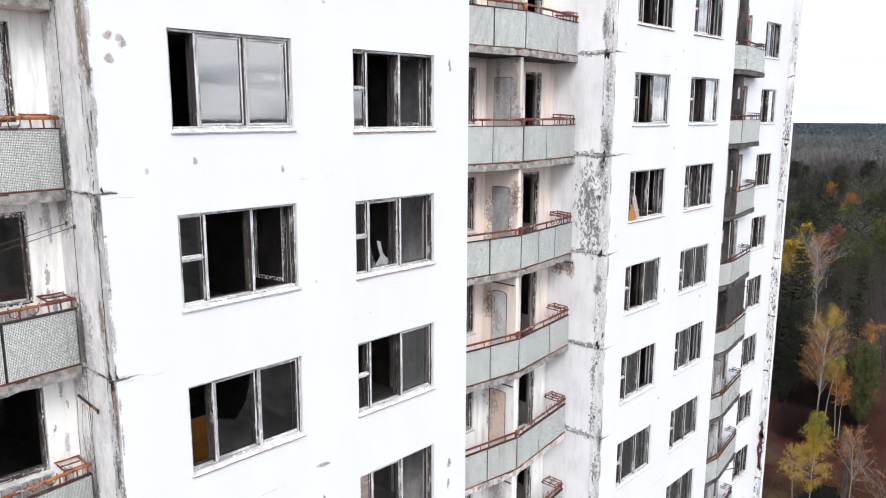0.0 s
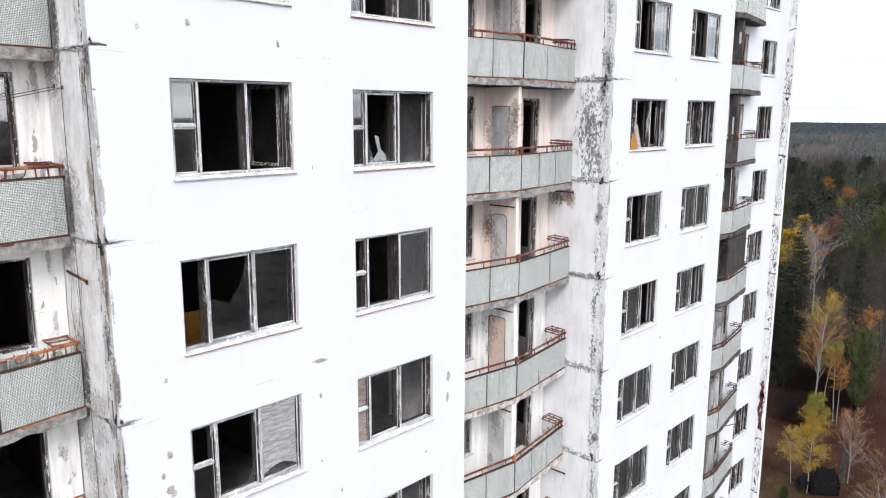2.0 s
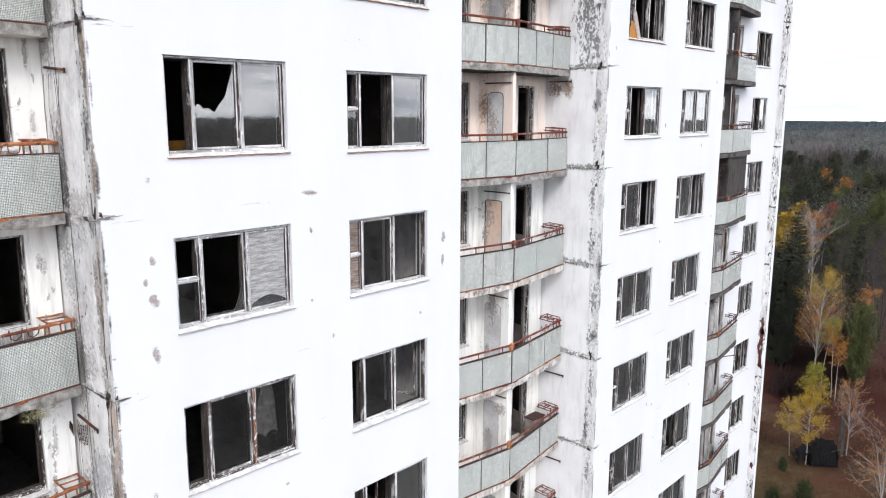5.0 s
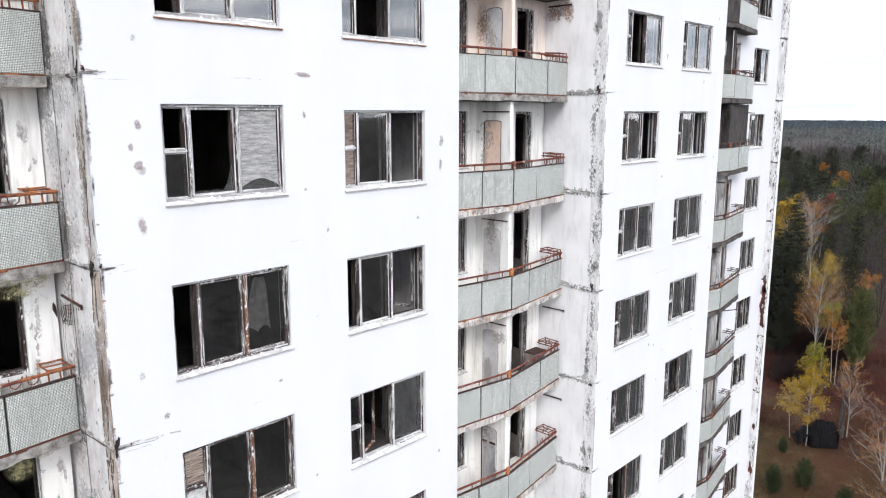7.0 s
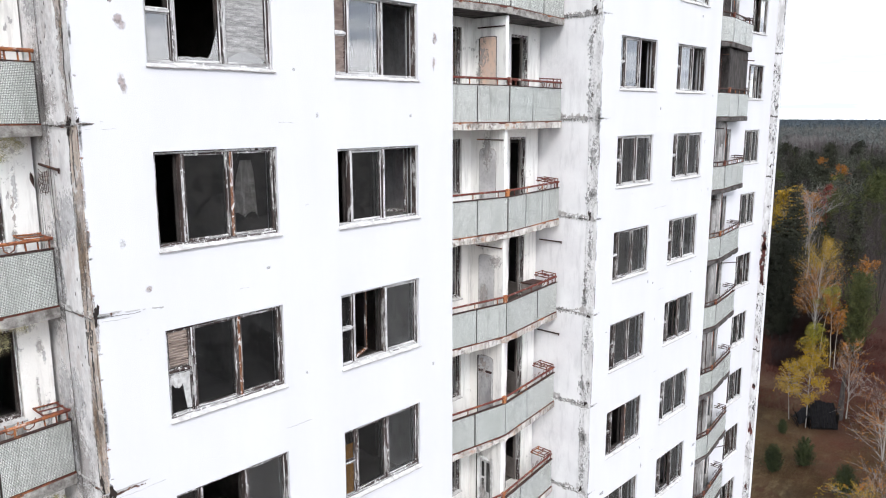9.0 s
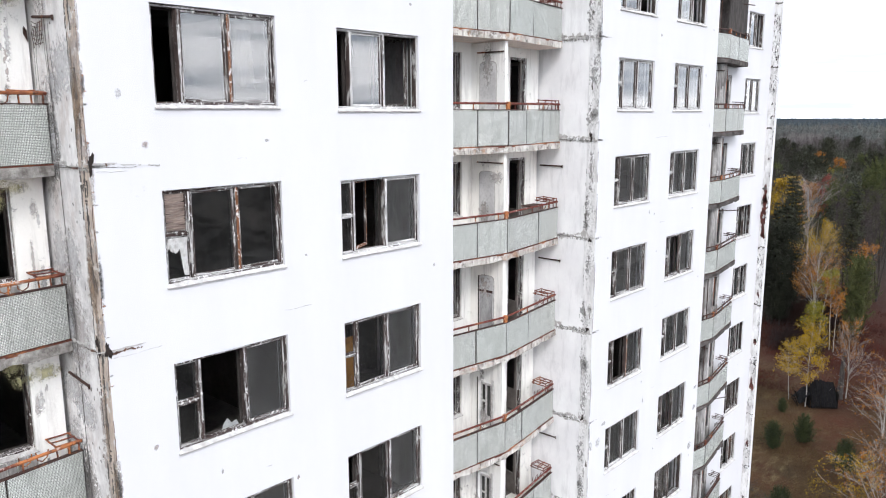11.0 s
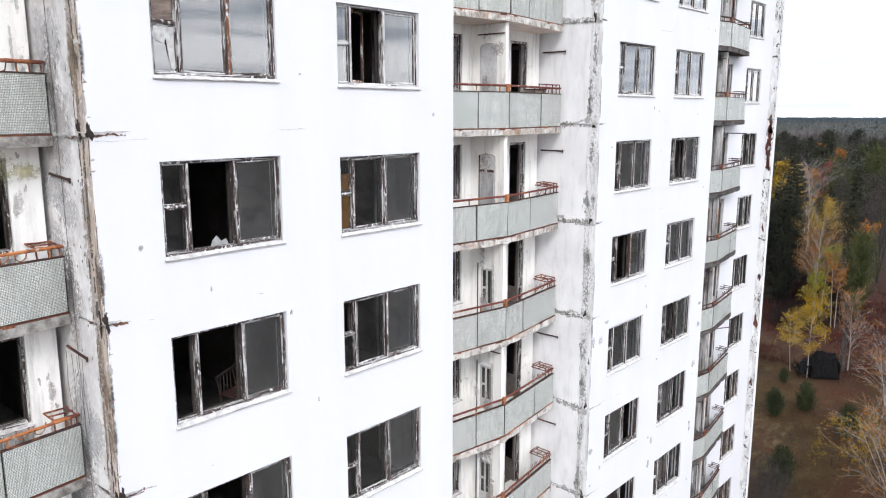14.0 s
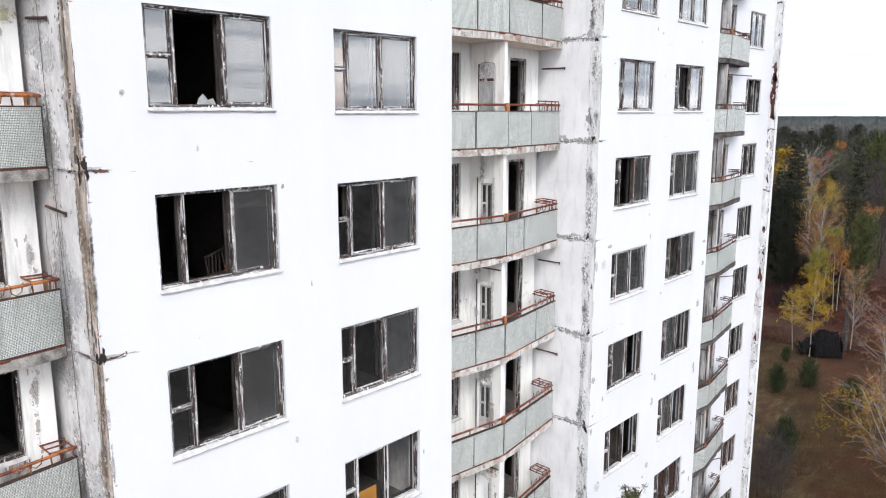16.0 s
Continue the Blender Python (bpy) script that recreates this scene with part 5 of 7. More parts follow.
    # hand rail with its posts
    def rail():
        g = Geo()
        pts = [(x, front_y(x) + 0.03, PAR_H + 0.17) for x in ([x_from, 0.0, x_to] if x_from < 0 < x_to else [x_from, x_to])]
        g.tube(pts, 0.029, 6)
        return g.mesh("hand_rail", M["rust" if xc < 0 else "rust_dark" if xc > 20 else "rust_maroon"])
    hand = part("hand_rail", shared(("rail",) + key, rail), b)
    post = shared("post", lambda: Geo().box(-0.012, -0.012, 0, 0.012, 0.012, 0.16, c=0.003).mesh("post", M["rust"]))
    if x_from < 0 < x_to:
        part("rail_joint", shared("rail_joint", lambda: Geo().box(-0.05, -0.02, 0.0, 0.05, 0.06, 0.20, c=0.01).box(-0.09, -0.01, 0.10, 0.09, 0.03, 0.15, c=0.008).mesh("rail_joint", M["rust"])), hand, "rusted rail joint", (rnd.uniform(-0.03, 0.03), front_y(0) + 0.02, PAR_H + 0.015))
    x = x_from + 0.2
    while x < x_to - 0.1:
        if rnd.random() < 0.85:
            part("post", post, hand, "", (x, front_y(x) + 0.03, PAR_H + 0.02))
        x += rnd.uniform(0.65, 1.0)
    if end_right:
        # small rusted drying frame turned inwards at the end
        def bracket():
            g = Geo()
            y0 = front_y(x_to) + 0.03
            rb = random.Random(17)
            zt = PAR_H + 0.19
            # two levels of bars, tied by short uprights
            for dz, ln in ((0.0, 0.36),) if xc < 0 else ((0.0, 0.50), (0.08, 0.46)):
                for dx in (-0.05, -0.40):
                    g.tube([(x_to + dx, y0, zt + dz), (x_to + dx - 0.01, y0 + 0.25, zt + dz + 0.01), (x_to + dx - 0.02, y0 + ln, zt + dz + 0.03)], 0.015, 5)
                for t in (0.02, 0.5, 0.98):
                    g.tube([(x_to - 0.42, y0 + ln * t, zt + dz + 0.03 * t), (x_to - 0.22, y0 + ln * t + 0.01, zt + dz + 0.03 * t - 0.008), (x_to - 0.03, y0 + ln * t, zt + dz + 0.03 * t)], 0.014, 5)
            for dx in (-0.05, -0.22, -0.40):
                g.tube([(x_to + dx, y0, zt + (0.01 if xc < 0 else 0.09)), (x_to + dx + rb.uniform(-0.015, 0.015), y0, PAR_H + 0.01)], 0.014, 5)
            for dx in () if xc < 0 else (-0.05, -0.40):
                g.tube([(x_to + dx, y0 + 0.46, zt + 0.11), (x_to + dx, y0 + 0.44, zt - 0.02)], 0.013, 5)
            for dx in (-0.70, -0.95):
                g.tube([(x_to + dx, y0 + 0.02, zt), (x_to + dx + 0.03, y0 + 0.05, PAR_H + 0.04), (x_to + dx + 0.1, y0 + 0.06, PAR_H), (x_to + dx + 0.17, y0 + 0.05, PAR_H + 0.05), (x_to + dx + 0.19, y0 + 0.02, zt)], 0.010, 5)
            return g.mesh("drying_frame", M["rust" if xc < 0 else "rust_dark" if xc > 20 else "rust_maroon"])
        part("drying_frame", shared(("brk", xc) + key, bracket), b, "rusted clothes-drying frame")
    return b


def arched(y0, y1, z0, z1, x0, x1, rise=0.16, n=8):
    """A board in the y-z plane with rounded upper corners."""
    pts = [(y0, z0), (y1, z0)]
    for k in range(n + 1):
        a = math.pi * k / n
        pts.append(((y0 + y1) / 2 + (y1 - y0) / 2 * math.copysign(abs(math.cos(a)) ** 0.55, math.cos(a)), z1 - rise + rise * math.sin(a) ** 0.7))
    g = Geo()
    g.quad([(x0, y, z) for y, z in pts][::-1])
    g.quad([(x1, y, z) for y, z in pts])
    for (ya, za), (yb, zb) in zip(pts, pts[1:] + pts[:1]):
        g.quad([(x0, ya, za), (x0, yb, zb), (x1, yb, zb), (x1, ya, za)])
    return g


def build_divider(xc, r, back, rusty=False):
    middle = 0 < xc < 20
    open_one = r >= 7 and middle
    label = "whitewashed concrete divider between two balconies, " + ("pierced by an arched opening" if open_one else "with dark colouring" if rusty else "stained brown, with a grey sheet hatch" if r < 2 else "with a closed hatch")
    d = thing("divider_wall", label, "wall", (xc, 0, floor_of(xc, r)), "dividers between balconies", "structure")
    # far dividers are coloured darker, near black on the upper storeys
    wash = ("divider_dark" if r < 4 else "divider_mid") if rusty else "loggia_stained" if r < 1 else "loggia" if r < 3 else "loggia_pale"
    y0, y1, top = APEX + 0.09, back - 0.004, H_ST - 0.19
    if xc < 0:
        wash = "loggia_pale"

    def body():
        return Geo().box(-0.06, y0, 0.0, 0.06, y1, top, c=0.012).mesh("divider_slab", M[wash])

    def pierced():
        g = Geo()
        a, b2, lo, hi = y0 + 0.34, y1 - 0.28, 0.55, 1.98
        g.box(-0.06, y0, 0.0, 0.06, a, top)
        g.box(-0.06, b2, 0.0, 0.06, y1, top)
        g.box(-0.06, a, 0.0, 0.06, b2, lo)
        g.box(-0.06, a, hi, 0.06, b2, top)
        # rounded upper corners
        for k in range(6):
            t0, t1 = k / 6, (k + 1) / 6
            for s, y in ((1, a), (-1, b2)):
                g.box(-0.06, min(y, y + s * 0.14 * (1 - t0) ** 2), hi - 0.18 * t1, 0.06, max(y, y + s * 0.14 * (1 - t0) ** 2), hi - 0.18 * t0)
        return g.mesh("divider_slab", M[wash])
    part("divider_slab", shared(("div", back, open_one, wash), pierced if open_one else body), d)
    rnd = random.Random(r * 5 + int(xc))
    ya, yb = APEX + 0.40 + rnd.uniform(-0.02, 0.02), back - 0.30 + rnd.uniform(-0.02, 0.02)
    if open_one:
        part("hatch_frame", shared("hatch_frame", lambda: Geo().box(-0.085, APEX + 0.36, 0.50, -0.062, APEX + 0.44, 2.02, c=0.004).mesh("hatch_frame", M["film"])), d, "white-painted board beside the opening")
        def sash():
            g = Geo()
            za, zb, ym = 0.62, 1.86, (ya0 + yb0) / 2
            for q in ((ya0, za, ya0 + 0.05, zb), (yb0 - 0.05, za, yb0, zb), (ym - 0.03, za, ym + 0.03, zb), (ya0 + 0.05, zb - 0.05, ym - 0.03, zb), (ym + 0.03, zb - 0.05, yb0 - 0.05, zb),
                      (ya0 + 0.05, za, ym - 0.03, za + 0.3), (ym + 0.03, za, yb0 - 0.05, za + 0.3), (ym + 0.03, 1.30, yb0 - 0.05, 1.36)):
                g.box(-0.02, q[0], q[1], 0.02, q[2], q[3], c=0.004)
            return g.mesh("hatch_sash", M["film"])
        ya0, yb0 = APEX + 0.48, back - 0.36
        if r % 4 != 2:
            part("hatch_sash", shared("hatch_sash", sash), d, "white glazed sash in the opening")
            part("hatch_pane", shared("hatch_pane", lambda: Geo().box(-0.003, ya0 + 0.03, 0.9, 0.003, yb0 - 0.03, 1.83).mesh("hatch_pane", M["glass_opaque"])), d, "dark opaque glass")
        # solid dark strips drawn for the shaded gap round the sash
        part("hatch_jamb", shared("hatch_jamb", lambda: Geo().box(-0.075, back - 0.30, 0.50, -0.062, back - 0.26, 2.00, c=0.003).box(-0.075, APEX + 0.445, 0.5, -0.062, APEX + 0.47, 1.85, c=0.003).mesh("hatch_jamb", M["crack"])), d, "dark strip for the shaded gap beside the opening")
    elif rusty:
        part("hatch", shared("hatch_far", lambda: Geo().box(-0.075, APEX + 0.40, 0.10, -0.062, back - 0.30, 2.12, c=0.005).mesh("hatch", M["door"])), d, "dark grey sheet hatch")
    else:
        sheet = "sheet_dark" if r < 2 else "peach" if r == 3 and middle else "sheet"
        part("hatch", arched(ya, yb, 0.10, 2.12, -0.075, -0.062, 0.04 if r < 2 or r == 3 else 0.16).mesh("hatch", M[sheet]), d, "peach-washed board hatch" if sheet == "peach" else "grey sheet hatch")
        part("hatch_edge", arched(ya - 0.022, yb + 0.022, 0.08, 2.142, -0.066, -0.0605, 0.04 if r < 2 or r == 3 else 0.16).mesh("hatch_edge", M["lip" if r > 3 else "crack"]), d, "grimy edging round the hatch")
        if r in (3, 6):
            # solid strip coloured as the shade in an open gap
            part("hatch_gap", Geo().box(-0.079, yb - 0.005, 0.1, -0.061, yb + 0.03, 2.1).mesh("hatch_gap", M["void"]), d, "dark strip for the shaded gap beside the hatch")
        if r == 6:
            part("hatch_bar", Geo().box(-0.085, ya + 0.02, 1.66, -0.076, yb - 0.02, 1.73, c=0.003).mesh("hatch_bar", M["rust_dark"]), d, "dark bar across the hatch")
            part("hatch_foot", Geo().box(-0.081, ya + 0.03, 0.11, -0.0755, yb - 0.03, 1.65, c=0.003).mesh("hatch_foot", M["sheet_dark"]), d, "darker lower half of the hatch")
    if rusty:
        for k in range(rnd.choice((1, 1, 2))):
            mt = rnd.choice(("sheet", "rust_dark", "door_grey"))
            part("pipe", shared(("pipe", mt), lambda: Geo().tube([(-0.09, APEX + 0.25, 0.02), (-0.085, APEX + 0.27, 2.55)], 0.016, 6).mesh("pipe", M[mt])), d, "thin upright pipe", (0, rnd.uniform(-0.12, 0.3), 0))
        for k in range(5):
            part("stain", shared("divstain%d" % (k % 2), lambda k=k: Geo().quad([(0, 1, -1), (0, -1, -1), (0, -1, 1), (0, 1, 1)]).mesh("stain", M["stain_and_shade" if k % 2 else "film"])), d, "",
                 Matrix.Translation((-0.078 - 0.001 * k, APEX + rnd.uniform(0.15, back - APEX - 0.1), rnd.uniform(0.3, 2.4))) @ Matrix.Diagonal((1, rnd.uniform(0.02, 0.05) if k % 2 == 0 else 0.2, rnd.uniform(0.2, 0.5), 1)))
    else:
        for k in range(5 if r < 2 else 3):
            dirt = rnd.choice(("stain", "stain_earth", "flake_brown") if r < 2 else ("flake_brown", "stain_earth", "stain", "stain"))
            stain(d, -0.088 - 0.0005 * k, APEX + (rnd.uniform(0.1, 0.35) if r < 2 and k < 3 else rnd.uniform(0.2, back - APEX - 0.15)), rnd.uniform(0.3, 2.4), rnd.uniform(0.10, 0.3), rnd.uniform(0.2, 0.7), dirt, True)
    if r in (3, 4, 5, 8, 10) or rnd.random() < 0.25:
        part("bracket", shared("dbracket", lambda: Geo().tube([(-0.09, APEX + 0.12, 2.36), (-0.10, back - 0.25, 2.36)], 0.018, 5).mesh("bracket", M["rust_dark"])), d, "rusted bar")
    return d


def grey_leaf():
    """Door leaf with one tall pane over a plain panel."""
    g = Geo()
    for q in ((0, 0, 0.09, 0.10, 0.045, 2.2), (0.52, 0, 0.09, 0.62, 0.045, 2.2), (0.10, 0, 0.09, 0.52, 0.04, 0.80), (0.10, 0, 2.1, 0.52, 0.045, 2.2), (0.28, 0.005, 0.80, 0.32, 0.04, 2.1)):
        g.box(*q, c=0.005)
    return g.mesh("door_leaf", M["door_grey"])


def build_balcony_doors():
    """Door and window joinery in the recessed wall."""
    for r in ROWS:
        z = level(r)
        rnd = random.Random(r + 90)
        door = thing("balcony_door", "brown-grey balcony door standing open on a dark room", "door", (13.84, BACK, z), "balcony doors")
        def dframe():
            g = Geo()
            w, a, b = 0.78, 0.07, 2.285
            g.box(0.003, 0.02, a, 0.06, 0.14, b, c=0.006)
            g.box(w - 0.06, 0.02, a, w - 0.003, 0.14, b, c=0.006)
            g.box(0.06, 0.02, b - 0.06, w - 0.06, 0.14, b, c=0.006)
            return g.mesh("door_frame", M["frame_worn"])
        part("door_frame", shared("dframe", dframe), door, "bare wood frame")
        def leaf():
            g = Geo()
            for q in ((0, 0, 0.09, 0.09, 0.045, 2.2), (0.53, 0, 0.09, 0.62, 0.045, 2.2), (0.09, 0, 0.09, 0.53, 0.04, 0.75), (0.09, 0, 2.1, 0.53, 0.045, 2.2)):
                g.box(*q, c=0.005)
            return g.mesh("door_leaf", M["door"])
        at = Matrix.Translation((0.70, 0.13, 0)) @ Matrix.Rotation(radians(180 - rnd.choice((98, 104, 110))), 4, "Z")
        part("door_leaf", shared("dleaf", leaf), door, "", at)
        far = thing("balcony_door", "weathered grey balcony door standing ajar, paint peeling", "door", (27.84, END_Y, z), "balcony doors")
        part("door_frame", shared("dframe", dframe), far, "bare wood frame")
        part("door_leaf", shared("dleaf_grey", grey_leaf), far, "", Matrix.Translation((0.70, 0.06, 0)) @ Matrix.Rotation(radians(180 - rnd.choice((6, 14, 24))), 4, "Z"))
        for k in range(rnd.choice((1, 2, 2))):
            part("rail_hook", shared("tilted_pipe", lambda: Geo().tube([(0, -0.03, 0.05), (0.10, -0.05, 2.5)], 0.014, 6).mesh("rail_hook", M["rust"])), far, "thin rusted pipe", (-0.25 - 0.22 * k + rnd.uniform(-0.04, 0.04), -0.12, 0))
        build_window(10.0, BACK - FR_Y + 0.05, z + 0.84, 1.78, rnd.choice(("gg", "ng")), rnd.choice("gn"), "g", "frame_worn", "sill", "narrow balcony window with worn brown-grey wood")
        build_window(-1.28, NEAR_BACK - FR_Y + 0.05, z + 0.97, 2.0, "gg", "g", "g" if r in (0, 1) else "n", "frame_worn", "sill", "balcony window with peeling pinkish-grey wood")
        boards = thing("sill_boards", "weathered grey boards fixed under the balcony window", "board", (-1.28, NEAR_BACK, z), "boards under the balcony windows")
        for k in range(13):
            part("board", shared(("sill_board", k % 3), lambda k=k: Geo().box(0, -0.03, 0.30, 0.13, -0.004, 0.92 + 0.012 * (k % 3), c=0.004).mesh("board", M["door_grey"])), boards, "", (0.155 * k, rnd.uniform(-0.004, 0), 0))


def build_screen(r):
    """Dark boarded screen closing one half of a far balcony above its parapet."""
    ob = thing("balcony_screen", "dark brown boarded screen closing half of the balcony", "screen", (26.2, 0, level(r)))
    rnd = random.Random(r)
    x = 0.12
    while x < 2.85:
        w = rnd.uniform(0.14, 0.2)
        part("board", Geo().box(0, 0, PAR_H + 0.03, w - 0.012, 0.02, 2.60 + rnd.uniform(-0.03, 0.0), c=0.003).mesh("board", M["inner"]), ob, "", Matrix.Translation((x, front_y(x) + 0.10, 0)) @ Matrix.Rotation(math.atan2(ENDY - APEX, HALF), 4, "Z"))
        x += w


def build_balconies():
    rnd = random.Random(3)
    build_screen(3)
    for r in ROWS:
        build_balcony(-1.8, r, -2.98, round(edge_of(0, r) + 1.8 - 0.02, 3), (-2.0, -1.0, 0.0, 1.85 + rnd.uniform(-0.15, 0.1)), True, NEAR_BACK)
        sr = (1.75,) if r % 3 == 2 else ((1.25,) if r % 3 == 0 else (0.95, 1.9))
        build_balcony(12.2, r, -3.03, 2.97, (-2.1, -1.06 + rnd.uniform(-0.04, 0.04), 0.0, *sr), True)
        build_balcony(26.2, r, -3.06, 3.0, (-2.0, -1.0, 0.0, *(s + 0.1 for s in sr)), True, END_Y)
        build_divider(12.2, r, BACK)
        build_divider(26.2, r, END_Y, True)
        build_divider(-1.8, r, NEAR_BACK)


build_balconies()
build_balcony_doors()


def build_metal_box():
    """Old metal box at the end of a balcony, its lid just above the rail."""
    ob = thing("metal_box", "old dark grey metal box on the balcony floor", "box", (13.98, 1.28, floor_of(12.2, 5) - 0.011))
    part("body", Geo().box(0, 0, 0, 0.56, 0.34, 1.02, c=0.02).mesh("body", M["door"]), ob)
    part("lid", Geo().box(-0.02, -0.02, 1.023, 0.58, 0.36, 1.06, c=0.01).mesh("lid", M["rust_dark"]), ob, "rusted lid")


build_metal_box()


def build_wall_fittings():
    """Rusted bars and cables left on the side walls, and odds and ends behind the windows."""
    def bar(x, y0, y1, z, dz=0.0, runs=0):
        g = Geo().tube([(0, y0, 0), (0, y1, dz)], 0.022, 6)
        g.box(-0.012, min(y0, y1) - 0.01, -0.05, 0.012, min(y0, y1) + 0.012, 0.03)
        ob = thing("clothes_bar", "dark rusted clothes bar fixed to the side wall", "bar", (x, 0, z), "clothes bars")
        part("bar", g.mesh("bar", M["rust_dark"]), ob)
        rnd = random.Random(int(z * 10))
        for k in range(runs):
            stain(ob, 0.022 - 0.0004 * k, y0 + (y1 - y0) * (0.10 + 0.16 * k), -0.12 - rnd.uniform(0.0, 0.12), rnd.uniform(0.10, 0.18), rnd.uniform(0.2, 0.42), ("stain_earth", "stain_rust", "stain")[k % 3], True)
    for r in (2, 5, 6, 8, 9, 11):
        bar(edge_of(1, r) - 0.03, 1.15, 1.92, level(r) + (2.42 if r == 2 else 2.03), 0.0, 6 if r in (2, 7) else 0)
    for r in (2, 4, 6, 7, 9):
        bar(edge_of(0, r) - 0.03, 0.72, 1.45, level(r) + 2.14, 0.06)
    for r in (3, 6, 9, 12):
        g = Geo().tube([(0.0, END_Y - 0.002, 2.30), (1.5, 0.95, 2.25)], 0.02, 5)
        thing("clothes_bar", "dark rusted clothes bar fixed under the balcony slab", "bar", (27.4, 0, level(r)), "clothes bars", data=g.mesh("clothes_bar", M["rust_dark"]))
    # one cable down the side wall, and loose wires by the bars
    for w, y in ((0, 1.04),):
        pts = [(edge_of(w, (39.68 - z) / 2.8) - 0.008, y + 0.012 * math.sin(z * 0.9), z) for z in [LOW_Z + k * 0.7 for k in range(64)]]
        thing("cable", "thin dark cable running down the side wall", "cable", data=Geo().tube(pts, 0.005, 5).mesh("cable", M["crack"]))
    for r in (2, 4, 7):
        rnd = random.Random(r)
        wires = thing("loose_wires", "thin loose wires hanging from the clothes bar", "wire", (edge_of(0, r) - 0.035, 0, level(r)))
        for k in range(4):
            y = 0.9 + 0.2 * k
            g = Geo().tube([(0, y, 2.1), (-0.02, y + rnd.uniform(-0.1, 0.1), 1.6), (-0.01, y + rnd.uniform(-0.15, 0.15), rnd.uniform(0.7, 1.2))], 0.0035, 4)
            part("wire", g.mesh("wire", M["crack"]), wires)
    for k, (y, z, x2, z2) in enumerate(((1.31, 2.257, -1.7, 1.62), (1.01, 2.235, -1.7, 1.66))):
        g = Geo().tube([(edge_of(0, 1) - 0.002, y, z), (-0.3, y - 0.02, z - 0.34), (x2, y - 0.05, z2)], 0.006, 5)
        g.box(edge_of(0, 1) - 0.03, y - 0.02, z - 0.03, edge_of(0, 1), y + 0.02, z + 0.03, c=0.004)
        thing("wire", "thin dark clothes line strung across the balcony", "wire", (0, 0, level(1)), "clothes lines", data=g.mesh("wire", M["rust_dark"]))
    basket = thing("wire_basket", "bent rusty wire basket hanging from the clothes bar", "basket", (edge_of(0, 4) - 0.05, 1.22, level(4) + 1.80))
    for k in range(6):
        part("wire", shared(("basket_wire", k), lambda k=k: Geo().tube([(0, -0.16 + 0.07 * k, 0.34 - 0.02 * k), (-0.03, -0.18 + 0.075 * k, 0.15), (-0.01, -0.13 + 0.06 * k, -0.03 * (k % 3))], 0.006, 4).mesh("wire", M["rust_dark"])), basket)
        part("wire", shared(("basket_hoop", k), lambda k=k: Geo().tube([(-0.01, -0.17, 0.06 * k), (-0.03, 0.02, 0.06 * k - 0.02), (-0.01, 0.22, 0.06 * k + 0.03)], 0.005, 4).mesh("wire", M["rust_dark"])), basket)
    part("dry_leaf", Geo().quad([(-0.05, 0.30, 0.02), (-0.09, 0.36, 0.16), (-0.06, 0.42, 0.30), (-0.04, 0.33, 0.20)]).quad([(-0.05, 0.30, 0.02), (-0.04, 0.33, 0.20), (-0.06, 0.42, 0.30), (-0.02, 0.42, 0.14)]).mesh("dry_leaf", M["rust_dark"]), basket, "dry brown leaf caught in the wires")
    # behind the panes
    ax, bx = WIN_COLS["a"][0], WIN_COLS["b"][0]
    thing("plywood_board", "orange plywood board standing in the room behind the window", "board", (3.10, 1.8, level(2) + 0.021), data=Geo().box(0, 0, 0, 0.63, 0.02, 1.01, c=0.004).mesh("plywood_board", M["board"]))
    thing("plywood_board", "orange plywood board leaning inside the window", "board", (bx + 0.55, 0.5, level(9) + 0.021), data=Geo().box(0, 0, 0, 0.75, 0.02, 1.15, c=0.004).mesh("plywood_board", M["board"]))
    g = Geo()
    for i in range(10):
        for k in range(14):
            def pt(i, k):
                wv = 0.04 * math.sin(i * 1.4 + k * 0.25)
                spread = 0.10 + 0.16 * (1 - k / 14) ** 0.8
                return (spread * (i / 5 - 1), wv, 0.95 * k / 14 + 0.05 * math.sin(i * 1.1) * (1 - k / 14))
            g.quad([pt(i, k), pt(i + 1, k), pt(i + 1, k + 1), pt(i, k + 1)])
    cloth = g.mesh("hanging_cloth", M["cloth"])
    thing("hanging_cloth", "pale torn cloth hanging inside the window", "cloth", (ax + 1.85, 0.42, level(4) + 0.865 + 0.35), data=cloth)
    # overturned metal chair frame on the inner sill
    chair = thing("broken_chair", "bare metal frame of a broken chair inside the window", "chair", Matrix.Translation((ax + 1.54, 0.70, level(7) + 0.021)) @ Matrix.Rotation(radians(12), 4, "Z"))
    leg = Geo().tube([(0, 0, 0), (0.02, 0, 0.72)], 0.014, 6).mesh("leg", M["rust_dark"])
    for x, y in ((0, 0), (0.4, 0), (0, 0.4), (0.4, 0.4)):
        part("leg", leg, chair, "", (x, y, 0))
    part("seat", Geo().box(-0.02, -0.02, 0.70, 0.46, 0.44, 0.74, c=0.008).mesh("seat", M["rust_dark"]), chair)
    part("backrest", Geo().tube([(0.02, 0.42, 0.72), (0.02, 0.5, 1.04), (0.42, 0.5, 1.10), (0.44, 0.42, 0.72)], 0.018, 6).mesh("backrest", M["rust_dark"]), chair)
    part("top_rail", Geo().tube([(0.0, 0.48, 1.03), (0.5, 0.48, 1.14)], 0.026, 8).mesh("top_rail", M["inner"]), chair, "worn top rail")
    for k in range(4):
        part("slat", shared("chair_slat", lambda: Geo().box(-0.016, 0.48, 0.72, 0.016, 0.495, 1.05, c=0.004).mesh("slat", M["inner"])), chair, "", (0.10 + 0.085 * k, 0, 0))
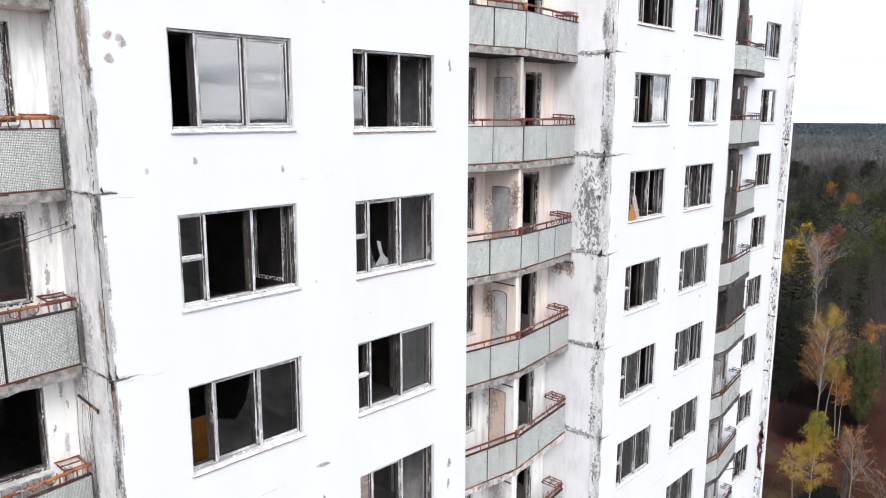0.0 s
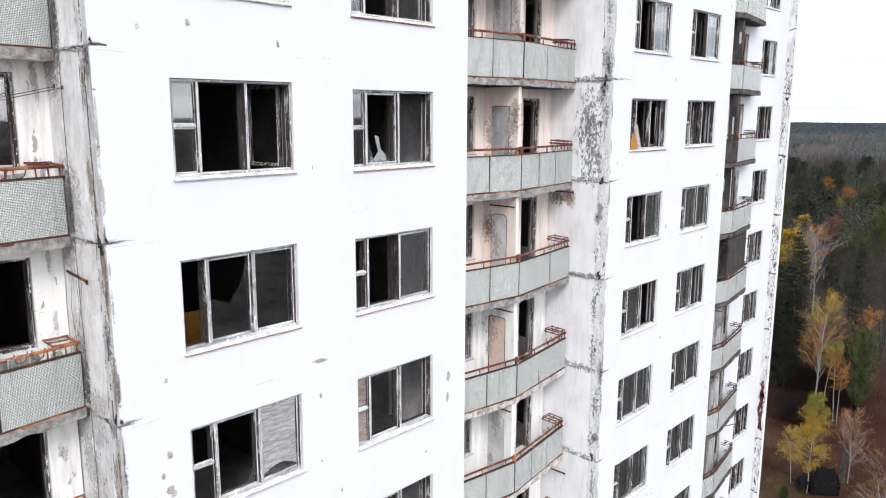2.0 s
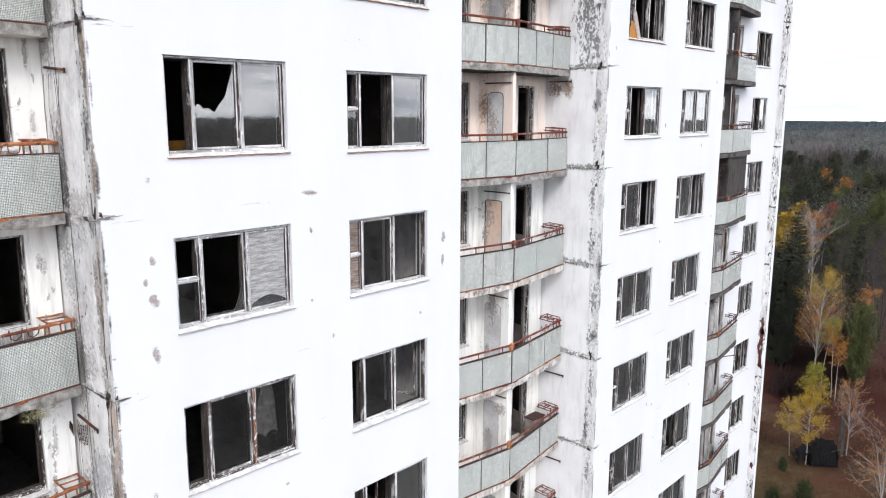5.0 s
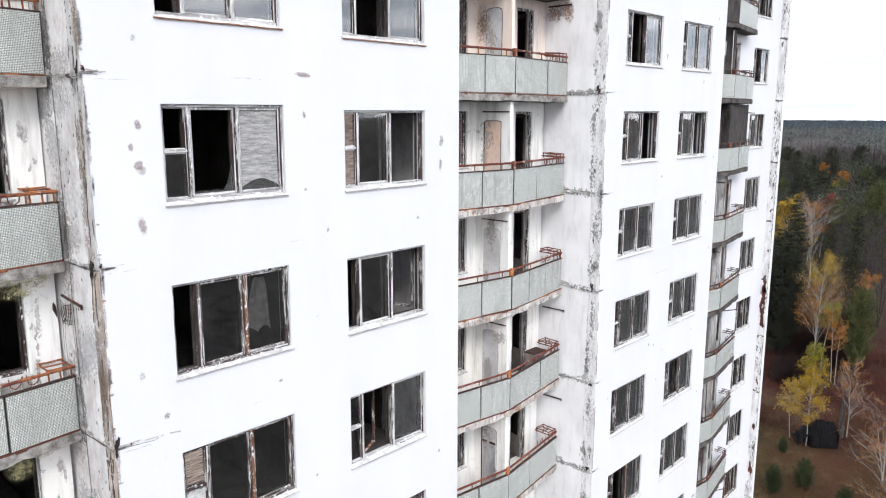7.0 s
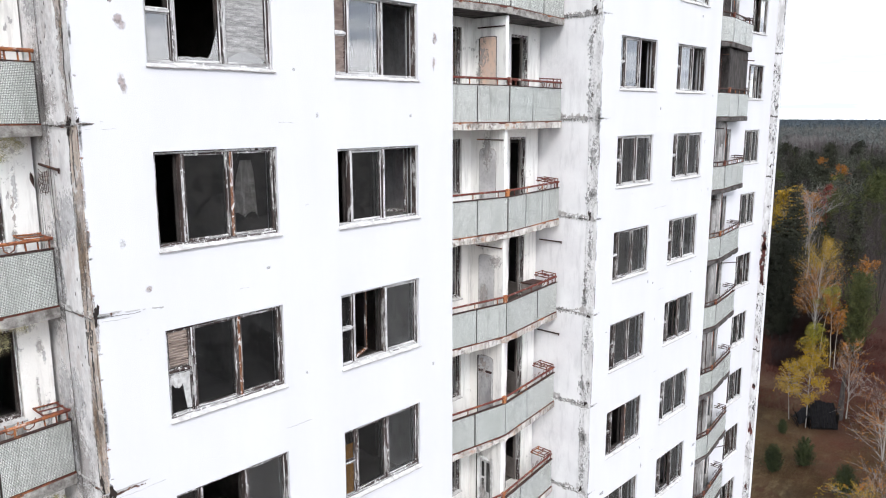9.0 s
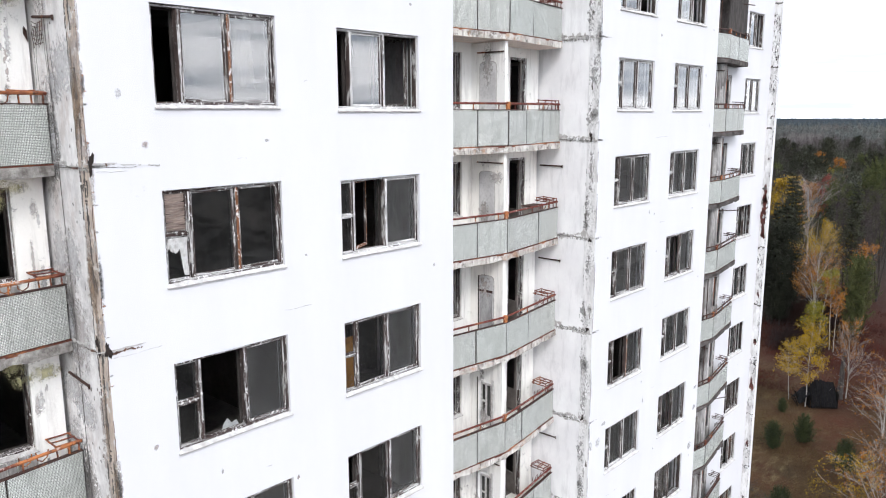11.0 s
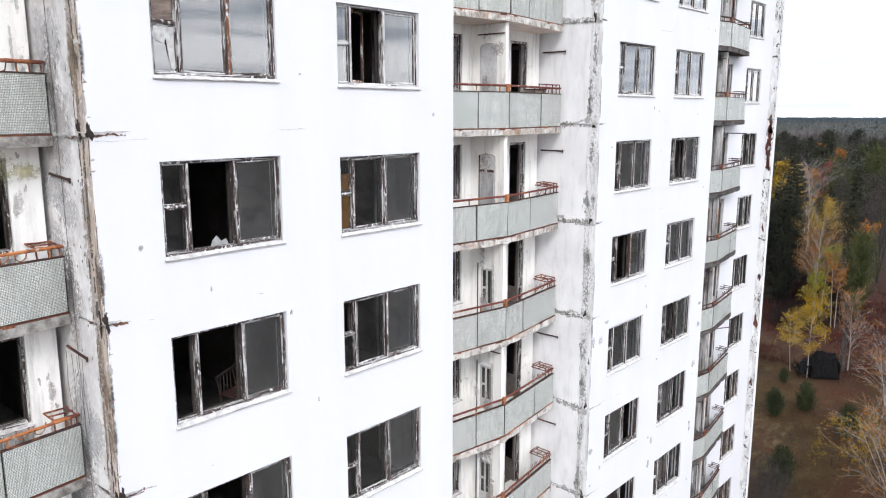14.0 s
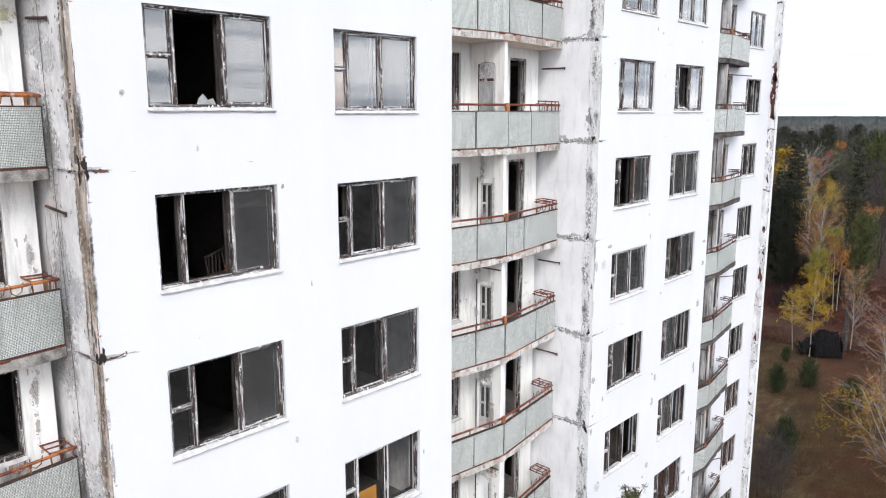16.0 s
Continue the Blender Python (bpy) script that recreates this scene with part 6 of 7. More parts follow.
    # curled pieces of glass and card at broken windows
    g = Geo()
    edge = [(0.0, 0.0), (0.42, 0.0), (0.46, 0.15), (0.33, 0.27), (0.30, 0.36), (0.27, 0.53), (0.17, 0.56), (0.20, 0.42), (0.25, 0.25), (0.13, 0.10), (0.06, 0.16)]
    for side, yy in ((1, 0.0), (-1, 0.006)):
        g.quad([(x, yy + 0.04 * z, z) for x, z in edge[::side]])
    thing("glass_splinter", "curved pale splinter of a broken pane", "glass", (bx + 0.50, 0.13, level(1) + 0.815 + 0.08), data=g.mesh("glass_splinter", M["shard"]))
    cx, cz = WIN_COLS["c"][0], level(1) + 0.815 + 0.012
    lean = Matrix.Translation((cx + 0.52, 0.012, cz)) @ Matrix.Rotation(radians(-24), 4, "Y")
    thing("card_sheet", "rosy-grey sheet of card leaning in the open window", "card", lean, data=Geo().box(0, 0, 0.0, 0.20, 0.012, 0.74, c=0.004).mesh("card_sheet", M["blind"]))
    thing("plywood_board", "small orange board behind the leaning card", "board", (cx + 0.10, 0.030, cz), data=Geo().prism([(0, 0), (0.40, 0), (0.40, 0.012), (0, 0.012)], 0, 0.34).prism([(0.05, 0), (0.24, 0), (0.24, 0.012), (0.05, 0.012)], 0.34, 0.47).mesh("plywood_board", M["board"]))
    g = Geo()
    g.quad([(0, 0, 0), (0.34, 0, 0), (0.30, 0.01, 0.10), (0.2, 0, 0.07), (0.12, 0.01, 0.17), (0.03, 0, 0.09)])
    thing("glass_splinter", "small pale splinters lying along the window rail", "glass", (ax + 0.88, 0.15, level(6) + 0.865 + 0.079), data=g.mesh("glass_splinter", M["shard"]))


build_wall_fittings()


# ---- ground and woods ----
def mat_ground():
    """Autumn meadow: dry grass, russet leaf litter and dark damp soil."""
    m, nt, b = base_mat("autumn_ground", 0.95, 0, 0.1)
    v = coords(nt, (1, 1, 1), "World")
    c = mixc(nt, noise_fac(nt, v, 0.10, 6, 0.65, 0.4, 0.6), (0.050, 0.036, 0.016), (0.018, 0.012, 0.006))
    c = mixc(nt, op(nt, "MULTIPLY", noise_fac(nt, v, 0.35, 6, 0.7, 0.45, 0.62), 0.7), c, (0.064, 0.042, 0.020))
    c = mixc(nt, op(nt, "MULTIPLY", noise_fac(nt, v, 0.07, 5, 0.6, 0.48, 0.62), 0.5), c, (0.075, 0.026, 0.014))
    straw = op(nt, "MULTIPLY", noise_fac(nt, coords(nt, (0.5, 1.3, 1), "World", (3, 1, 0)), 0.9, 7, 0.75, 0.50, 0.66), 0.8)
    c = mixc(nt, straw, c, (0.108, 0.082, 0.041))
    sep = nt.nodes.new("ShaderNodeSeparateXYZ")
    nt.links.new(v, sep.inputs[0])
    across = nt.nodes.new("ShaderNodeMath")
    across.operation = "MULTIPLY_ADD"
    nt.links.new(sep.outputs[0], across.inputs[0])
    across.inputs[1].default_value = -0.27
    nt.links.new(sep.outputs[1], across.inputs[2])
    side = nt.nodes.new("ShaderNodeMapRange")
    side.inputs["From Min"].default_value, side.inputs["From Max"].default_value = -8.5, -13.5
    nt.links.new(across.outputs[0], side.inputs["Value"])
    russet = op(nt, "MULTIPLY", side.outputs[0], op(nt, "ADD", 0.40, op(nt, "MULTIPLY", noise_fac(nt, v, 0.25, 5, 0.65, 0.38, 0.62), 0.55)))
    c = mixc(nt, russet, c, (0.060, 0.019, 0.011))
    far = axis_range(nt, v, 0, 74.0, 95.0)
    wob = noise_fac(nt, v, 0.08, 4, 0.6, 0.3, 0.7)
    c = mixc(nt, op(nt, "MULTIPLY", far, op(nt, "ADD", 0.5, op(nt, "MULTIPLY", wob, 0.45))), c, (0.037, 0.011, 0.009))
    c = mixc(nt, op(nt, "MULTIPLY", noise_fac(nt, v, 1.4, 6, 0.75, 0.50, 0.68), 0.55), c, (0.028, 0.019, 0.011))
    c = mixc(nt, op(nt, "MULTIPLY", noise_fac(nt, coords(nt, (1, 1.6, 1), "World"), 6.5, 6, 0.75, 0.46, 0.62), 0.45), c, (0.028, 0.018, 0.010))
    c = mixc(nt, axis_range(nt, v, 0, 120.0, 170.0), c, (0.025, 0.021, 0.017))
    c = mixc(nt, axis_range(nt, v, 1, -8.0, -18.0), c, (0.025, 0.022, 0.018))
    nt.links.new(c, b.inputs["Base Color"])
    bump(nt, b, noise_fac(nt, v, 5, 6, 0.7, 0.3, 0.7), 0.5, 0.08)
    return m


M["ground"] = mat_ground()
g = Geo()
g.quad([(-4000, -4000, GZ), (4000, -4000, GZ), (4000, 4000, GZ), (-4000, 4000, GZ)])
thing("ground", "autumn meadow of dry grass and russet leaf litter", "ground", kind="structure", data=g.mesh("ground", M["ground"]))


def crossed_leaf(g, p, size, rnd, out=None, slim=0.6):
    """A small bent leaf clump; out: the way it faces, more or less."""
    d = Vector((rnd.gauss(0, 1), rnd.gauss(0, 1), rnd.gauss(0, 0.7)))
    if out is not None:
        d = d * 0.45 + out
    d = d.normalized()
    u = d.orthogonal().normalized()
    w = d.cross(u)
    a = rnd.uniform(0, 6.28)
    u, w = u * math.cos(a) + w * math.sin(a), w * math.cos(a) - u * math.sin(a)
    s = size * rnd.uniform(0.6, 1.3)
    n = len(g.v)
    g.v += [tuple(p - u * s), tuple(p + w * s * slim + d * s * 0.2), tuple(p + u * s), tuple(p - w * s * slim + d * s * 0.2)]
    g.f.append((n, n + 1, n + 2, n + 3))
    g.m.append(0)


def limb_path(rnd, a, d, ln, n=5, droop=0.0, wander=0.12):
    pts, p, d = [Vector(a)], Vector(a), Vector(d).normalized()
    for _ in range(n):
        d = (d + Vector((rnd.gauss(0, wander), rnd.gauss(0, wander), rnd.gauss(0, wander) - droop))).normalized()
        p = p + d * ln / n
        pts.append(p.copy())
    return pts


def tree_meshes(key, height, bark, leaf, seed, crown=(0.25, 1.0), spread=0.28, limbs=26, leaves=2600, leaf_size=0.12, lean=0.03, up=0.9, fork=False, trunk_r=None, twigs=5, top_leaf=None, gather=1.0, leaf_from=0.0, droop=0.02, tiers=False):
    """Trunk with limbs and twigs as one mesh, leaf clumps as another."""
    def make():
        rnd = random.Random(seed)
        g, lf = Geo(), Geo()
        r0 = trunk_r or height * 0.0075
        tops = [(0, 0)] if not fork else [(0.06, 0.02), (-0.05, 0.03), (0.0, -0.06)]
        spots = []
        for tx, ty in tops:
            trunk = limb_path(rnd, (0, 0, -0.1), (tx * 2 + rnd.gauss(0, lean), ty * 2 + rnd.gauss(0, lean), 1), height * (1.0 if not fork else rnd.uniform(0.8, 1.0)), 9, 0, 0.035)
            g.tube(trunk, [r0 * (1 - 0.88 * i / 9) for i in range(10)], 7)
            for i in range(limbs // len(tops)):
                f = crown[0] + (crown[1] - crown[0]) * (i + rnd.random()) / (limbs // len(tops))
                f = min(f, 0.985)
                q = f * 9
                k = min(int(q), 8)
                a = trunk[k].lerp(trunk[k + 1], q - k)
                az = rnd.uniform(0, 6.283)
                prof = math.sin(math.pi * min(1.0, (1.03 - f) / (1.03 - crown[0]) * 0.62 + 0.08)) ** 0.8
                ln = height * spread * prof * rnd.uniform(0.7, 1.15)
                if tiers:
                    # a wide lower crown and a slim upper one
                    ln *= 1.2 if f < 0.58 else 0.55 + 0.25 * math.sin(math.pi * (f - 0.58) / 0.42)
                br = limb_path(rnd, a, (math.cos(az), math.sin(az), up * rnd.uniform(0.7, 1.3)), ln, 5, droop)
                rb = r0 * 0.34 * (1 - 0.7 * f)
                g.tube(br, [max(0.006, rb * (1 - 0.85 * j / 5)) for j in range(6)], 4, 0, False)
                for _ in range(twigs):
                    t = rnd.uniform(0.3, 1.0) * 4.99
                    k2 = int(t)
                    s = br[k2].lerp(br[k2 + 1], t - k2)
                    d2 = (br[-1] - br[0]).normalized() + Vector((rnd.gauss(0, 0.6), rnd.gauss(0, 0.6), rnd.gauss(0.1, 0.5)))
                    tw = limb_path(rnd, s, d2, ln * rnd.uniform(0.25, 0.5), 3, 0.05)
                    g.tube(tw, [max(0.005, rb * 0.3), 0.006, 0.005, 0.004], 3, 0, False)
                    spots += tw[1:]
                spots += br[2:]
        if leaves and spots:
            spots = rnd.sample(spots, max(12, int(len(spots) * gather)))
            for _ in range(leaves):
                s = rnd.choice(spots)
                p = s + Vector((rnd.gauss(0, 1), rnd.gauss(0, 1), rnd.gauss(0, 1))) * height * 0.014
                if p.z < leaf_from * height and rnd.random() < 0.88:
                    continue
                crossed_leaf(lf, p, leaf_size, rnd, Vector((p.x, p.y, (p.z - 0.5 * height) * 0.6)) / (height * 0.8) + Vector((0, 0, 0.2)))
                lf.m[-1] = 1 if p.z > height * (0.83 + rnd.gauss(0, 0.06)) else 0
        return g.mesh("trunk", M[bark]), (lf.mesh("crown", M[leaf], M[top_leaf or leaf]) if leaves else None)
    return shared(("tree", key), make)


def conifer_meshes(key, height, leaf, seed, base=0.12, spread=0.2, whorls=22, per=8, needles=9, size=0.24, rise=(0.0, 0.5), full=0.75, bushy=False, slim=0.6, egg=False):
    """Trunk, and tiers of boughs made of small needle clumps."""
    def make():
        rnd = random.Random(seed)
        g, lf = Geo(), Geo()
        tips = []
        trunk = limb_path(rnd, (0, 0, -0.1), (0, 0, 1), height, 8, 0, 0.015)
        g.tube(trunk, [height * 0.012 * (1 - 0.9 * i / 8) for i in range(9)], 6)
        for i in range(whorls):
            f = base + (0.99 - base) * (i + rnd.uniform(0, 0.8)) / whorls
            ln0 = height * spread * (1.02 - f) ** full / (1 - base) ** full
            if egg:
                ln0 = height * spread * math.sin(math.pi * (0.10 + 0.86 * (f - base) / (1 - base))) ** 0.7
            elif bushy:
                ln0 *= 0.6 + 0.4 * min(1.0, (f - base) / 0.3)
            for j in range(per):
                az = 6.283 * (j + rnd.random()) / per
                ln = ln0 * rnd.uniform(0.6, 1.15)
                a = Vector((0, 0, f * height))
                br = limb_path(rnd, a, (math.cos(az), math.sin(az), rnd.uniform(*rise)), ln, 4, -0.03)
                g.tube(br, [0.03, 0.022, 0.016, 0.01, 0.006], 3, 0, False)
                tips.append(br[-1])
                for _ in range(needles):
                    t = rnd.uniform(0.15, 1.0) * 3.99
                    k = int(t)
                    crossed_leaf(lf, br[k].lerp(br[k + 1], t - k) + Vector((rnd.gauss(0, 1), rnd.gauss(0, 1), rnd.gauss(0, 0.6))) * ln0 * 0.10, size, rnd, Vector((math.cos(az), math.sin(az), 0.7)), slim)
        if bushy:
            # upright shoots at the tips
            for p in tips:
                d = Vector((p.x, p.y, 0)).normalized() * rnd.uniform(0.2, 0.7) + Vector((0, 0, 1))
                for k in range(12):
                    crossed_leaf(lf, p + d * size * 0.42 * k + Vector((rnd.gauss(0, 1), rnd.gauss(0, 1), 0)) * size * 0.25, size, rnd, None, slim)
        return g.mesh("trunk", M["bark"]), lf.mesh("crown", M[leaf])
    return shared(("conifer", key), make)


def plant(name, meshes, x, y, label, category="tree", scale=1.0, turn=0.0, group="", tilt=0.0):
    ob = thing(name, label, category, Matrix.Translation((x, y, GZ)) @ Matrix.Rotation(radians(turn), 4, "Z") @ Matrix.Rotation(radians(tilt), 4, "X") @ Matrix.Diagonal((scale, scale, scale, 1)), group)
    part("trunk", meshes[0], ob)
    if meshes[1]:
        part("crown", meshes[1], ob)
    return ob


def build_clearing():
    birch_a = tree_meshes("birch_a", 16.8, "bark_birch", "leaf_gold", 21, (0.22, 1.0), 0.33, 70, 10000, 0.08, 0.0, 1.6, twigs=9, top_leaf="leaf_yellow", gather=0.8, leaf_from=0.40, trunk_r=0.15)
    plant("birch", birch_a, 107.6, 19.15, "tall golden birch half bare, pale trunk", scale=0.86)
    birch_b = tree_meshes("birch_b", 11.6, "bark_birch", "leaf_yellow", 5, (0.26, 1.0), 0.185, 70, 9000, 0.07, 0.015, 0.7, twigs=8, gather=0.6, tiers=True, top_leaf="leaf_lime", droop=0.05, trunk_r=0.06)
    plant("birch", birch_b, 79.2, 11.4, "yellow birch in full autumn leaf beside the hut", tilt=-4)
    plant("birch", tree_meshes("birch_b2", 6.4, "bark_birch", "leaf_yellow", 8, (0.45, 1.0), 0.24, 30, 1100, 0.075, 0.02, 0.7), 80.2, 13.4, "small yellow birch beside the dark hut")
    thin = tree_meshes("thin", 11.5, "bark_birch", "leaf_lime", 33, (0.66, 1.0), 0.20, 30, 2200, 0.095, 0.02, 1.3, gather=0.5)
    plant("birch", thin, 103.5, 17.0, "slender birch with a lime-yellow top", scale=0.88)
    thin2 = tree_meshes("thin2", 9.5, "bark_birch", "leaf_gold", 36, (0.6, 1.0), 0.19, 26, 1300, 0.085, 0.03, 1.1)
    plant("birch", thin2, 102.2, 15.3, "slender birch with a few orange leaves", turn=40, tilt=3)
    plant("birch", thin2, 101.4, 14.6, "slender leaning birch with a few orange leaves", scale=0.8, turn=250, tilt=6)
    plant("birch", thin2, 121.0, 17.0, "slender birch with a few orange leaves", scale=1.2, turn=190)
    lean = tree_meshes("lean", 8.4, "bark_birch", "leaf_gold", 41, (0.25, 1.0), 0.34, 40, 1500, 0.065, 0.03, 1.9, twigs=9, gather=0.3, leaf_from=0.55, trunk_r=0.07)
    plant("birch", lean, 84.6, 8.8, "leaning half-bare birch with pale bark", tilt=16, turn=-75, scale=1.05)
    # dead stub
    g = Geo()
    rnd = random.Random(9)
    g.tube(limb_path(rnd, (0, 0, -0.2), (0.02, -0.05, 1), 5.6, 6, 0, 0.03), [0.34, 0.31, 0.29, 0.27, 0.24, 0.19, 0.10], 9)
    g.tube([(0.1, 0.0, 3.9), (0.16, 0.02, 4.7), (0.2, 0.05, 5.0)], [0.07, 0.05, 0.01], 5)
    thing("tree_stump", "tall dead tree stump with dark bark", "stump", (83.9, 9.3, GZ), data=g.mesh("tree_stump", M["inner"]))
    pine = conifer_meshes("pine", 11.6, "needle", 51, 0.10, 0.24, 30, 9, 40, 0.15, (0.5, 1.3), 0.5, True, 0.3, True)
    tall = conifer_meshes("tall", 16.6, "needle", 57, 0.45, 0.10, 30, 5, 46, 0.07, (1.2, 3.0), 0.45, False, 0.16)
    plant("pine_tree", tall, 12.0, -3.1, "tall slender pine growing close to the tower block")
    plant("pine_tree", tall, 12.7, -2.9, "tall slender pine growing close to the tower block", scale=0.985, turn=130)
    plant("pine_tree", tall, 11.6, -2.9, "tall slender pine growing close to the tower block", scale=0.97, turn=230)
    plant("pine_tree", pine, 107.0, 13.6, "dense green pine at the clearing's edge")
    young = conifer_meshes("young", 2.35, "needle_young", 61, 0.03, 0.58, 16, 10, 60, 0.085, (0.4, 1.3), 0.85, True, 0.2)
    for x, y, s, t in ((66.2, 10.4, 1.05, 0), (69.3, 8.6, 1.12, 80), (52.6, 5.4, 1.25, 140), (75.9, 12.7, 0.6, 210), (65.2, 4.0, 1.2, 30)):
        plant("young_pine", young, x, y, "small bushy young pine in dry grass", "shrub", s, t, "young pines in the meadow")
    for k, (x, y, h) in enumerate(((58.6, 2.4, 1.0), (58.7, 1.4, 1.0), (58.8, 3.5, 0.9), (57.7, 4.2, 0.5), (60.9, 1.4, 0.75))):
        sap = tree_meshes(("sapling", k % 3), 4.6, "bark", "leaf_yellow", 171 + k % 3, (0.12, 1.0), 0.36, 30, 520, 0.06, 0.07, 1.0, trunk_r=0.028, twigs=6, gather=0.8)
        plant("shrub", sap, x, y, "slender yellow-leaved sapling in the meadow", "shrub", h, 70 * k, "yellow saplings in the meadow", 4)
    brushy = tree_meshes("brushy", 3.4, "bark", "brush", 77, (0.1, 1.0), 0.5, 36, 0, 0.05, 0.1, 1.1, True, trunk_r=0.03, twigs=8)
    for x, y, t in ((46.5, 5.2, 0), (48.5, 5.0, 90), (52.0, 7.4, 200), (48.4, 5.5, 0), (50.9, 5.7, 47), (46.7, 4.7, 94), (48.3, 4.4, 141), (44.9, 4.5, 188), (46.3, 3.5, 235), (45.1, 3.6, 282)):
        plant("shrub", brushy, x, y, "bare dark shrub in the grass beside the tower block", "shrub", 1.0, t, "bare shrubs by the tower block")
    bare = tree_meshes("bare_near", 8.0, "bark_birch", "leaf_gold", 81, (0.12, 1.0), 0.55, 30, 1100, 0.06, 0.12, 1.1, True, trunk_r=0.055, twigs=7, gather=0.3, droop=0.03)
    plant("birch", bare, 54.4, -1.9, "bare spreading birch with pale branches", tilt=-14, turn=20)
    plant("birch", bare, 50.0, -3.3, "bare spreading birch with pale branches", scale=1.1, tilt=-12, turn=75)
    plant("birch", bare, 65.6, 0.7, "bare spreading birch with pale branches", scale=1.15, turn=150)
    plant("birch", bare, 75.8, 3.3, "bare spreading birch with a few orange leaves", scale=0.95, turn=260)
    # hut
    hut = thing("hut", "collapsed little hut under black roofing felt", "hut", Matrix.Translation((80.9, 10.5, GZ)) @ Matrix.Rotation(radians(128), 4, "Z") @ Matrix.Diagonal((0.86, 0.86, 0.95, 1)))
    g = Geo()
    n = 14
    prof = ((-1.7, 0.15), (-1.5, 0.95), (-1.1, 1.75), (-0.55, 2.45), (-0.05, 2.95), (0.55, 2.35), (1.15, 1.35), (1.6, 0.3))
    def roof_pt(i, k):
        x = -1.5 + 3.0 * i / n
        s = noise.noise(Vector((i * 0.55, k * 0.8, 3.1)))
        sag = (0.3 * math.exp(-((x + 0.9) / 0.7) ** 2) + 1.0 * max(0.0, x / 1.75) ** 2) if 0 < k < 7 else 0.0
        return (x + 0.10 * s, prof[k][0] + 0.10 * s, prof[k][1] + 0.22 * s - sag)
    for i in range(n):
        for k in range(len(prof) - 1):
            g.quad([roof_pt(i, k), roof_pt(i + 1, k), roof_pt(i + 1, k + 1), roof_pt(i, k + 1)])
    felt = part("roof", g.mesh("roof", M["black"]), hut, "sagging black felt roof")
    for i in range(1, n, 2):
        rib = Geo().tube([Vector(roof_pt(i, k)) + Vector((0, 0, 0.02)) for k in range(len(prof))], 0.035, 4)
        part("batten", rib.mesh("batten", M["tar"]), felt, "tarred roof batten")
    # broken lean-to beside it
    g = Geo()
    for i in range(6):
        for k in range(4):
            def low_pt(i, k):
                s = noise.noise(Vector((i * 0.7, k * 0.9, 8.0)))
                return (1.7 + 0.2 * i, -1.3 + 0.65 * k + 0.12 * s, 2.0 - 0.2 * i - 0.10 * (k - 2) ** 2 + 0.3 * s)
            g.quad([low_pt(i, k), low_pt(i + 1, k), low_pt(i + 1, k + 1), low_pt(i, k + 1)])
    part("lean_to_roof", g.mesh("lean_to_roof", M["black"]), hut, "torn black felt of the lean-to")
    plank = Geo().box(-0.02, -0.09, 0, 0.02, 0.09, 1.0, c=0.006).mesh("plank", M["tar"])
    for sx in (-1.68, 1.68):
        for k in range(14):
            y = -1.35 + 0.2 * k
            h = (0.9 + 1.35 * math.cos(y / 1.7) ** 2) * (0.7 if sx > 0 else 1.12) + rnd.uniform(-0.15, 0.05)
            part("plank", plank, hut, "", Matrix.Translation((sx, y, 0)) @ Matrix.Rotation(radians(rnd.uniform(-3, 3)), 4, "X") @ Matrix.Diagonal((1, 1, h * 0.92, 1)))
    for k in range(16):
        part("plank", plank, hut, "", Matrix.Translation((-1.55 + 0.2 * k, -1.42, 0)) @ Matrix.Rotation(radians(90), 4, "Z") @ Matrix.Diagonal((1, 1, rnd.uniform(0.6, 0.85), 1)))
        part("plank", plank, hut, "", Matrix.Translation((-1.55 + 0.2 * k, 1.40, 0)) @ Matrix.Rotation(radians(90), 4, "Z") @ Matrix.Diagonal((1, 1, rnd.uniform(0.5, 0.8), 1)))
    # fallen planks leaning on the hut
    for k in range(7):
        at = Matrix.Translation((2.0 + 0.15 * k + rnd.uniform(-0.1, 0.1), -0.9 + 0.3 * k, 0.0)) @ Matrix.Rotation(radians(rnd.uniform(-30, 30)), 4, "Z") @ Matrix.Rotation(radians(rnd.uniform(25, 50)), 4, "Y") @ Matrix.Diagonal((1, 1, rnd.uniform(1.2, 2.0), 1))
        part("plank", plank, hut, "fallen tarred plank", at)


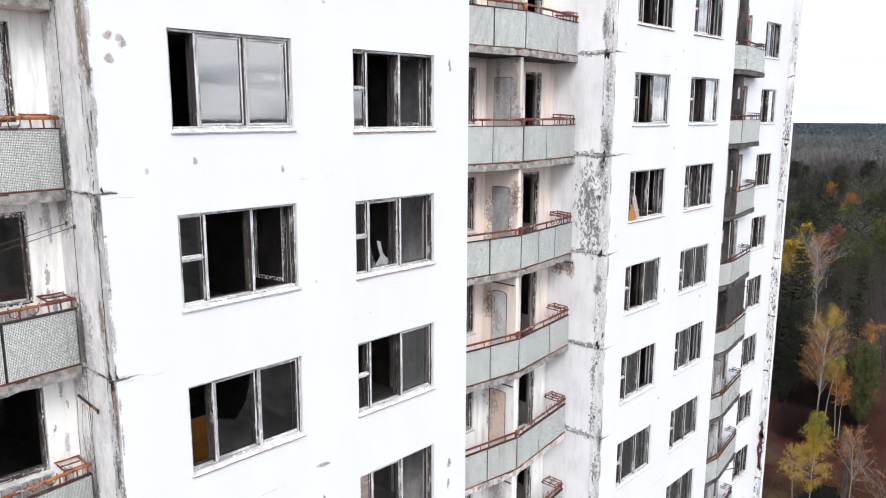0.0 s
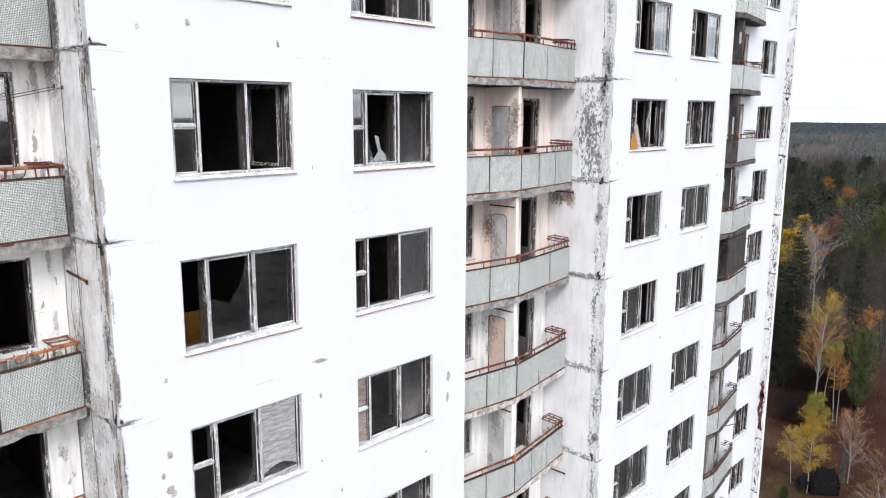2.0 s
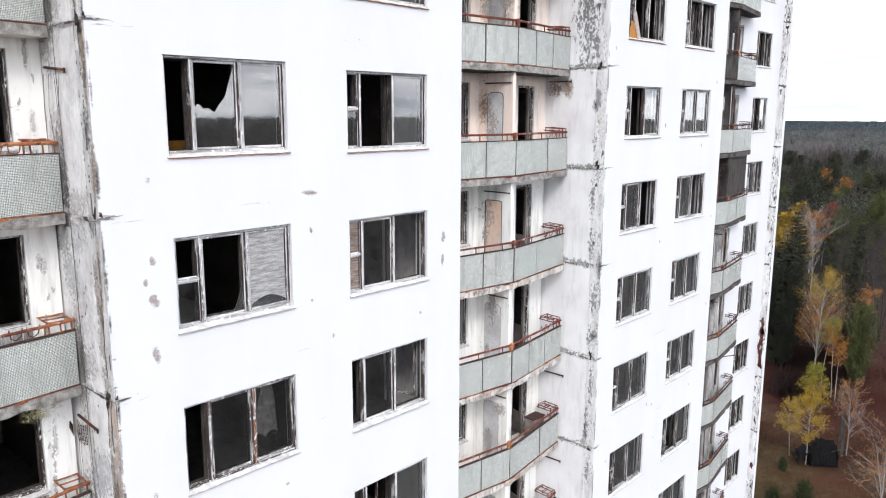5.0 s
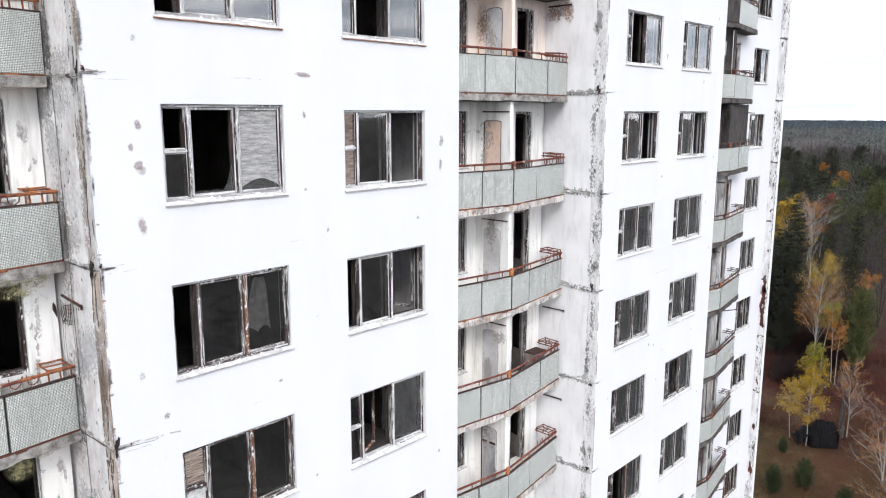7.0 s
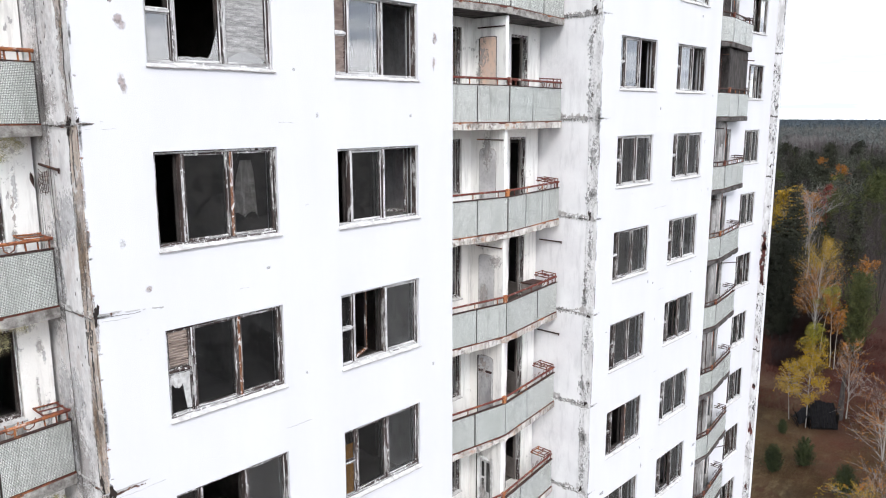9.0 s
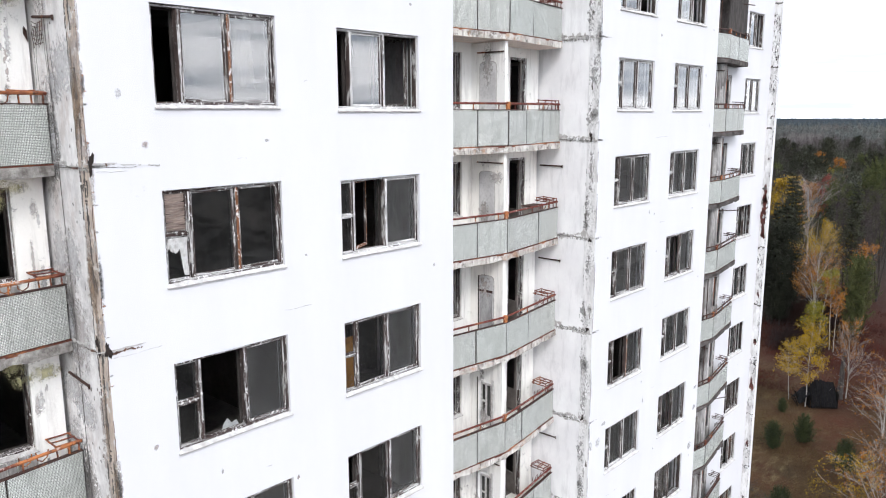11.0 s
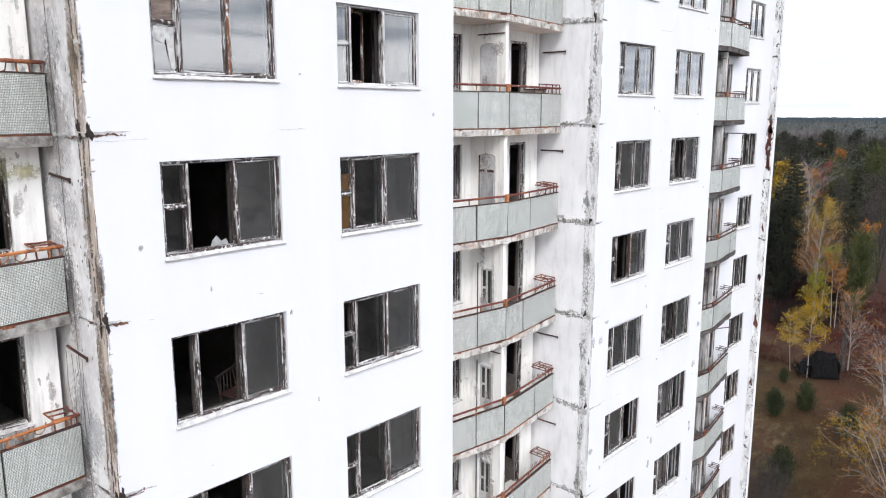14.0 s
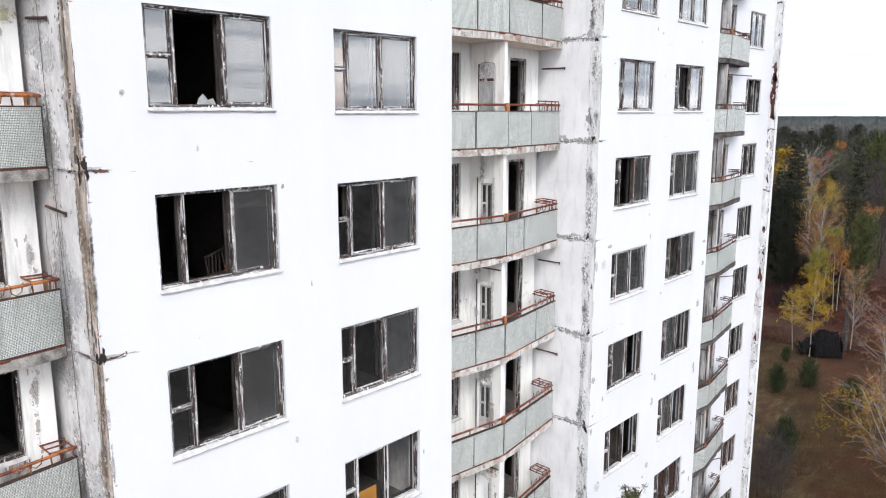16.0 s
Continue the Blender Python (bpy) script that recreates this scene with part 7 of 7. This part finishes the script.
def build_forest():
    rnd = random.Random(77)
    con = [conifer_meshes(("far", i), 17 + 2 * i, "needle_far", 100 + i, 0.2, 0.2, 24, 8, 24, 0.15) for i in range(3)]
    bar = [tree_meshes(("bare", i), 15 + 2 * i, "twig_dark" if i == 1 else "bark", "brush", 200 + i, (0.35, 1.0), 0.24, 26, 700, 0.11, 0.02, 1.8, i == 2, None, 6) for i in range(3)]
    col = [tree_meshes(("col", i), 14.0, "bark_birch", lf, 300 + i, (0.3, 1.0), 0.27, 30, 3600, 0.15, 0.02, 1.5) for i, lf in enumerate(("leaf_yellow", "leaf_gold", "leaf_red", "leaf_lime"))]
    grey = tree_meshes("greybare", 17.0, "twig", "brush", 400, (0.26, 1.0), 0.44, 60, 0, 0.2, 0.0, 1.5, False, 0.2, 12)
    con_round = conifer_meshes("far_round", 14.0, "needle_far", 140, 0.3, 0.24, 18, 8, 64, 0.13, (0.3, 1.0), 0.45, True, 0.6, True)
    e = Vector((-3.3, -10.9))
    # named trees at the wood's edge
    plant("bare_tree", grey, 158.0, 34.9, "bare grey tree with upswept branches", scale=0.98)
    edge_spruce = conifer_meshes("edge", 14.0, "needle_far", 55, 0.06, 0.2, 34, 10, 34, 0.11)
    plant("spruce", edge_spruce, 110.0, 25.4, "dark spruce at the clearing's edge", scale=0.95)
    plant("autumn_tree", col[0], 150.0, 37.5, "bright yellow birch among dark trees", scale=1.25)
    plant("autumn_tree", col[0], 160.0, 40.6, "bright yellow birch among dark trees", scale=1.05, turn=90)
    plant("autumn_tree", col[2], 195.4, 43.6, "russet-red tree among dark conifers", scale=1.05)
    plant("autumn_tree", col[1], 182.0, 42.6, "brown-orange tree fading among dark conifers", scale=1.0, turn=120)
    dense = SHARED[("conifer", "pine")]
    for x, y, sc, t in ((181.0, 34.7, 1.25, 20), (184.0, 37.0, 1.3, 110), (178.0, 31.3, 1.15, 200), (182.5, 28.0, 1.7, 300), (190.0, 31.0, 1.5, 60), ):
        plant("pine_tree", dense, x, y, "rounded dark green pine at the wood's edge", scale=sc, turn=t)
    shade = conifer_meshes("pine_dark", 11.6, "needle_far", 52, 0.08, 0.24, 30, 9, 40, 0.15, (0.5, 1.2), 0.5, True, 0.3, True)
    for x, y, sc, t in ((113.0, 25.6, 1.2, 150), (109.0, 24.0, 0.85, 250)):
        plant("pine_tree", shade, x, y, "rounded dark green pine at the wood's edge", scale=sc, turn=t)
    rn = random.Random(8)
    for k in range(44):
        az, dist = radians(rn.uniform(70.5, 79.2)), rn.uniform(225, 460)
        if noise.noise(Vector((math.degrees(az) * 0.9, dist * 0.02, 2.0))) < -0.12:
            continue
        plant("pine_tree", dense if k % 5 == 0 else con_round, e.x + dist * math.sin(az), e.y + dist * math.cos(az), "rounded dark pine in the wood", "tree", rn.uniform(1.0, 1.35), rn.uniform(0, 360), "trees of the wood")
    for k, (az, dist) in enumerate(((73.2, 215), (77.9, 230), (75.6, 300), (78.4, 262), (74.4, 345))):
        plant("autumn_tree", col[(0, 1, 1, 3, 1)[k]], e.x + dist * math.sin(radians(az)), e.y + dist * math.cos(radians(az)), "tree in fading autumn colour in the wood", "tree", 1.0, 60 * k, "trees of the wood")
    for k in range(14):
        az, dist = radians(rn.uniform(75.1, 78.4)), rn.uniform(128, 175)
        plant("bare_tree", bar[1], e.x + dist * math.sin(az), e.y + dist * math.cos(az), "bare tree with a pale grey trunk", "tree", rn.uniform(0.7, 0.95), rn.uniform(0, 360), "trees of the wood")
    n = 0
    while n < 96:
        az = radians(rnd.uniform(68.3, 79.0))
        dist = 118 + 330 * rnd.random() ** 1.25
        x, y = e.x + dist * math.sin(az), e.y + dist * math.cos(az)
        if x < 126 and 12 < y < 24 or 73.8 < math.degrees(az) < 75.0 and dist < 240:
            continue
        n += 1
        p = noise.noise(Vector((x * 0.018, y * 0.03, 0.5))) + rnd.gauss(0, 0.22)
        s, t = rnd.uniform(0.75, 1.1), rnd.uniform(0, 360)
        if rnd.random() < 0.06 and dist < 330:
            k = rnd.choice((0, 1, 1, 3))
            plant("autumn_tree", col[k], x, y, "tree in fading autumn colour in the wood", "tree", s, t, "trees of the wood")
        elif p > (0.30 if dist < 175 else 0.05):
            plant("spruce", con[rnd.randrange(3)], x, y, "dark conifer in the wood", "tree", s * 0.95, t, "trees of the wood")
        else:
            plant("bare_tree", bar[rnd.randrange(3)], x, y, "bare grey-brown tree in the wood", "tree", s, t, "trees of the wood")
    # woods reaching to the horizon, paler the farther: haze put into leaf colours
    def wood(name, label, mat, count, az0, az1, near, reach, power, tall, q, per, stand=0):
        """stand: 1 keeps to the conifer stands, -1 to the bare ones, 0 grows anywhere."""
        g = Geo()
        for _ in range(count):
            az = radians(rnd.uniform(az0, az1))
            dist = near + reach * rnd.random() ** power
            x, y = e.x + dist * math.sin(az), e.y + dist * math.cos(az)
            if stand * (noise.noise(Vector((x * 0.007, y * 0.022, 5.0))) + 0.10 + rnd.gauss(0, 0.10)) < 0:
                continue
            h = rnd.uniform(*tall) * (0.8 + 0.45 * noise.noise(Vector((x * 0.02, y * 0.02, 1.0))))
            wd = h * rnd.uniform(0.13, 0.2)
            broad = rnd.random() < 0.65
            if stand < 0:
                # bare tree: a fan of thin upright twigs
                for _ in range(per):
                    a, s = rnd.uniform(0, 6.283), rnd.random() ** 0.7
                    z0, z1 = GZ + h * rnd.uniform(0.15, 0.6), GZ + h * (1.0 - 0.45 * s * s) * rnd.uniform(0.75, 1.0)
                    bx, by = x + 0.3 * wd * s * math.cos(a), y + 0.3 * wd * s * math.sin(a)
                    tx, ty = x + 2.0 * wd * s * math.cos(a), y + 2.0 * wd * s * math.sin(a)
                    k = len(g.v)
                    g.v += [(bx - 0.35 * q * math.sin(a), by + 0.35 * q * math.cos(a), z0), (bx + 0.35 * q * math.sin(a), by - 0.35 * q * math.cos(a), z0), (tx, ty, z1)]
                    g.f.append((k, k + 1, k + 2))
                    g.m.append(0)
                continue
            for _ in range(per):
                u = rnd.random()
                a = rnd.uniform(0, 6.283)
                if broad:
                    rr = 1.45 * wd * math.sin(math.pi * (0.12 + 0.85 * u)) ** 0.6 * rnd.uniform(0.45, 1.1)
                    zz = GZ + h * (0.38 + 0.62 * u)
                else:
                    rr = wd * (1.15 - u) ** 0.7 * rnd.uniform(0.2, 1.1)
                    zz = GZ + h * (0.15 + 0.85 * u)
                crossed_leaf(g, Vector((x + rr * math.cos(a), y + rr * math.sin(a), zz)), q, rnd, Vector((math.cos(a), math.sin(a), 0.3 + 1.6 * u)))
        thing(name, label, "forest", kind="stuff", data=g.mesh(name, M[mat]))
    wood("conifer_woods", "dark conifer forest beyond the clearing", "needle_wood", 1250, 67.5, 79.5, 200, 420, 1.2, (12, 20), 0.24, 200, 1)
    wood("bare_woods", "bare grey-brown deciduous forest", "brush_wood", 2300, 67.5, 79.5, 205, 420, 1.2, (12, 19), 0.30, 85, -1)
    wood("conifer_woods", "dull green conifer forest far beyond the clearing, paled for haze", "wood_conifer", 2000, 67.5, 79.5, 560, 960, 1.1, (11, 19), 0.55, 70, 1)
    wood("bare_woods", "grey deciduous forest far beyond the clearing, paled for haze", "wood_bare", 3000, 67.5, 79.5, 560, 850, 1.1, (11, 18), 0.55, 50, -1)
    wood("distant_woods", "distant forest along the horizon, tinted blue for haze", "far_leaf", 2400, 67.5, 79.5, 1500, 1700, 1.0, (10, 12), 1.5, 20)
    wood("west_woods", "dark mixed autumn forest round the clearing", "west_leaf", 4000, 97, 300, 60, 1200, 1.6, (12, 20), 1.9, 14)


def build_meadow():
    rnd = random.Random(19)
    # dark tangle of bare brushwood under the trees
    g = Geo()
    for _ in range(900):
        x = rnd.uniform(97, 140)
        y = rnd.uniform(12.0 + (x - 100) * 0.20, 21.0 + (x - 97) * 0.36)
        if noise.noise(Vector((x * 0.09, y * 0.12, 9.0))) < -0.25 or (x < 108 and y < 16.0 and rnd.random() < 0.7):
            continue
        h = rnd.uniform(1.2, 4.2)
        for _ in range(26):
            a, s = rnd.uniform(0, 6.283), rnd.uniform(0.1, 0.9)
            bx, by = x + rnd.gauss(0, 0.5), y + rnd.gauss(0, 0.5)
            k = len(g.v)
            w = 0.03
            g.v += [(bx - w, by, GZ), (bx + w, by + w, GZ), (bx + s * h * 0.5 * math.cos(a), by + s * h * 0.5 * math.sin(a), GZ + h * rnd.uniform(0.5, 1.0))]
            g.f.append((k, k + 1, k + 2))
            g.m.append(0)
    thing("thicket", "dark maroon tangle of bare brushwood", "brushwood", kind="stuff", data=g.mesh("thicket", M["thicket"]))
    M["grass"] = mat_leaf("dry_grass", (0.105, 0.070, 0.033), (0.045, 0.028, 0.014), 0.9, 0.3, 0.4)
    M["litter"] = mat_leaf("russet_undergrowth", (0.074, 0.020, 0.014), (0.034, 0.013, 0.010), 0.9, 0.25)
    def scatter(name, label, mat, count, x0, x1, tall):
        g = Geo()
        for _ in range(count):
            x = rnd.uniform(x0, x1)
            y = rnd.uniform(-3.0 + (x - 45) * 0.19, 6.5 + (x - 45) * 0.37)
            if noise.noise(Vector((x * 0.16, y * 0.16, 4.0))) + rnd.gauss(0, 0.2) < -0.05:
                continue
            h = rnd.uniform(*tall)
            a = rnd.uniform(0, 6.283)
            for k in range(3):
                b = a + 2.1 * k
                lean = rnd.uniform(0.6, 1.8)
                dx, dy = math.cos(b) * h * lean, math.sin(b) * h * lean
                n = len(g.v)
                g.v += [(x - 0.10 * h * math.sin(b), y + 0.10 * h * math.cos(b), GZ), (x + 0.10 * h * math.sin(b), y - 0.10 * h * math.cos(b), GZ), (x + dx, y + dy, GZ + h)]
                g.f.append((n, n + 1, n + 2))
                g.m.append(0)
        thing(name, label, "grass", kind="stuff", data=g.mesh(name, M[mat]))
    scatter("dry_grass", "tufts of dry straw-coloured grass", "grass", 80000, 42, 92, (0.06, 0.17))
    scatter("undergrowth", "low russet undergrowth at the wood's edge", "litter", 26000, 82, 128, (0.10, 0.34))


build_clearing()
build_forest()
build_meadow()
